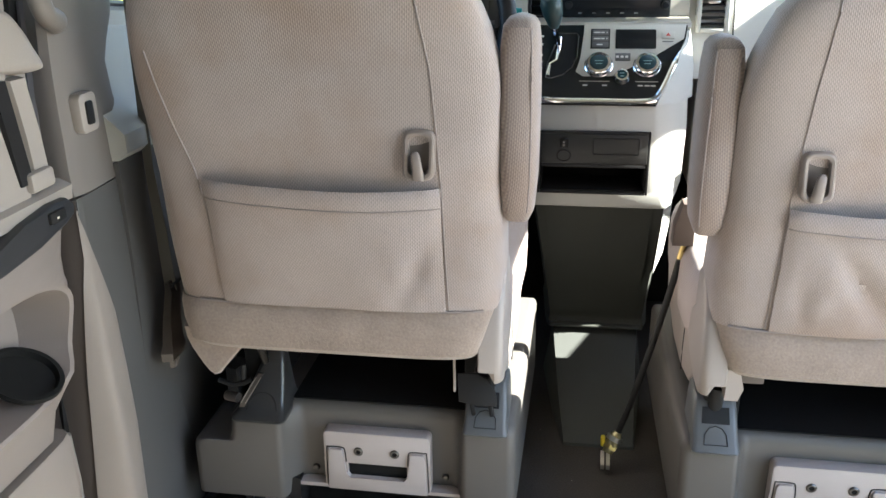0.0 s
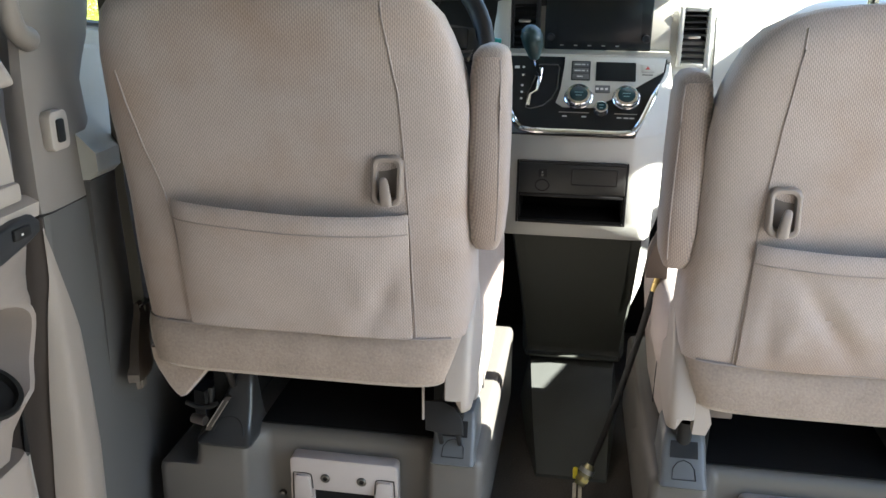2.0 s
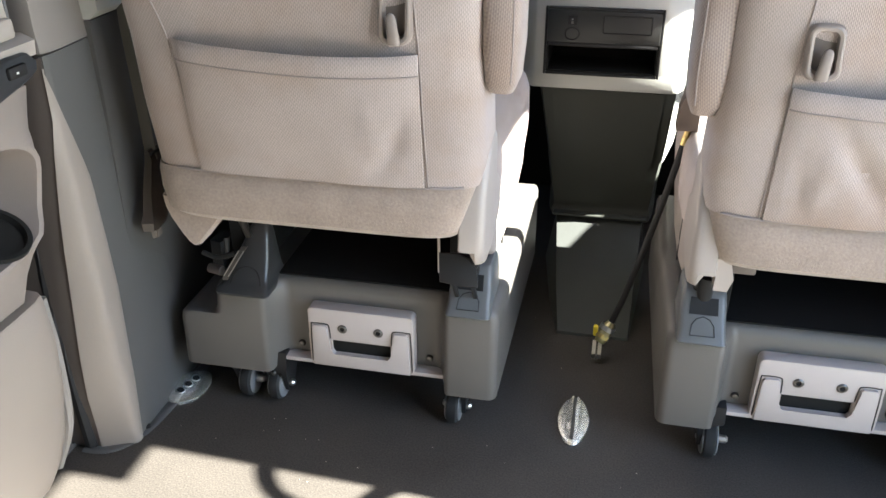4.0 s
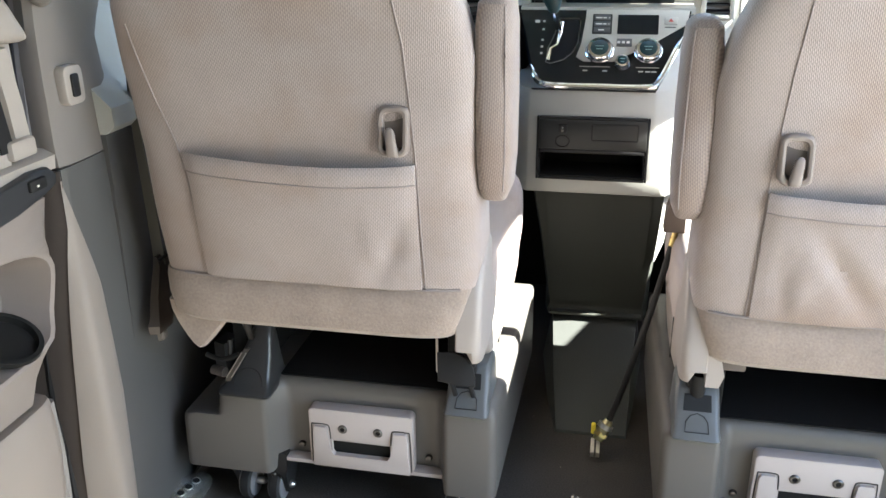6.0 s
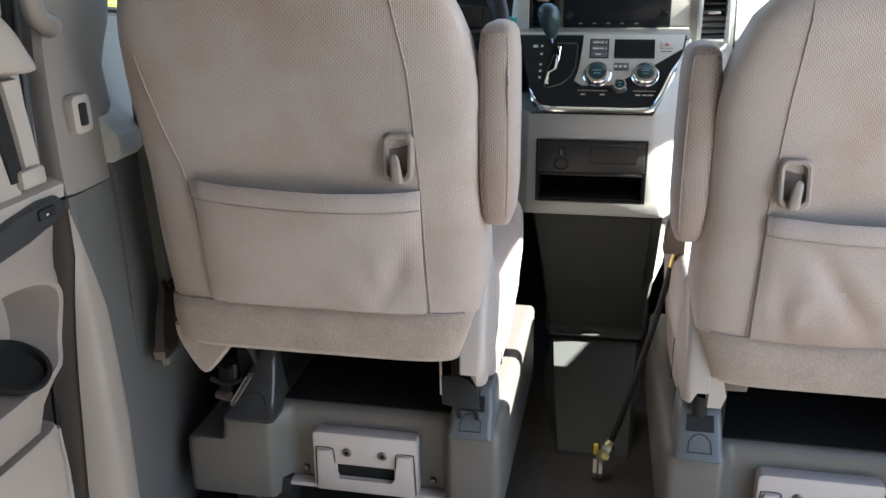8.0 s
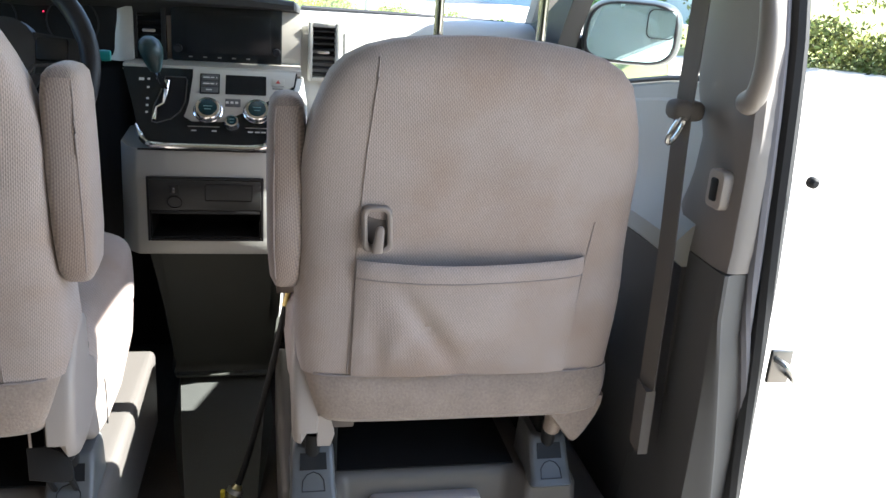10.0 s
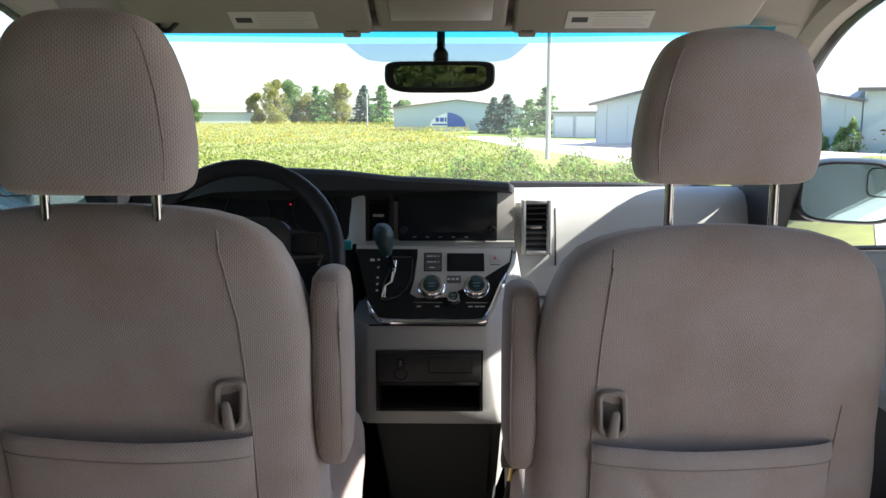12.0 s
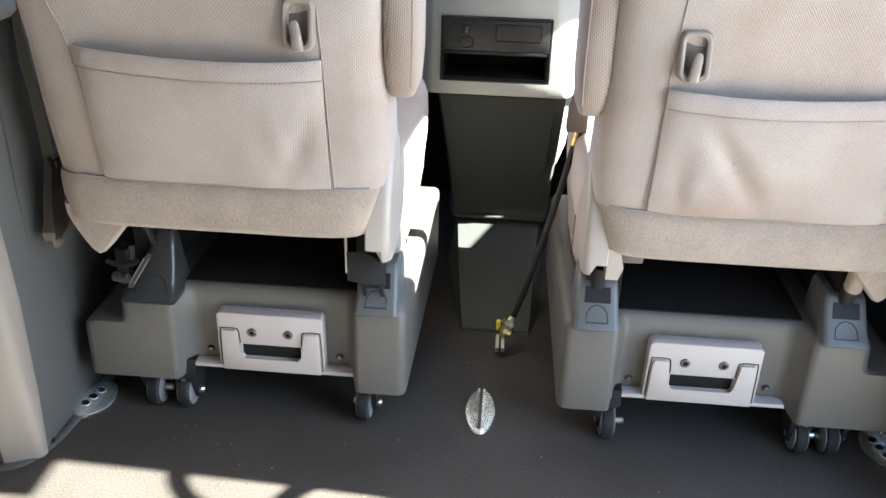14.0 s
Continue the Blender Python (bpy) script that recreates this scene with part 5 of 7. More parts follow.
part("panel_flank", loft([[(0.106, 1.698, 0.676), (0.150, 1.735, 0.672), (0.190, 1.82, 0.672), (0.190, 2.05, 0.66), (0.115, 2.05, 0.66)], [(0.139, 1.748, 0.737), (0.166, 1.775, 0.735), (0.190, 1.84, 0.735), (0.205, 2.05, 0.73), (0.12, 2.05, 0.73)], [(0.168, 1.818, 0.810), (0.176, 1.838, 0.808), (0.182, 1.88, 0.806), (0.20, 2.05, 0.80), (0.12, 2.05, 0.80)]]), DASH, dash, "pale curved flank")
silver = [(-0.046, 0.172), (-0.0462, 0.150), (-0.0505, 0.092), (-0.060, 0.058), (-0.045, 0.0475), (0.015, 0.0485), (0.094, 0.0925), (0.160, 0.139), (0.165, 0.172)]
part("silver_panel", on_panel(silver, 0.004, 0.0025, 0.001), SILVER, dash, "satin silver button field")
arc = bend([(x, -0.004, v) for x, v in ((-0.152, 0.036), (-0.135, 0.000), (-0.108, -0.011), (-0.01, -0.012), (0.086, -0.011), (0.110, 0.006), (0.137, 0.070), (0.152, 0.108))], 6)
part("chrome_trim", tube([tilt @ p for p in arc], [0.0064 * min(1.0, 0.25 + 0.16 * min(i, len(arc) - 1 - i)) for i in range(len(arc))], 10), CHROME, dash, "chrome trim along the panel")
# black faces tinted teal to paint the sky they mirror
KNOB = material("knob_sky_tint", (0.007, 0.030, 0.036), 0.25)
MARK = material("marking_teal", (0.16, 0.30, 0.31), 0.5)
for name, x, v, r in (("climate_knob", -0.0133, 0.0727, 0.0275), ("climate_knob", 0.085, 0.0732, 0.0265), ("fan_knob", 0.0345, 0.0440, 0.0150)):
    k = tilt @ Matrix.Translation((x, 0, v)) @ pose(0, 0, 0, 90)
    ring = part(name, turned([(r * 1.08, -0.002), (r * 1.08, 0.004), (r * 1.0, 0.006), (r * 0.97, 0.012), (r * 0.86, 0.0155), (r * 0.68, 0.0160), (r * 0.66, 0.0145)], 32, k), CHROME, dash, "chrome-ringed rotary knob")
    part("knob_face", turned([(r * 0.66, 0.006), (r * 0.66, 0.0150), (r * 0.60, 0.0160)], 28, k), KNOB, ring, "black knob face with a teal sky reflection painted in")
    for dv, w in ((0.003, 0.32), (-0.004, 0.24)):
        part("marking", rbox((-r * w, dv - 0.0007, 0.0160), (r * w, dv + 0.0007, 0.0163), 0.0, m=k), MARK, ring)
part("clock_display", on_panel(rounded(0.0200, 0.1128, 0.1032, 0.1592, 0.002), 0.0, 0.0038), PIANO, dash, "dark clock display")
part("button_bezel", on_panel(rounded(-0.0315, 0.1125, 0.0085, 0.1605, 0.002), 0.0, 0.0032), BLACK, dash)
for v0 in (0.1442, 0.1292, 0.1148):
    b = part("button", on_panel(rounded(-0.0288, v0, 0.0057, v0 + 0.0135, 0.001), 0.0, 0.0042, 0.0006), material("button_grey", (0.075, 0.073, 0.07), 0.45) if v0 == 0.1442 else bpy.data.materials["button_grey"], dash)
    for x0, x1 in (((-0.025, -0.012), (-0.010, -0.003), (0.001, 0.003)) if v0 > 0.12 else ((-0.019, -0.007),)):
        part("marking", on_panel(rounded(x0, v0 + 0.0055, x1, v0 + 0.0080, 0.0003), 0.0, 0.0046), PAPER, b)
b = part("hazard_button", on_panel(rounded(0.1148, 0.137, 0.1407, 0.1548, 0.0015), 0.0, 0.0042, 0.0006), SILVER, dash)
part("marking", on_panel([(0.1225, 0.143), (0.1325, 0.143), (0.1275, 0.151)], 0.0, 0.0046), material("hazard_red", (0.4, 0.05, 0.04), 0.5), b)
part("marking", on_panel(rounded(0.116, 0.1295, 0.138, 0.1315, 0.0005), 0.0, 0.0030), INK, dash)
b = part("button", on_panel(rounded(0.0202, 0.0835, 0.0514, 0.1018, 0.0015), 0.0, 0.0040, 0.0006), bpy.data.materials["button_grey"], dash)
for x in (0.0245, 0.034, 0.0435):
    part("marking", on_panel(rounded(x - 0.003, 0.090, x + 0.003, 0.095, 0.0005), 0.0, 0.0046), PAPER, b)
for x0, x1 in ((-0.052, 0.010), (0.062, 0.108)):
    part("panel_line", on_panel(rounded(x0, 0.0355, x1, 0.0368, 0.0003), 0.0, 0.0008), STEEL, dash)
for x in (-0.040, 0.000, 0.072, 0.086, 0.098):
    part("marking", on_panel(rounded(x - 0.005, 0.0255, x + 0.005, 0.0280, 0.0005), 0.0, 0.0008), PAPER, dash)
# gear selector
gate = [(-0.100, 0.150), (-0.060, 0.150), (-0.057, 0.143), (-0.0590, 0.092), (-0.068, 0.068), (-0.0857, 0.0503), (-0.112, 0.041), (-0.1218, 0.0438), (-0.1194, 0.0786), (-0.108, 0.112)]
part("gate_rim", tube([tilt @ Vector((x, -0.002, v)) for x, v in gate], 0.0014, 6, loop=True, up=(0, -0.7, 0.6)), BOLT, dash, "metal rim of the shift gate")
part("gate_slot", on_panel(gate, 0.0, 0.0012), VOID, dash)
part("gate_plate", tube([tilt @ Vector((x, -0.004, v)) for x, v in ((-0.118, 0.047), (-0.116, 0.075), (-0.102, 0.085), (-0.098, 0.11), (-0.096, 0.14))], 0.004, 8, flat=0.5), CHROME, dash, "bright zigzag shift channel")
for v in (0.1437, 0.1239, 0.0979, 0.0817, 0.0659):
    part("marking", on_panel(rounded(-0.1355, v - 0.0022, -0.1305, v + 0.0022, 0.0004), 0.0, 0.0008), PAPER, dash)
part("marking", on_panel(rounded(-0.152, 0.140, -0.142, 0.146, 0.0004), 0.0, 0.0008), PAPER, dash)
lever = thing("gear_lever", (-0.100, 1.78, 0.79), "black leather gear knob on a chrome stalk", "gear lever")
part("stalk", tube([(0.0, 0.0, -0.005), (-0.004, -0.045, 0.020), (-0.006, -0.085, 0.045)], 0.0065, 10), CHROME, lever)
knob = []
for t, r in ((0.0, 0.009), (0.15, 0.014), (0.4, 0.020), (0.65, 0.0225), (0.85, 0.019), (0.96, 0.011), (1.0, 0.004)):
    c = Vector((-0.006 - 0.010 * t, -0.085 - 0.012 * t, 0.040 + 0.066 * t))
    knob.append([c + Vector((r * math.cos(a), r * 1.15 * math.sin(a), 0.25 * r * math.sin(a))) for a in [2 * math.pi * i / 20 for i in range(20)]])
# the leather is black; its teal highlights are mixed into the colour
part("knob", loft(knob), material("knob_leather", (0.012, 0.034, 0.038), 0.38, grain=0.1, scale=500, bump=0.2), lever)

# screen face with vents
part("screen_face", rbox((-0.182, 1.892, 0.818), (0.178, 2.05, 0.944), 0.004), SILVER, dash, "satin silver screen surround")
part("face_sill", loft([[(x, 1.815, 0.816), (x, 1.822, 0.826), (x, 1.895, 0.832), (x, 1.895, 0.80)] for x in (-0.186, 0.176)]), SILVER, dash)
unit = part("screen", rbox((-0.095, 1.876, 0.830), (0.136, 1.90, 0.953), 0.004), PIANO, dash, "black screen unit, switched off")
part("glass", rbox((-0.066, 1.8745, 0.848), (0.112, 1.877, 0.932), 0.001), PIANO, unit, "blank glossy screen")
for x in (-0.081, 0.125):
    part("screen_knob", turned([(0.0085, 0), (0.0085, 0.012), (0.006, 0.014)], 18, pose(x, 1.877, 0.857, 90)), BLACK, unit)
for i in range(5):
    part("marking", rbox((-0.060 + 0.030 * i, 1.8752, 0.839), (-0.052 + 0.030 * i, 1.8758, 0.8415), 0.0), STEEL, unit)


def vent(x0, x1, z0, z1, y, frame_mat, vane_mat):
    v = part("air_vent", joined(rbox((x0 - 0.010, y, z0 - 0.010), (x0, y + 0.05, z1 + 0.010), 0.002), rbox((x1, y, z0 - 0.010), (x1 + 0.010, y + 0.05, z1 + 0.010), 0.002),
                                rbox((x0, y, z1), (x1, y + 0.05, z1 + 0.010), 0.002), rbox((x0, y, z0 - 0.010), (x1, y + 0.05, z0), 0.002)), frame_mat, dash, "upright air vent")
    deep = 0.03 if x0 > 0 else 0.0125
    part("vent_duct", rbox((x0, y + deep, z0), (x1, y + deep + 0.002, z1), 0.0), VOID, v)
    n = 8
    for i in range(n):
        z = z0 + (z1 - z0) * (i + 0.5) / n
        part("vane", rbox((x0, -0.008, -0.0014), (x1, 0.006, 0.0014), 0.001, m=pose(0, y + (0.012 if x0 > 0 else 0.010), z, 18)), vane_mat, v)
    part("vent_tab", rbox(((x0 + x1) / 2 - 0.014, y - 0.002, (z0 + z1) / 2 - 0.003), ((x0 + x1) / 2 + 0.012, y + 0.006, (z0 + z1) / 2 + 0.003), 0.002), STEEL, v, "bright vent tab")
    return v


vent(-0.163, -0.115, 0.835, 0.945, 1.876, BLACK, VOID)
vent(0.203, 0.252, 0.808, 0.916, 1.882, DASH, material("vane_black", (0.03, 0.03, 0.03), 0.4))

# cubby with sockets, and the dark lower panel
part("cubby_rim", joined(rbox((-0.132, 1.684, 0.486), (-0.127, 1.70, 0.622), 0.002), rbox((0.094, 1.684, 0.486), (0.099, 1.70, 0.622), 0.002), rbox((-0.127, 1.684, 0.617), (0.094, 1.70, 0.622), 0.002), rbox((-0.127, 1.684, 0.486), (0.094, 1.70, 0.491), 0.002)), BLACK, lower)
part("cubby", joined(rbox((-0.1268, 1.80, 0.4915), (0.0938, 1.804, 0.6165), 0), rbox((-0.1268, 1.688, 0.4915), (0.0938, 1.80, 0.495), 0), rbox((-0.1268, 1.688, 0.495), (-0.1235, 1.80, 0.6165), 0), rbox((0.0905, 1.688, 0.495), (0.0938, 1.80, 0.6165), 0)), VOID, lower, "open black cubby")
up = part("socket_plate", rbox((-0.127, 1.682, 0.553), (0.094, 1.692, 0.617), 0.002), material("cubby_grey", (0.013, 0.014, 0.0135), 0.5, grain=0.05), lower, "dark socket plate")
part("usb_port", rbox((-0.087, 1.679, 0.588), (-0.069, 1.683, 0.606), 0.001), BLACK, up)
part("marking", rbox((-0.0800, 1.6785, 0.5975), (-0.0765, 1.6795, 0.6010), 0.0), GREY_DISC, up)
part("usb_slot", rbox((-0.0805, 1.6785, 0.5905), (-0.0760, 1.6795, 0.5955), 0.0), BOLT, up)
part("socket_ring", tube([(-0.078 + 0.014 * math.cos(a), 1.681, 0.570 + 0.012 * math.sin(a)) for a in [2 * math.pi * i / 20 for i in range(20)]], 0.0015, 6, loop=True, up=(0, 1, 0)), BLACK, up)
part("blank_cover", tube([(x, 1.6815, z) for x, z in rounded(-0.018, 0.574, 0.076, 0.608, 0.003)], 0.0012, 5, loop=True, up=(0, 1, 0)), BLACK, up)
part("cubby_shelf", rbox((-0.1232, 1.683, 0.545), (0.0902, 1.798, 0.553), 0.001), BLACK, lower)
part("lower_seam", tube([(-0.146, 1.693, 0.676), (0.104, 1.693, 0.676)], 0.002, 6), BLACK, lower)

leg = thing("centre_console", (0, 0, 0), "charcoal plastic console leg above a ribbed floor tunnel", "console")
panel = []
for z, y, xl, xr in ((0.455, 1.742, -0.134, 0.138), (0.44, 1.740, -0.136, 0.141), (0.30, 1.774, -0.116, 0.131), (0.15, 1.790, -0.097, 0.117), (0.142, 1.791, -0.100, 0.120), (0.130, 1.786, -0.102, 0.122), (0.118, 1.792, -0.100, 0.120)):
    panel.append([(xl - 0.02, y + 0.20, z), (xl - 0.008, y + 0.03, z), (xl, y, z), (xr, y, z), (xr + 0.008, y + 0.03, z), (xr + 0.02, y + 0.20, z)])
CONSOLE = material("console_charcoal", (0.046, 0.049, 0.043), 0.6, grain=0.06, scale=500, bump=0.3, wear=0.1, shine=0.25)
part("leg_panel", loft(panel), CONSOLE, leg)
part("leg_inset", loft([[(x, y - 0.003, z) for x, y, z in q] for q in ([(-0.114, 1.740, 0.440), (0.120, 1.740, 0.440), (0.120, 1.75, 0.440), (-0.114, 1.75, 0.440)], [(-0.087, 1.790, 0.160), (0.105, 1.790, 0.160), (0.105, 1.799, 0.160), (-0.087, 1.799, 0.160)])]), CONSOLE, leg)
part("pale_flank", loft([[(0.1425, 1.738, 0.455), (0.161, 1.765, 0.455), (0.163, 1.82, 0.455)], [(0.1400, 1.745, 0.40), (0.160, 1.772, 0.40), (0.162, 1.82, 0.40)], [(0.1355, 1.762, 0.32), (0.152, 1.785, 0.32), (0.153, 1.82, 0.32)], [(0.1325, 1.769, 0.275), (0.138, 1.79, 0.275), (0.139, 1.82, 0.275)]]), DASH, leg)
part("ledge_lip", rbox((-0.098, 1.768, 0.127), (0.117, 1.800, 0.134), 0.003, 2), CONSOLE, leg)
part("tunnel", loft([[(-0.090, 1.80, 0.125), (0.108, 1.80, 0.125), (0.125, 1.80, 0.0), (-0.11, 1.80, 0.0)], [(-0.070, 1.60, 0.055), (0.096, 1.60, 0.055), (0.106, 1.60, 0.0), (-0.082, 1.60, 0.0)], [(-0.053, 1.470, 0.006), (0.090, 1.470, 0.006), (0.091, 1.468, 0.0), (-0.055, 1.468, 0.0)]]), material("tunnel_rubber", (0.038, 0.041, 0.038), 0.7, grain=0.1, scale=400, bump=0.4, wear=0.2, wear_scale=8), leg, "rubber-covered floor tunnel")

# ---- steering wheel ----
HUB = material("hub_plastic", (0.016, 0.018, 0.021), 0.45, grain=0.05, scale=500)
wheel = thing("steering_wheel", pose(-0.364, 1.475, 0.854, -24), "black leather steering wheel with grey controls", "steering wheel")
part("rim", tube([(0.183 * math.cos(a), 0, 0.183 * math.sin(a)) for a in [2 * math.pi * i / 56 for i in range(56)]], 0.0165, 12, loop=True, up=(0, 1, 0)), LEATHER, wheel)
hub = part("hub", loft([[(x * k, y, z * k + 0.022) for x, z in rounded(-0.085, -0.07, 0.105, 0.062, 0.05, 6)] for y, k in ((0.05, 0.9), (0.01, 1.0), (-0.012, 0.95), (-0.022, 0.7), (-0.026, 0.3))]), HUB, wheel, "black hub")
badge = [2 * math.pi * i / 24 for i in range(24)]
part("badge", tube([(0.027 * math.cos(a) + 0.022, -0.027, 0.036 + 0.018 * math.sin(a)) for a in badge], 0.0022, 6, loop=True, up=(0, 1, 0)), CHROME, hub, "plain chrome oval badge")
for sx in (-1, 1):
    sp = part("spoke", loft([[(sx * 0.07, 0.02, 0.062), (sx * 0.07, -0.008, 0.062), (sx * 0.07, -0.008, -0.015), (sx * 0.07, 0.02, -0.015)], [(sx * 0.178, 0.005, 0.048), (sx * 0.178, -0.008, 0.048), (sx * 0.178, -0.008, 0.0), (sx * 0.178, 0.005, 0.0)]]), HUB, wheel)
    part("button_pod", rbox((min(sx * 0.100, sx * 0.150), -0.016, 0.010), (max(sx * 0.100, sx * 0.150), -0.004, 0.050), 0.006), PIANO, sp)
    part("spoke_trim", tube([(sx * 0.085, -0.014, -0.020), (sx * 0.10, -0.016, 0.000), (sx * 0.160, -0.014, 0.006), (sx * 0.152, -0.014, -0.012)], 0.003, 8), BOLT, sp, "dark metal spoke trim")
part("lower_spoke", rbox((-0.035, -0.006, -0.175), (0.035, 0.012, -0.08), 0.008), BLACK, wheel)
part("column", tube([(0, 0.03, -0.02), (0, 0.40, -0.10)], 0.06, 16), BLACK, wheel)
stalk = part("stalk", tube([(0.05, 0.06, 0.0), (0.165, 0.065, 0.042), (0.185, 0.065, 0.047)], [0.007, 0.007, 0.010], 10), BLACK, wheel, "wiper stalk")
part("stalk_tip", turned([(0.009, -0.008), (0.010, 0.0), (0.009, 0.010)], 14, pose(0.192, 0.065, 0.048, 0, 90, 0)), TEAL, stalk, "stalk tip with a teal reflection painted on")
part("dash_strip", loft([[(-0.236, 1.915, z), (-0.228, 1.890 - d, z), (-0.205, 1.872 - d, z), (-0.182, 1.866 - d, z), (-0.170, 1.868 - d, z), (-0.170, 1.915, z)] for z, d in ((0.952, 0.0), (0.90, 0.006), (0.86, 0.010), (0.826, 0.012))]), SILVER, dash, "grey curved panel beside the vent")

# ---- mirror, visors, overhead console ----
mir = thing("rear_view_mirror", pose(0.006, 1.70, 1.200), "black-framed rear-view mirror on the windscreen", "mirror")
mir_out = [(0.113 * math.copysign(abs(math.cos(a)) ** 0.38, math.cos(a)), 0.032 * math.copysign(abs(math.sin(a)) ** 0.5, math.sin(a)) + 0.003 * math.cos(2 * a)) for a in [2 * math.pi * i / 36 for i in range(36)]]
mturn = pose(0, 0, 0, 2.4, 0, -1)
part("housing", loft([[mturn @ Vector((x * k, y, z * k)) for x, z in mir_out] for y, k in ((-0.010, 0.97), (-0.006, 1.0), (0.006, 1.0), (0.022, 0.85), (0.030, 0.5))]), BLACK, mir)
part("mirror_glass", prism([(x * 0.84, z * 0.70) for x, z in mir_out], -0.0125, -0.009, m=mturn), material("rear_mirror", (0.80, 0.81, 0.78), 0.02, 1.0), mir)
part("mirror_stem", tube([(0.002, 0.020, 0.036), (0.002, 0.022, 0.060), (0.002, 0.030, 0.095)], [0.0085, 0.0085, 0.0085], 14), BLACK, mir)
part("stem_collar", turned([(0.012, 0.026), (0.0155, 0.032), (0.0155, 0.044), (0.012, 0.052), (0.0085, 0.056)], 18, Matrix.Translation((0.002, 0.020, 0.0))), BLACK, mir)
part("compass_display", rbox((0.052, -0.0142, 0.004), (0.076, -0.0128, 0.017), 0.0004, m=mturn), PIANO, mir, "small dark compass window")
pivot = thing("visor_pivot", (-0.512, 1.58, 1.285), "dark bent rod of the sun visor", "visor rod")
part("rod", tube(bend([(-0.022, 0.010, 0.022), (-0.012, 0.0, -0.002), (0.006, -0.002, -0.006), (0.024, 0.004, 0.012)], 5), 0.0048, 8), BLACK, pivot)
for x0, x1 in ((-0.575, -0.122), (0.146, 0.598)):
    vis = thing("sun_visor", pose((x0 + x1) / 2, 1.615, 1.288, -24), "beige sun visor folded up, with a pale label", "sun visor", "sun visors")
    w = (x1 - x0) / 2
    part("visor_body", loft([[(x, -0.165 + 0.17 * t, z) for x, z in rounded(-w, -0.010, w, 0.010, 0.009)] for t in (0, 1)]), LINER, vis)
    lx = (-0.304 if x0 < 0 else 0.325) - (x0 + x1) / 2
    lab = part("label", rbox((lx - 0.080, -0.075, -0.0118), (lx + 0.080, -0.015, -0.0104), 0.0), PAPER, vis, "pale warning label")
    part("label_mark", rbox((lx - 0.070, -0.055, -0.0124), (lx - 0.040, -0.038, -0.0116), 0.0), INK, lab)
    for i in range(5):
        part("label_line", rbox((lx - 0.030, -0.068 + 0.010 * i, -0.0122), (lx + 0.072 - 0.012 * (i % 2), -0.065 + 0.010 * i, -0.0117), 0.0), material("label_grey", (0.50, 0.48, 0.44), 0.7) if "label_grey" not in bpy.data.materials else bpy.data.materials["label_grey"], lab)
    cx = w - 0.04 if x0 < 0 else 0.03 - w
    clip = part("visor_clip", rbox((cx - 0.017, -0.004, -0.016), (cx + 0.017, 0.014, 0.004), 0.004), LINER, vis, "beige visor clip")
    for i in range(3):
        part("clip_slot", rbox((cx - 0.011, -0.0045, -0.012 + 0.005 * i), (cx + 0.011, -0.0035, -0.010 + 0.005 * i), 0.0), INK, clip)
over = thing("overhead_console", pose(0.012, 1.55, 1.318, -20), "beige overhead console with a map light", "overhead console")
part("console_body", rbox((-0.122, -0.20, -0.012), (0.122, 0.075, 0.03), 0.010, 3), LINER, over)
part("map_lens", rbox((-0.095, -0.06, -0.0145), (0.095, 0.03, -0.011), 0.003), material("lens_beige", (0.36, 0.33, 0.285), 0.4), over, "smooth map-light lens")
part("console_knob", turned([(0.012, 0), (0.012, 0.012), (0.008, 0.015)], 18, pose(-0.005, -0.085, -0.012, 180)), BLACK, over)


# ---- belts, cable and floor fittings ----
right_belt = thing("seat_belt", (0.70, 1.10, 1.20), "taupe seat belt hanging on the pillar with its tongue", "seat belt", "seat belts")
part("webbing", ribbon(bend([(0.0, 0.005, 0.02), (-0.004, -0.005, -0.20), (-0.008, -0.015, -0.35), (-0.008, -0.030, -0.52), (-0.012, -0.045, -0.70), (-0.012, -0.050, -0.78)], 5), 0.037, 0.002, (0.2, -1.0, 0)), WEB, right_belt)
part("belt_guide", rbox((-0.040, -0.03, -0.022), (0.008, 0.035, 0.060), 0.016, 3), WEB, right_belt, "moulded shoulder guide")
part("tongue_housing", rbox((-0.028, -0.030, -0.326), (0.020, 0.012, -0.297), 0.011, 3), WEB, right_belt, "tongue housing")
loop_pts = [(-0.022 + 0.011 * math.cos(a) + 0.008 * math.sin(a), -0.026 + 0.008 * math.cos(a), -0.338 + 0.019 * math.sin(a)) for a in [2 * math.pi * i / 20 for i in range(20)]]
part("tongue", tube(loop_pts, 0.0036, 6, loop=True, up=(0.6, -0.8, 0)), ANCHOR, right_belt, "bright metal tongue")
part("belt_sleeve", soft([[(x, y, z) for x, y in q] for z, q in ((-0.84, [(-0.024, -0.074), (-0.008, -0.074), (-0.004, -0.034), (-0.020, -0.034)]), (-0.735, [(-0.022, -0.066), (-0.006, -0.066), (-0.002, -0.024), (-0.018, -0.024)]))], 0.004, 2), WEB, right_belt, "stitched taupe belt sleeve")
left_belt = thing("seat_belt", (-0.70, 1.06, 0.72), "taupe seat belt hanging beside the pillar foot", "seat belt", "seat belts")
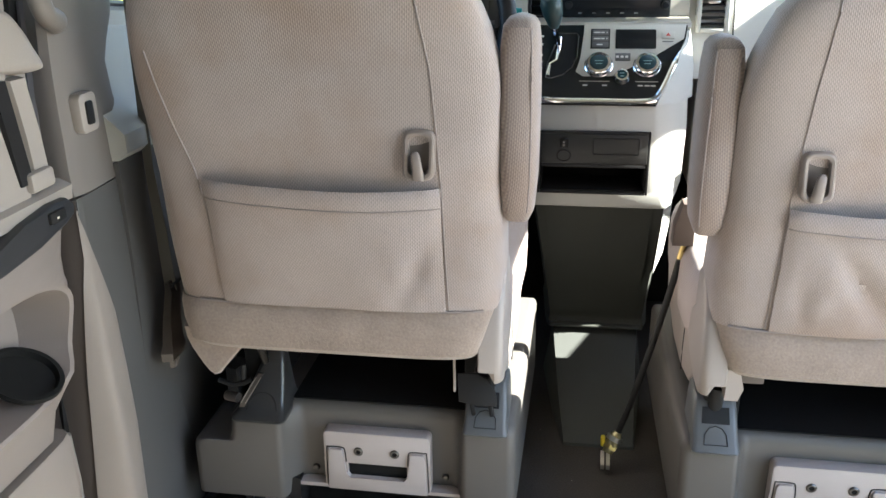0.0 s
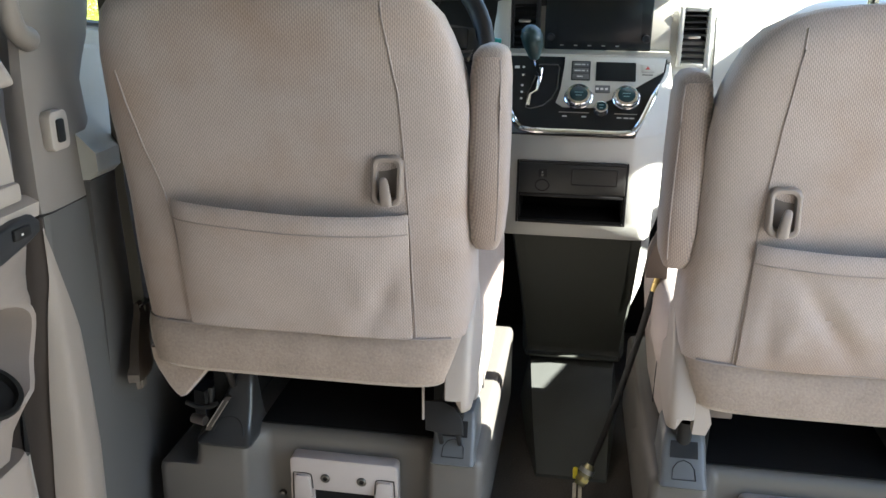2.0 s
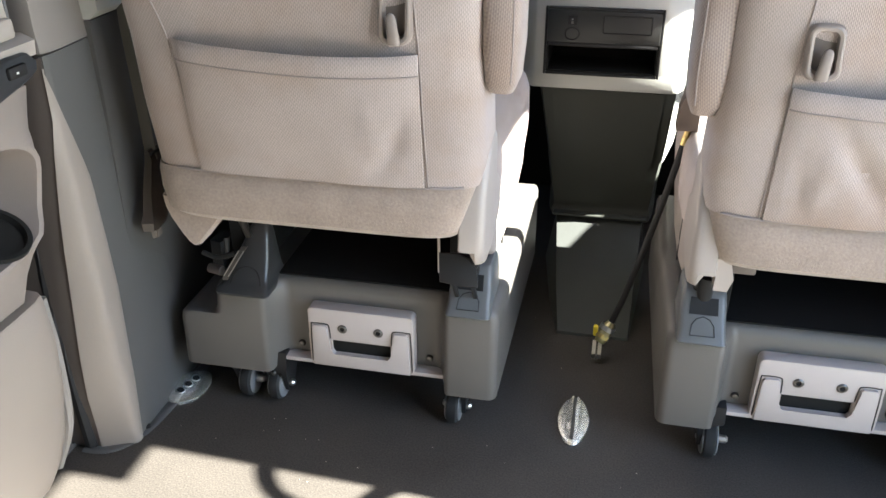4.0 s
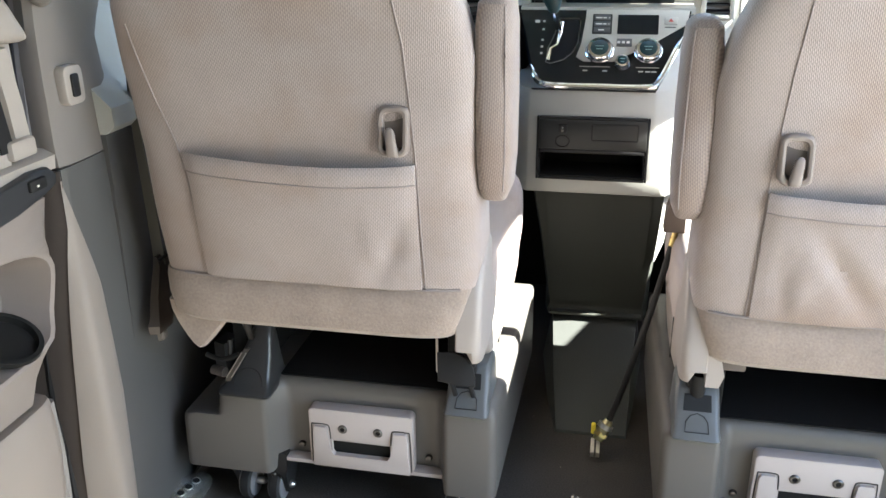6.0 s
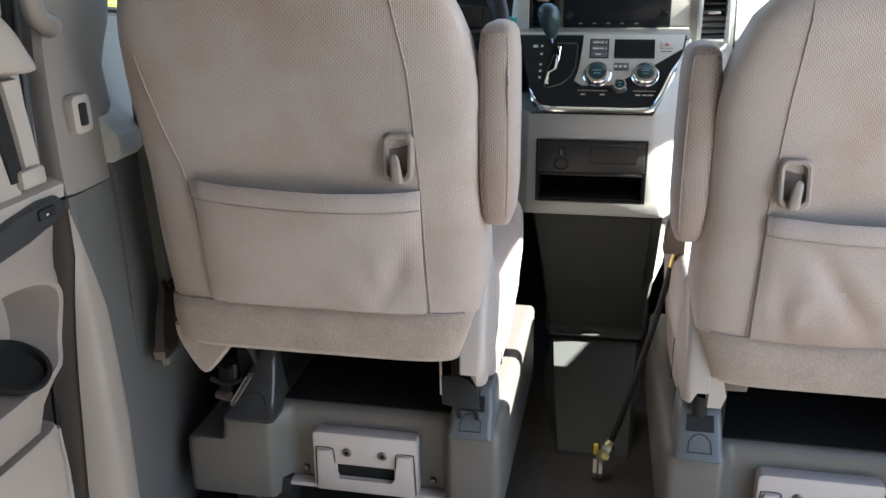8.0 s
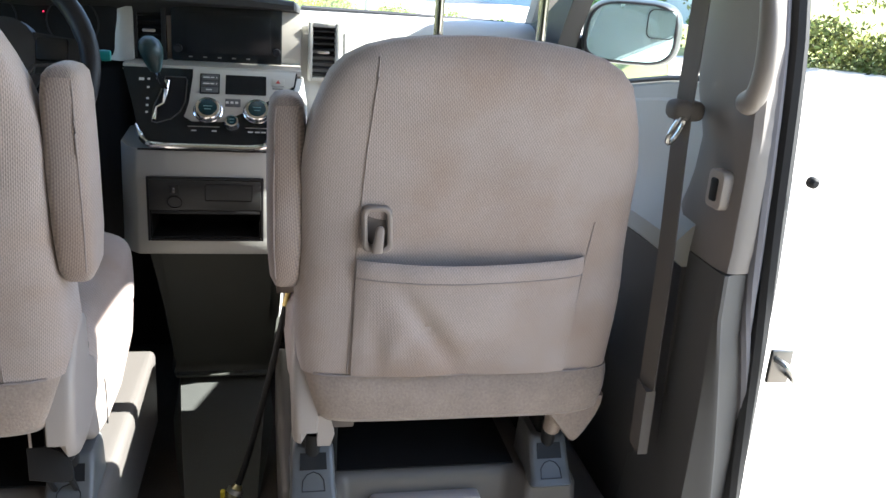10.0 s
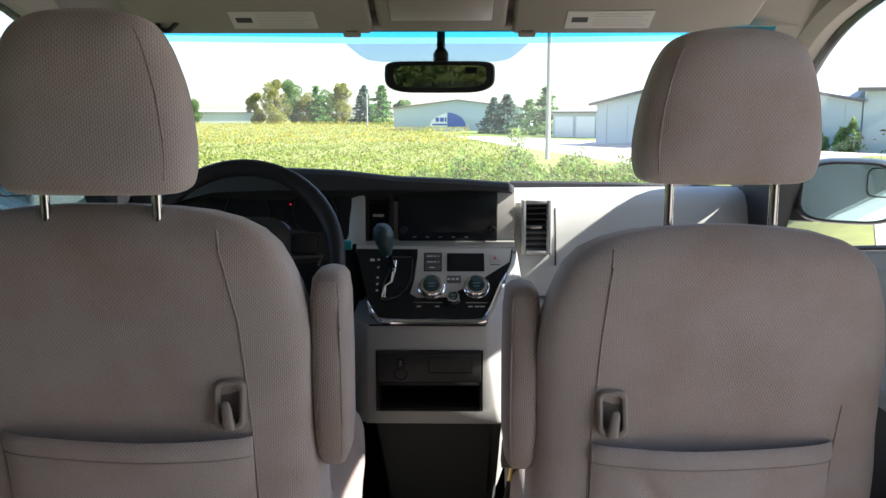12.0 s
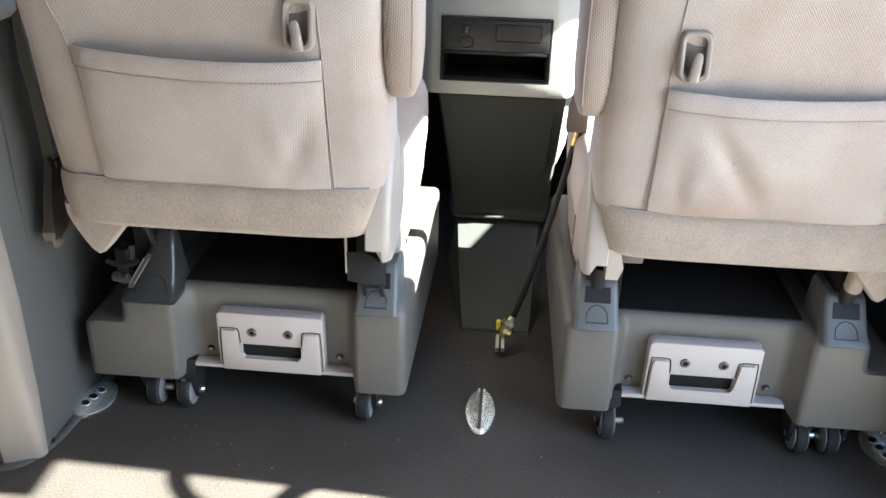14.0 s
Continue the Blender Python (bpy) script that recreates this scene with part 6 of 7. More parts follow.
part("webbing", loft([[(x0 + 0.70, y, z - 0.72), (x1 + 0.70, y - 0.006, z - 0.72), (x1 + 0.70, y - 0.004, z - 0.72), (x0 + 0.70, y + 0.002, z - 0.72)] for x0, x1, y, z in ((-0.700, -0.670, 0.085, 1.30), (-0.712, -0.684, 0.072, 1.12), (-0.7095, -0.690, 0.070, 0.95), (-0.712, -0.694, 0.069, 0.80), (-0.715, -0.697, 0.068, 0.688), (-0.712, -0.690, 0.068, 0.57), (-0.710, -0.686, 0.066, 0.478))]), material("dark_webbing", (0.11, 0.105, 0.092), 0.8, grain=0.15, scale=900), left_belt)
sleeve = [(-0.225, 0.046, 0.082, 0.004), (-0.240, 0.042, 0.080, 0.010), (-0.285, 0.022, 0.066, 0.012), (-0.318, 0.012, 0.060, 0.014), (-0.330, 0.002, 0.058, 0.019), (-0.345, 0.004, 0.054, 0.016), (-0.352, 0.024, 0.046, 0.008), (-0.368, 0.026, 0.042, 0.007)]
part("belt_sleeve", soft([[(0.002, a, z), (0.002 + t, a + 0.004, z), (0.002 + t, b - 0.004, z), (0.002, b, z)] for z, a, b, t in sleeve], 0.002, 1), material("sleeve_brown", (0.042, 0.033, 0.027), 0.32, grain=0.15, scale=300, bump=0.3, wear=0.2, wear_scale=30), left_belt, "creased brown leathery belt sleeve")
part("sleeve_hem", ribbon([(0.016, 0.040, -0.226), (0.016, 0.086, -0.226)], 0.004, 0.003, (0, 0, 1)), BLACK, left_belt)
part("sleeve_tip", rbox((0.003, 0.028, -0.366), (0.012, 0.042, -0.352), 0.002), WEB, left_belt, "pale webbing tip")

cable = thing("release_cable", (0.03, 1.40, 0.0), "black control cable with brass fittings hanging beside the seat", "cable")
run = bend([(0.112, 0.01, 0.462), (0.093, 0.012, 0.36), (0.069, 0.014, 0.25), (0.043, 0.018, 0.14), (0.021, 0.018, 0.066)], 8)
part("sheath", tube(run, 0.0062, 10), RUBBER, cable)
part("brass_ferrule", tube([(0.111, 0.01, 0.456), (0.114, 0.01, 0.472)], 0.0068, 12), BRASS, cable, "brass ferrule")
part("crimp_collar", tube([(0.1125, 0.01, 0.468), (0.116, 0.01, 0.486)], 0.0052, 10), BRASS, cable)
part("top_block", soft([[(x, y, z) for x, y in q] for z, q in ((0.484, [(0.094, 0.0), (0.130, 0.0), (0.130, 0.035), (0.094, 0.035)]), (0.520, [(0.096, 0.0), (0.130, 0.0), (0.130, 0.035), (0.096, 0.035)]), (0.562, [(0.108, 0.0), (0.126, 0.0), (0.126, 0.035), (0.108, 0.035)]))], 0.004, 2), material("brown_block", (0.075, 0.055, 0.045), 0.55, grain=0.05), cable, "brown plastic end block")
fit_ = part("end_fitting", tube([(0.024, 0.018, 0.074), (0.018, 0.014, 0.062), (0.010, 0.008, 0.048), (0.003, 0.000, 0.036)], [0.008, 0.013, 0.0135, 0.010], 16), material("aged_brass", (0.30, 0.27, 0.16), 0.4, 0.9, wear=0.2, wear_scale=60), cable, "worn brass end fitting")
part("collar", tube([(0.019, 0.015, 0.066), (0.015, 0.012, 0.058)], 0.0155, 16), STEEL, fit_)
part("hex_nut", tube([(0.011, 0.009, 0.050), (0.007, 0.005, 0.043)], 0.0150, 6), BRASS, fit_, "dull brass nut")
part("yellow_cap", rbox((-0.010, 0.004, 0.046), (-0.001, 0.016, 0.068), 0.003), material("yellow_cap", (0.75, 0.62, 0.03), 0.5), fit_)
for k in (-0.0055, 0.0055):
    part("prong", soft([[(x + k, y, z) for x, z in ((-0.0035, zc - 0.005), (0.0035, zc - 0.005), (0.0035, zc + 0.005), (-0.0035, zc + 0.005))] for y, x0, zc in ((0.002, 0, 0.034), (-0.012, 0, 0.026), (-0.024, 0, 0.018))], 0.0015, 1), STEEL, fit_, "bright steel prong")



def floor_anchor(m, w, h, lift, track=True):
    """An oval bright cover, with a slotted cast track or a row of holes."""
    a_ = thing("floor_anchor", m, "oval bright metal anchor plate, " + ("with a cast track along it" if track else "tilted, with a row of dark holes"), "anchor plate", "floor anchors")
    oval = [(w * math.cos(a) * (1 - 0.10 * abs(math.sin(a))), h * math.sin(a)) for a in [2 * math.pi * i / 36 for i in range(36)]]
    part("plate", loft([[(x * k, y * k, z) for x, y in oval] for k, z in ((1.0, 0.0005), (1.0, lift * 0.5), (0.95, lift * 0.85), (0.80, lift), (0.3, lift))]), ANCHOR, a_, "worn bright oval plate")
    if not track:
        for y in (-0.42, -0.02, 0.38):
            part("hole", turned([(w * 0.20, 0), (w * 0.20, 0.0012), (0.0, 0.0012)], 14, Matrix.Translation((-w * 0.12, y * h, lift - 0.0004))), BLACK, a_, "dark round hole")
            part("hole_rim", tube([(-w * 0.12 + w * 0.23 * math.cos(a), y * h + w * 0.23 * math.sin(a), lift + 0.0006) for a in [2 * math.pi * i / 16 for i in range(16)]], 0.0011, 5, loop=True), STEEL, a_)
        return a_
    # two rows of rough cast teeth either side of a slot
    tooth = random.Random(8)
    part("track_slot", rbox((-w * 0.10, -h * 0.84, lift - 0.001), (w * 0.10, h * 0.90, lift + 0.0006), 0.0), BOLT, a_, "dark slot along the track")
    for i in range(6):
        for sx in (-1, 1):
            y0_, y1_ = h * (-0.80 + 0.285 * i), h * (-0.80 + 0.285 * (i + 1)) - 0.0014
            wide = w * (0.40 if 0 < i < 5 else 0.30) * tooth.uniform(0.85, 1.1)
            part("tooth", soft([[(sx * x, y, z) for x, z in ((w * 0.09, lift - 0.001), (w * 0.10, lift + 0.004 + t), (wide * 0.85, lift + 0.003 + t), (wide, lift - 0.001))] for y, t in ((y0_, tooth.uniform(-0.0008, 0.0012)), (y1_, tooth.uniform(-0.0008, 0.0012)))], 0.0008, 1), ANCHOR, a_, "rough cast tooth")
    return a_


floor_anchor(pose(0.0, 1.192, 0.0), 0.029, 0.066, 0.008)
floor_anchor(pose(-0.716, 1.140, 0.0, 0, 14, -16), 0.033, 0.052, 0.012, False)
floor_anchor(pose(0.716, 1.168, 0.0, 0, -14, 16), 0.033, 0.052, 0.012, False)

striker = thing("door_striker", (0.826, 0.94, 0.555), "bright steel striker on the door jamb", "striker")
part("striker_plate", rbox((-0.02, -0.008, -0.026), (0.014, 0.0, 0.026), 0.003), BOLT, striker)
part("striker_loop", tube(bend([(-0.012, -0.006, 0.012), (-0.010, -0.030, 0.012), (0.010, -0.030, -0.012), (0.012, -0.006, -0.012)], 5), 0.0045, 8), STEEL, striker)
bumper = thing("door_bumper", (0.824, 0.955, 0.820), "small black rubber bumper on the jamb", "bumper")
part("bumper_cap", turned([(0.008, 0), (0.008, 0.008), (0.004, 0.012)], 16, pose(0, 0, 0, 90)), RUBBER, bumper)


# crumbs and grit on the floor
rnd = random.Random(31)
grit_v, grit_f = [], []
for _ in range(36):
    x, y, r = rnd.uniform(-0.70, 0.70), rnd.uniform(0.95, 1.75), rnd.uniform(0.0005, 0.0013)
    if -0.62 < x < -0.14 or 0.14 < x < 0.62:
        y = rnd.uniform(0.95, 1.10)
    k = len(grit_v)
    a = rnd.uniform(0, 6.28)
    grit_v += [(x + r * 1.4 * math.cos(a + j * 2.09), y + r * math.sin(a + j * 2.09), 0.0004) for j in range(3)] + [(x, y, 0.0006 + r)]
    grit_f += [(k, k + 1, k + 3), (k + 1, k + 2, k + 3), (k + 2, k, k + 3)]
grit = bpy.data.meshes.new("floor_grit")
grit.from_pydata(grit_v, [], grit_f)
grit.materials.append(material("grit", (0.42, 0.38, 0.30), 0.9))
tagged(new("floor_grit", grit), "scattered pale crumbs and grit on the floor", "grit", kind="stuff")


# ---- outdoors ----
def level(x, y):
    """Height of the ground: a yard round the van, low fields beyond."""
    out = max((-2.3 - x) / 3.0, (y - 5.5 - min(26.0, 2.0 * max(0.0, x - 2.5))) / 5.0, 0.0)
    k = min(1.0, out)
    k = k * k * (3 - 2 * k)
    return -0.32 - 1.28 * k


def ground_sheet():
    xs = [-900, -400, -150, -60, -30, -15] + [-10 + 0.75 * i for i in range(60)] + [40, 60, 100, 200, 400, 900]
    ys = [-900, -300, -100, -40, -20, -10, -5, 0] + [3 + 0.75 * i for i in range(30)] + [30, 40, 60, 100, 200, 400, 900]
    bm = bmesh.new()
    g = [[bm.verts.new((x, y, level(x, y))) for x in xs] for y in ys]
    for a, b in zip(g, g[1:]):
        for i in range(len(xs) - 1):
            bm.faces.new((a[i], a[i + 1], b[i + 1], b[i]))
    return bm


GRASS = material("field_green", (0.19, 0.205, 0.05), 0.95, grain=0.35, scale=3.0, wear=0.25, wear_scale=0.15)
structure("ground", ground_sheet(), GRASS, "wide green field around the yard", "ground")
PAVE = material("pale_concrete", (0.47, 0.43, 0.37), 0.85, grain=0.1, scale=60, bump=0.3, wear=0.12, wear_scale=1.2)


def flat_shape(points, lift, thick=0.02):
    """A slab with the given corners, lying on the ground."""
    bm = bmesh.new()
    top = [bm.verts.new((x, y, level(x, y) + lift)) for x, y in points]
    low = [bm.verts.new((x, y, level(x, y) + lift - thick)) for x, y in points]
    bm.faces.new(top)
    bm.faces.new(low[::-1])
    for i in range(len(points)):
        j = (i + 1) % len(points)
        bm.faces.new((top[i], low[i], low[j], top[j]))
    return bm


structure("pavement", flat_shape([(-2.2, -30), (30, -30), (30, 0.5), (11.6, 14.8), (9.6, 16.2), (8.2, 16.4), (3.0, 5.6), (-2.2, 5.4)], 0.012), PAVE, "sunlit pale concrete yard", "pavement")


def polar(az, d):
    return (d * math.sin(radians(az)), d * math.cos(radians(az)))


structure("road", flat_shape([polar(*p) for p in ((-1.0, 112), (5, 100), (10.4, 86), (16, 72), (21, 62), (30, 56), (34, 40), (24, 36), (16, 42), (12, 47), (6.3, 63), (0.5, 98))], 0.02), material("pale_road", (0.42, 0.39, 0.36), 0.9, grain=0.08, scale=4, wear=0.1, wear_scale=0.3), "pale gravel road past the sheds", "road")
structure("lawn", flat_shape([polar(*p) for p in ((-1.0, 113), (5, 101), (10.4, 87), (16, 73), (21, 63), (30, 57), (34, 75), (20, 120), (5, 150), (-3, 150))], 0.03), material("lawn_green", (0.14, 0.20, 0.035), 0.95, grain=0.3, scale=6, wear=0.2, wear_scale=0.2), "mown lawn before the sheds", "lawn")


# foliage: crowns of many small leaves
def leaf_material(name, colour, spread=0.25):
    m = bpy.data.materials.new(name)
    m.use_nodes = True
    n, l = m.node_tree.nodes, m.node_tree.links
    p = n["Principled BSDF"]
    p.inputs["Roughness"].default_value = 0.6
    geo, hue, rng, rng2 = n.new("ShaderNodeNewGeometry"), n.new("ShaderNodeHueSaturation"), n.new("ShaderNodeMapRange"), n.new("ShaderNodeMapRange")
    hue.inputs["Color"].default_value = (*colour, 1)
    rng.inputs["To Min"].default_value, rng.inputs["To Max"].default_value = 1 - 2 * spread, 1 + 2 * spread
    rng2.inputs["To Min"].default_value, rng2.inputs["To Max"].default_value = 0.5 - 0.07 * spread, 0.5 + 0.10 * spread
    l.new(geo.outputs["Random Per Island"], rng.inputs["Value"])
    l.new(geo.outputs["Random Per Island"], rng2.inputs["Value"])
    l.new(rng.outputs[0], hue.inputs["Value"])
    l.new(rng2.outputs[0], hue.inputs["Hue"])
    l.new(hue.outputs[0], p.inputs["Base Color"])
    glow, mix = n.new("ShaderNodeBsdfTranslucent"), n.new("ShaderNodeMixShader")
    mix.inputs[0].default_value = 0.55
    l.new(hue.outputs[0], glow.inputs["Color"])
    l.new(p.outputs[0], mix.inputs[1])
    l.new(glow.outputs[0], mix.inputs[2])
    l.new(mix.outputs[0], n["Material Output"].inputs["Surface"])
    return m


def leaves(points, size, seed):
    """Small bent leaves at the given points."""
    rnd = random.Random(seed)
    verts, faces = [], []
    for p in points:
        s = size * rnd.uniform(0.6, 1.3)
        a = Vector((rnd.gauss(0, 1), rnd.gauss(0, 1), rnd.gauss(0, 0.7))).normalized()
        b = a.orthogonal().normalized()
        c = a.cross(b)
        turn = rnd.uniform(0, 6.28)
        b, c = math.cos(turn) * b + math.sin(turn) * c, math.cos(turn) * c - math.sin(turn) * b
        k = len(verts)
        p = Vector(p)
        verts += [p - b * s, p + c * s * 0.45 + a * s * 0.15, p + b * s, p - c * s * 0.45 + a * s * 0.15]
        faces += [(k, k + 1, k + 2), (k, k + 2, k + 3)]
    me = bpy.data.meshes.new("leaves")
    me.from_pydata([tuple(v) for v in verts], [], faces)
    return me


def stuff(name, me, mat, parent=None):
    me.materials.append(mat)
    ob = new(name, me)
    if parent:
        ob.parent = parent
    return ob


BARK = material("bark", (0.10, 0.075, 0.055), 0.95, grain=0.3, scale=30, bump=0.6)
LEAF = leaf_material("broad_leaf", (0.18, 0.27, 0.09))
LEAF_GOLD = leaf_material("golden_leaf", (0.31, 0.31, 0.08))
NEEDLE = leaf_material("needle_blue", (0.13, 0.21, 0.16))
NEEDLE_GREEN = leaf_material("needle_green", (0.15, 0.27, 0.08))


def broad_tree(x, y, h, w, seed, mat, count=1500, leaf=0.28, base=0.2):
    rnd = random.Random(seed)
    t = thing("tree", (x, y, level(x, y)), "leafy tree with an uneven green crown", "tree", "trees")
    top = Vector((rnd.uniform(-0.05, 0.05) * h, 0, 0.8 * h))
    part("trunk", tube([(0, 0, -0.1), top * 0.4, top], [0.022 * h, 0.016 * h, 0.005 * h], 7), BARK, t)
    centres = []
    for i in range(26):
        a, u = rnd.uniform(0, 6.28), rnd.uniform(base, 0.95)
        r = w * 0.75 * math.sin(math.pi * min(0.97, 0.18 + 0.75 * u)) * rnd.uniform(0.3, 1.0)
        c = Vector((r * math.cos(a), r * math.sin(a), u * h))
        centres.append((c, rnd.uniform(0.22, 0.42) * w))
        if i < 7:
            part("limb", tube([top * rnd.uniform(0.25, 0.6), c * 0.6 + top * 0.2, c], [0.012 * h, 0.008 * h, 0.003 * h], 5), BARK, t)
    pts = []
    while len(pts) < count:
        c, r = rnd.choice(centres)
        d = Vector((rnd.gauss(0, 1), rnd.gauss(0, 1), rnd.gauss(0, 1))).normalized()
        pts.append(c + d * r * rnd.uniform(0.5, 1.0) ** 0.5 * Vector((1, 1, 0.8)).length / 1.6)
    stuff("crown", leaves(pts, leaf, seed), mat, t)
    return t


def conifer(x, y, h, w, seed, mat, count=1500, ragged=0.0):
    rnd = random.Random(seed)
    t = thing("conifer", (x, y, level(x, y)), "dark conifer with layered branches", "tree", "conifers")
    part("trunk", tube([(0, 0, -0.1), (0, 0, 0.5 * h), (0, 0, 0.97 * h)], [0.025 * h, 0.014 * h, 0.003 * h], 7), BARK, t)
    pts = []
    tiers = 13
    for i in range(tiers):
        u = (i + 0.3) / tiers
        reach = 1.3 * w * (1 - u) + 0.03 * w
        for j in range(9):
            a = rnd.uniform(0, 6.28)
            r = reach * rnd.uniform(0.6 - ragged, 1.15)
            for _ in range(max(1, int(count / tiers / 9))):
                k = rnd.uniform(0.05, 1) ** 0.6
                pts.append(Vector((r * k * math.cos(a) + rnd.gauss(0, 0.05 * w), r * k * math.sin(a) + rnd.gauss(0, 0.05 * w), u * h * 0.96 + 0.05 * h - 0.10 * r * k + rnd.gauss(0, 0.012 * h))))
    stuff("crown", leaves(pts, 0.045 * h, seed), mat, t)
    return t


for i, (az, d, h, w, gold) in enumerate(((-13.4, 255, 6.5, 3.6, 1), (-12.2, 250, 9.8, 5.0, 1), (-11.0, 262, 10.6, 5.0, 0), (-10.0, 258, 6.0, 4.0, 1), (-8.6, 260, 7.0, 4.5, 0), (-7.7, 252, 9.2, 3.8, 1), (-3.6, 255, 5.0, 3.5, 0), (-17.5, 262, 4.0, 3.5, 0), (-20, 260, 5.5, 5, 0), (-26, 255, 7.5, 6, 0), (-29.0, 250, 10.0, 6.5, 1), (-31.5, 255, 8.0, 6, 1), (-35, 260, 9, 7, 0), (-38.5, 255, 11, 7, 0), (-41, 250, 13, 8, 0), (-43.5, 255, 12, 8, 0), (-46, 250, 12, 8, 0))):
    broad_tree(*polar(az, d), h + 2.5, w, 100 + i, LEAF_GOLD if gold else LEAF, 8000, 0.26, 0.02)
for i, (az, d, h, w, mat, ragged) in enumerate(((-9.4, 250, 11.0, 4.2, NEEDLE_GREEN, 0.4), (-6.2, 240, 10.8, 4.0, NEEDLE, 0), (-5.0, 236, 10.8, 5.6, NEEDLE_GREEN, 0.3), (2.6, 122, 5.2, 2.3, NEEDLE, 0), (3.5, 120, 5.6, 2.6, NEEDLE, 0), (5.0, 116, 4.8, 3.0, NEEDLE_GREEN, 0.3), (6.1, 112, 6.3, 3.2, NEEDLE_GREEN, 0.4))):
    conifer(*polar(az, d), h, w, 300 + i, mat, 2600, ragged)
# arborvitae and round bushes along the shed
for i, (az, d, h, w) in enumerate(((9.9, 76, 2.9, 0.7), (10.6, 75, 1.8, 1.1), (11.4, 74, 1.6, 1.2), (12.2, 73, 1.7, 1.2), (20.4, 60, 1.6, 1.0), (21.2, 60, 1.9, 1.2), (22.2, 60, 1.5, 1.1), (23.2, 60, 1.8, 1.1), (24.6, 59, 2.0, 0.7), (25.2, 59, 2.6, 0.7), (27.6, 58, 1.3, 0.6))):
    rnd = random.Random(500 + i)
    b = thing("shrub", (*polar(az, d), level(*polar(az, d))), "trimmed dark green shrub beside the shed", "shrub", "shrubs")
    part("stem", tube([(0, 0, -0.05), (0, 0, 0.4 * h)], 0.05, 6), BARK, b)
    pts = []
    while len(pts) < 450:
        v = Vector((rnd.gauss(0, 1), rnd.gauss(0, 1), rnd.gauss(0, 1))).normalized() * rnd.uniform(0.6, 1.0)
        k = 1.0 - (0.65 * max(0, v.z) if h > 1.5 * w else 0)
        pts.append((v.x * w * 0.8 * k, v.y * w * 0.8 * k, h * (0.5 + 0.5 * v.z)))
    stuff("crown", leaves(pts, 0.16, 500 + i), NEEDLE_GREEN if i % 3 else LEAF, b)


# sheds
WALL_PALE = material("shed_wall", (0.50, 0.58, 0.58), 0.6, grain=0.03, scale=3, wear=0.05, wear_scale=0.2)
ROOF = material("shed_roof", (0.42, 0.42, 0.40), 0.5, grain=0.05, scale=4, wear=0.08)
EAVE = material("shed_eave", (0.16, 0.15, 0.14), 0.6)


def shed(a, b, depth, eave, ridge, label, ribs=0, doors=(), gable_on_front=True):
    """A metal shed whose front runs from a to b on the ground."""
    a, b = Vector((*a, 0)), Vector((*b, 0))
    along = b - a
    w = along.length
    t = thing("shed", Matrix.Translation((a.x, a.y, -1.6)) @ Matrix.Rotation(math.atan2(along.y, along.x), 4, "Z"), label, "shed", "sheds")
    if gable_on_front:
        front = [(0, -0.2), (w, -0.2), (w, eave), (w / 2, ridge), (0, eave)]
        part("wall", prism(front, 0, depth), WALL_PALE, t)
        for x0, x1, z0, z1 in ((-0.4, w / 2, eave - 0.12, ridge), (w / 2, w + 0.4, ridge, eave - 0.12)):
            part("roof", loft([[(x0, y, z0 + 0.03), (x1, y, z1 + 0.03), (x1, y, z1 + 0.22), (x0, y, z0 + 0.22)] for y in (-0.5, depth + 0.5)]), ROOF, t)
            part("eave_trim", tube([(x0, -0.52, z0 + 0.1), (x1, -0.52, z1 + 0.1)], 0.11, 6), EAVE, t)
    else:
        part("wall", rbox((0, 0, -0.2), (w, depth, eave), 0), WALL_PALE, t)
        part("roof", loft([[(x, -0.5, eave - 0.05), (x, depth / 2, ridge), (x, depth + 0.5, eave - 0.05), (x, depth + 0.5, eave + 0.15), (x, depth / 2, ridge + 0.2), (x, -0.5, eave + 0.15)] for x in (-0.4, w + 0.4)]), ROOF, t)
        part("eave_trim", rbox((-0.4, -0.56, eave - 0.1), (w + 0.4, -0.48, eave + 0.15), 0), EAVE, t)
    for i in range(ribs):
        x = w * (i + 0.5) / ribs
        part("rib", rbox((x - 0.05, -0.05, 0), (x + 0.05, 0.0, eave - 0.15), 0), WALL_PALE, t)
    for x0, x1, z0, z1 in doors:
        dr = part("shed_door", rbox((x0, -0.09, z0), (x1, -0.01, z1), 0.01), WHITE_PAINT, t, "white roller door")
        part("door_frame", joined(rbox((x0 - 0.12, -0.11, z0), (x0, 0, z1 + 0.12), 0), rbox((x1, -0.11, z0), (x1 + 0.12, 0, z1 + 0.12), 0), rbox((x0, -0.11, z1), (x1, 0, z1 + 0.12), 0)), WALL_PALE, dr)
    return t


shed(polar(-4.2, 146), polar(4.6, 143), 40, 3.8, 5.1, "long pale shed with a low gable", 14)
shed(polar(6.6, 104), polar(10.6, 98), 20, 2.98, 3.5, "low white shed with wide doors", 4, ((0.4, 3.3, 0, 2.5), (3.8, 6.6, 0, 2.5)), False)
shed(polar(9.5, 74), polar(25.6, 61), 30, 3.6, 5.6, "large pale metal shed with a dark eave", 10)
shed(polar(25.7, 60.8), polar(33, 61), 20, 4.3, 4.8, "white ribbed side of a metal shed", 16, ((3.0, 5.5, 0.6, 2.6),), False)
shed(polar(-19, 270), polar(-13.2, 268), 30, 3.4, 4.0, "far low shed with a grey roof", 0, (), False)
# awning over the entrance
aw = thing("entrance_awning", (*polar(-0.55, 138), -0.95), "rounded blue and white awning at the shed entrance", "awning")
AWN = material("awning_blue", (0.012, 0.075, 0.36), 0.5, wear=0.1, wear_scale=1)


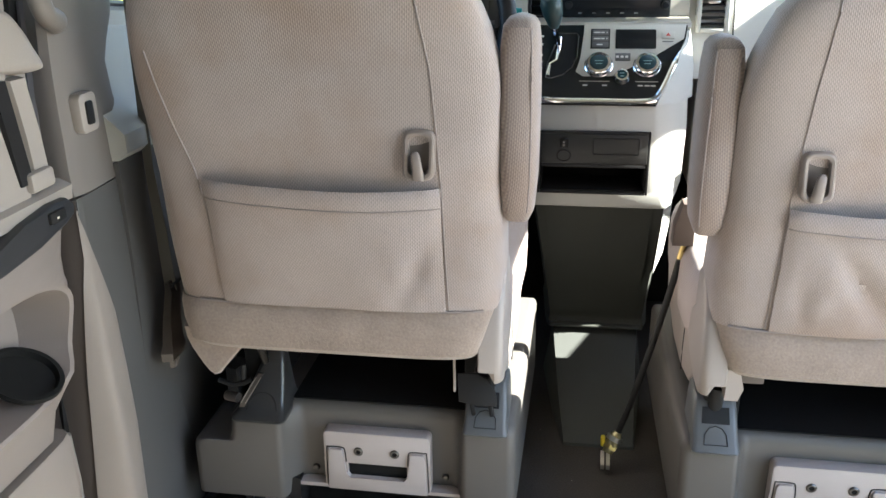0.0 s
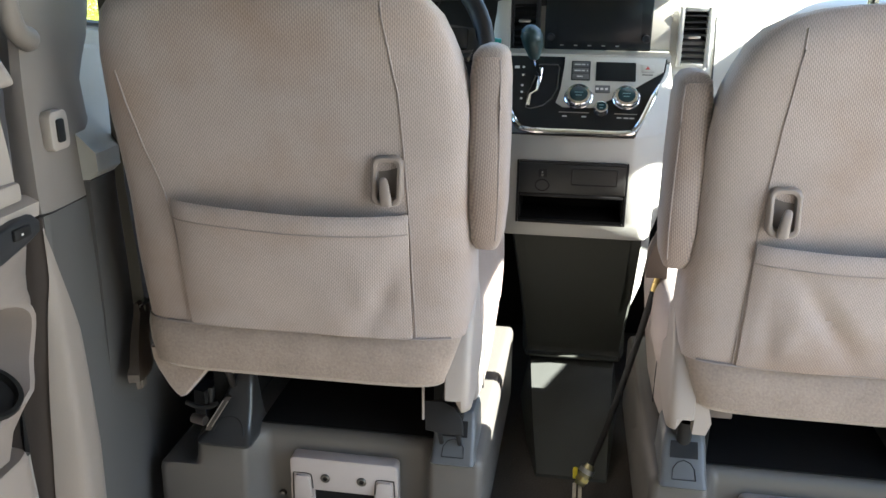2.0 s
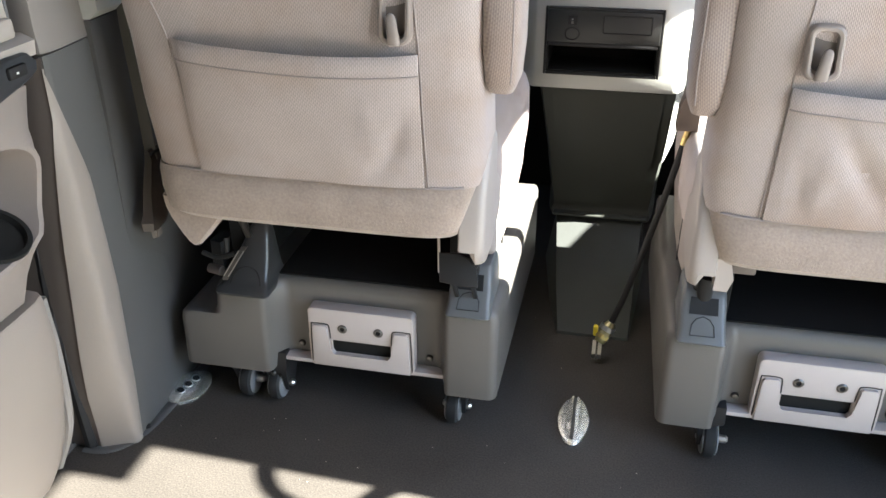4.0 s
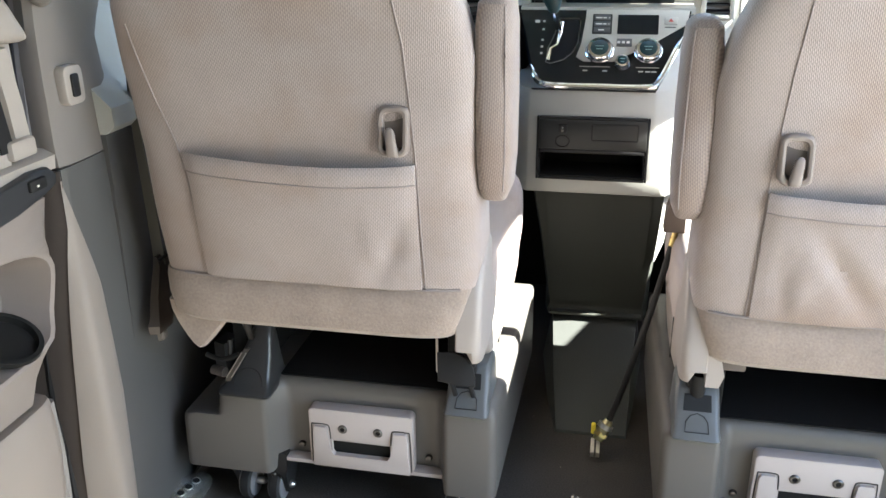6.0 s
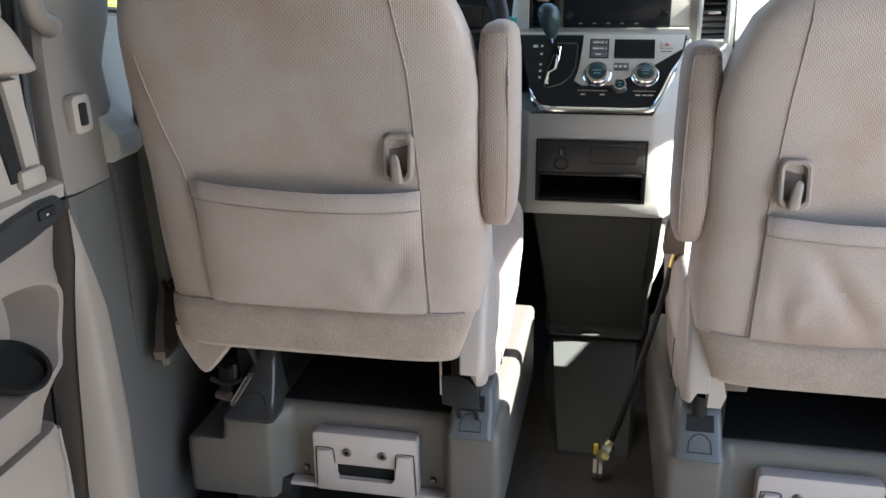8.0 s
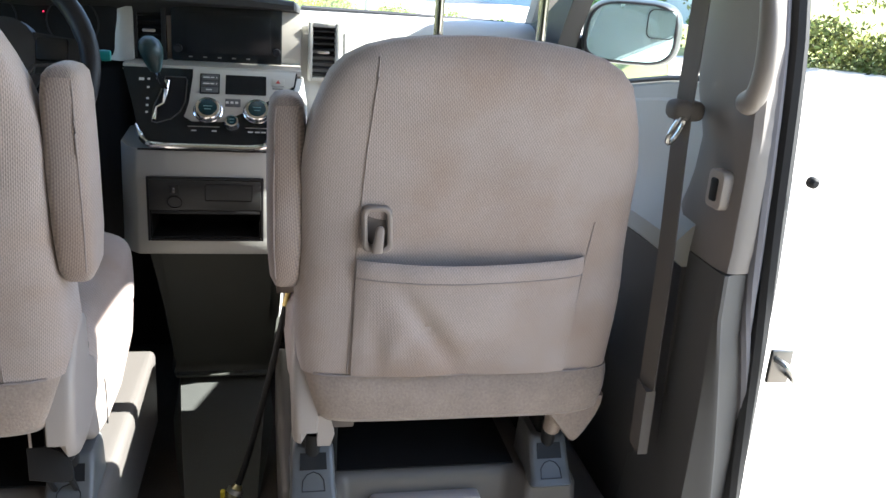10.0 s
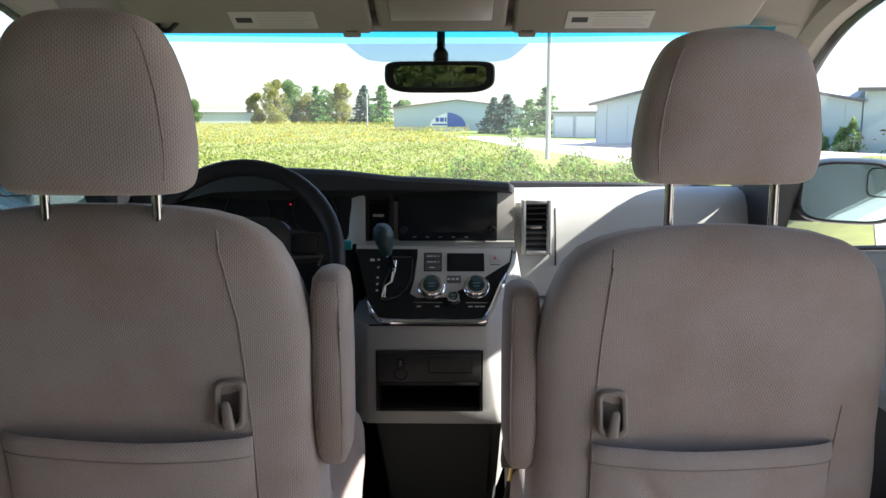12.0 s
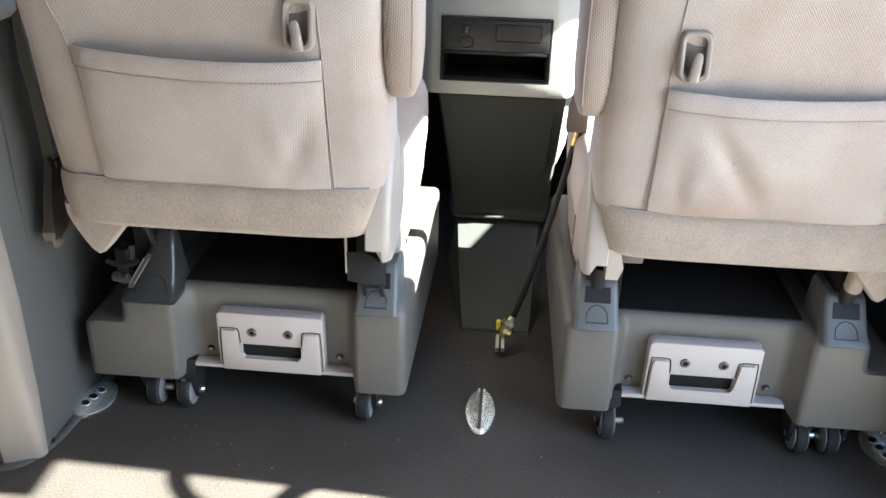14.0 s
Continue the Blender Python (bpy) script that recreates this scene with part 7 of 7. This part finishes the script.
def quarter(r, z0, n=14):
    return [(r * math.cos(math.pi / 2 * i / n), z0 + r * 0.75 * math.sin(math.pi / 2 * i / n)) for i in range(n + 1)]


part("base_panel", rbox((-2.6, -1.7, -0.85), (2.7, 1.9, 0.15), 0), WALL_PALE, aw)
shape = [(0.0, 0.15)] + [(x, z) for x, z in quarter(3.0, 0.15)]
part("canopy", prism([(x, z) for x, z in shape], -2.0, 2.0), AWN, aw, "blue canvas canopy")
white_side = [(-3.0 + 3.0 * math.sin(math.pi / 2 * i / 10), 0.15 + 2.25 * (1 - (1 - i / 10) ** 2) ** 0.5) for i in range(11)] + [(0.0, 0.15)]
part("sign_side", prism(white_side, -1.9, 1.9), WHITE_PAINT, aw, "white end with a blue mark")
for i, (x0, x1) in enumerate(((-1.9, -1.35), (-1.2, -0.55), (-0.4, -0.15))):
    part("sign_mark", rbox((x0, -1.96, 0.95), (x1, -1.9, 1.6), 0.0), AWN, aw)
part("sign_stripe", rbox((-2.4, -1.96, 0.35), (-0.1, -1.9, 0.6), 0.0), AWN, aw)

# poles
POLE = material("pole_grey", (0.42, 0.42, 0.40), 0.6, grain=0.05, scale=5)
for az, d, h, r in ((6.3, 52, 16.0, 0.16), (-6.0, 150, 6.4, 0.13), (4.3, 100, 1.5, 0.08)):
    pl = thing("utility_pole", (*polar(az, d), level(*polar(az, d))), "tall pale grey utility pole", "pole", "poles")
    part("shaft", tube([(0, 0, -0.2), (0, 0, h)], [r, r * 0.75], 10), POLE, pl)
lp = thing("street_lamp", (*polar(-39.9, 120), -1.6), "distant grey street lamp", "street lamp")
part("shaft", tube([(0, 0, 0), (0, 0, 4.2)], 0.09, 8), POLE, lp)
part("lamp_arm", tube([(0, 0, 4.2), (0.8, 0, 4.4), (1.4, 0, 4.35)], 0.07, 6), POLE, lp)

# crops and weeds
rnd = random.Random(7)
crop = []
for _ in range(130000):
    az = rnd.uniform(-33, 9) if rnd.random() < 0.72 else rnd.uniform(-47, -35)
    d = 16 + 210 * rnd.random() ** 2.2
    x, y = polar(az, d)
    if d > 95 - 9 * max(0, az + 1.0) and az > -1.5:
        continue
    crop.append((x, y, level(x, y) + 0.55 + 0.15 * rnd.random() + 0.08 * math.sin(x * 0.9) * math.sin(y * 0.23)))
me = leaves(crop, 0.082, 8)
field = stuff("field_crop", me, leaf_material("crop_leaf", (0.245, 0.285, 0.032), 0.3))
tagged(field, "yellow-green low bean field in full leaf", "crop", kind="stuff")
crop = []
for _ in range(9000):
    az, d = rnd.uniform(-30, 1), 60 + 190 * rnd.random()
    x, y = polar(az, d)
    crop.append((x, y, level(x, y) + 0.72 + 0.1 * rnd.random()))
field = stuff("field_bloom", leaves(crop, 0.14, 9), leaf_material("bloom", (0.42, 0.34, 0.04), 0.2))
tagged(field, "scattered yellow bloom over the field", "wild flowers", kind="stuff")
weeds = []
for i in range(560):
    az = rnd.uniform(-3.0, 17.0)
    d = rnd.uniform(20, 27)
    x, y = polar(az, d)
    h = rnd.uniform(1.0, 1.75) * (0.85 + 0.15 * math.sin(az * 1.7)) - 0.02 * max(0, az - 9) - (0.35 if az < 0 else 0)
    if abs(az - 4.3) < 0.3 and rnd.random() < 0.5:
        h = 2.35
    for j in range(150):
        u = rnd.random()
        weeds.append((x + rnd.gauss(0, 0.10 + 0.16 * (1 - u)), y + rnd.gauss(0, 0.15), level(x, y) + h * u))
dry = weeds[::7]
weeds = [p for i, p in enumerate(weeds) if i % 7]
field = stuff("weeds", leaves(weeds, 0.055, 11), leaf_material("weed_leaf", (0.22, 0.29, 0.055), 0.4))
tagged(field, "tall mixed weeds on the bank beside the yard", "weeds", kind="stuff")
field = stuff("dry_weeds", leaves(dry, 0.045, 12), leaf_material("dry_leaf", (0.34, 0.25, 0.14), 0.35))
tagged(field, "dry brown seed heads among the weeds", "weeds", kind="stuff")
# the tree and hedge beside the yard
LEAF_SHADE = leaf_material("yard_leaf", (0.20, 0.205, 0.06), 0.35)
broad_tree(14.2, 17.2, 8.5, 3.1, 77, LEAF_SHADE, 20000, 0.072, 0.25)
broad_tree(19.5, 15.0, 9.0, 4.5, 78, LEAF_SHADE, 7500, 0.095, 0.22)
hedge = []
for _ in range(16000):
    a = rnd.random()
    x, y = 9.3 + 12 * a + rnd.gauss(0, 0.3), 17.0 - 8.8 * a + rnd.gauss(0, 0.4)
    hedge.append((x, y, level(x, y) + rnd.random() ** 0.8 * (0.80 + 0.18 * math.sin(3 * x) + 0.15 * math.sin(7.3 * x))))
hd = stuff("hedge", leaves(hedge, 0.07, 12), LEAF_SHADE)
tagged(hd, "low ragged hedge along the yard", "hedge", kind="stuff")
# woods behind the van
for i in range(9):
    broad_tree(-14 + 5 * i, -26 - 3 * (i % 3), 9, 5, 700 + i, LEAF_GOLD if i % 2 else LEAF, 9000, 0.13, 0.1)
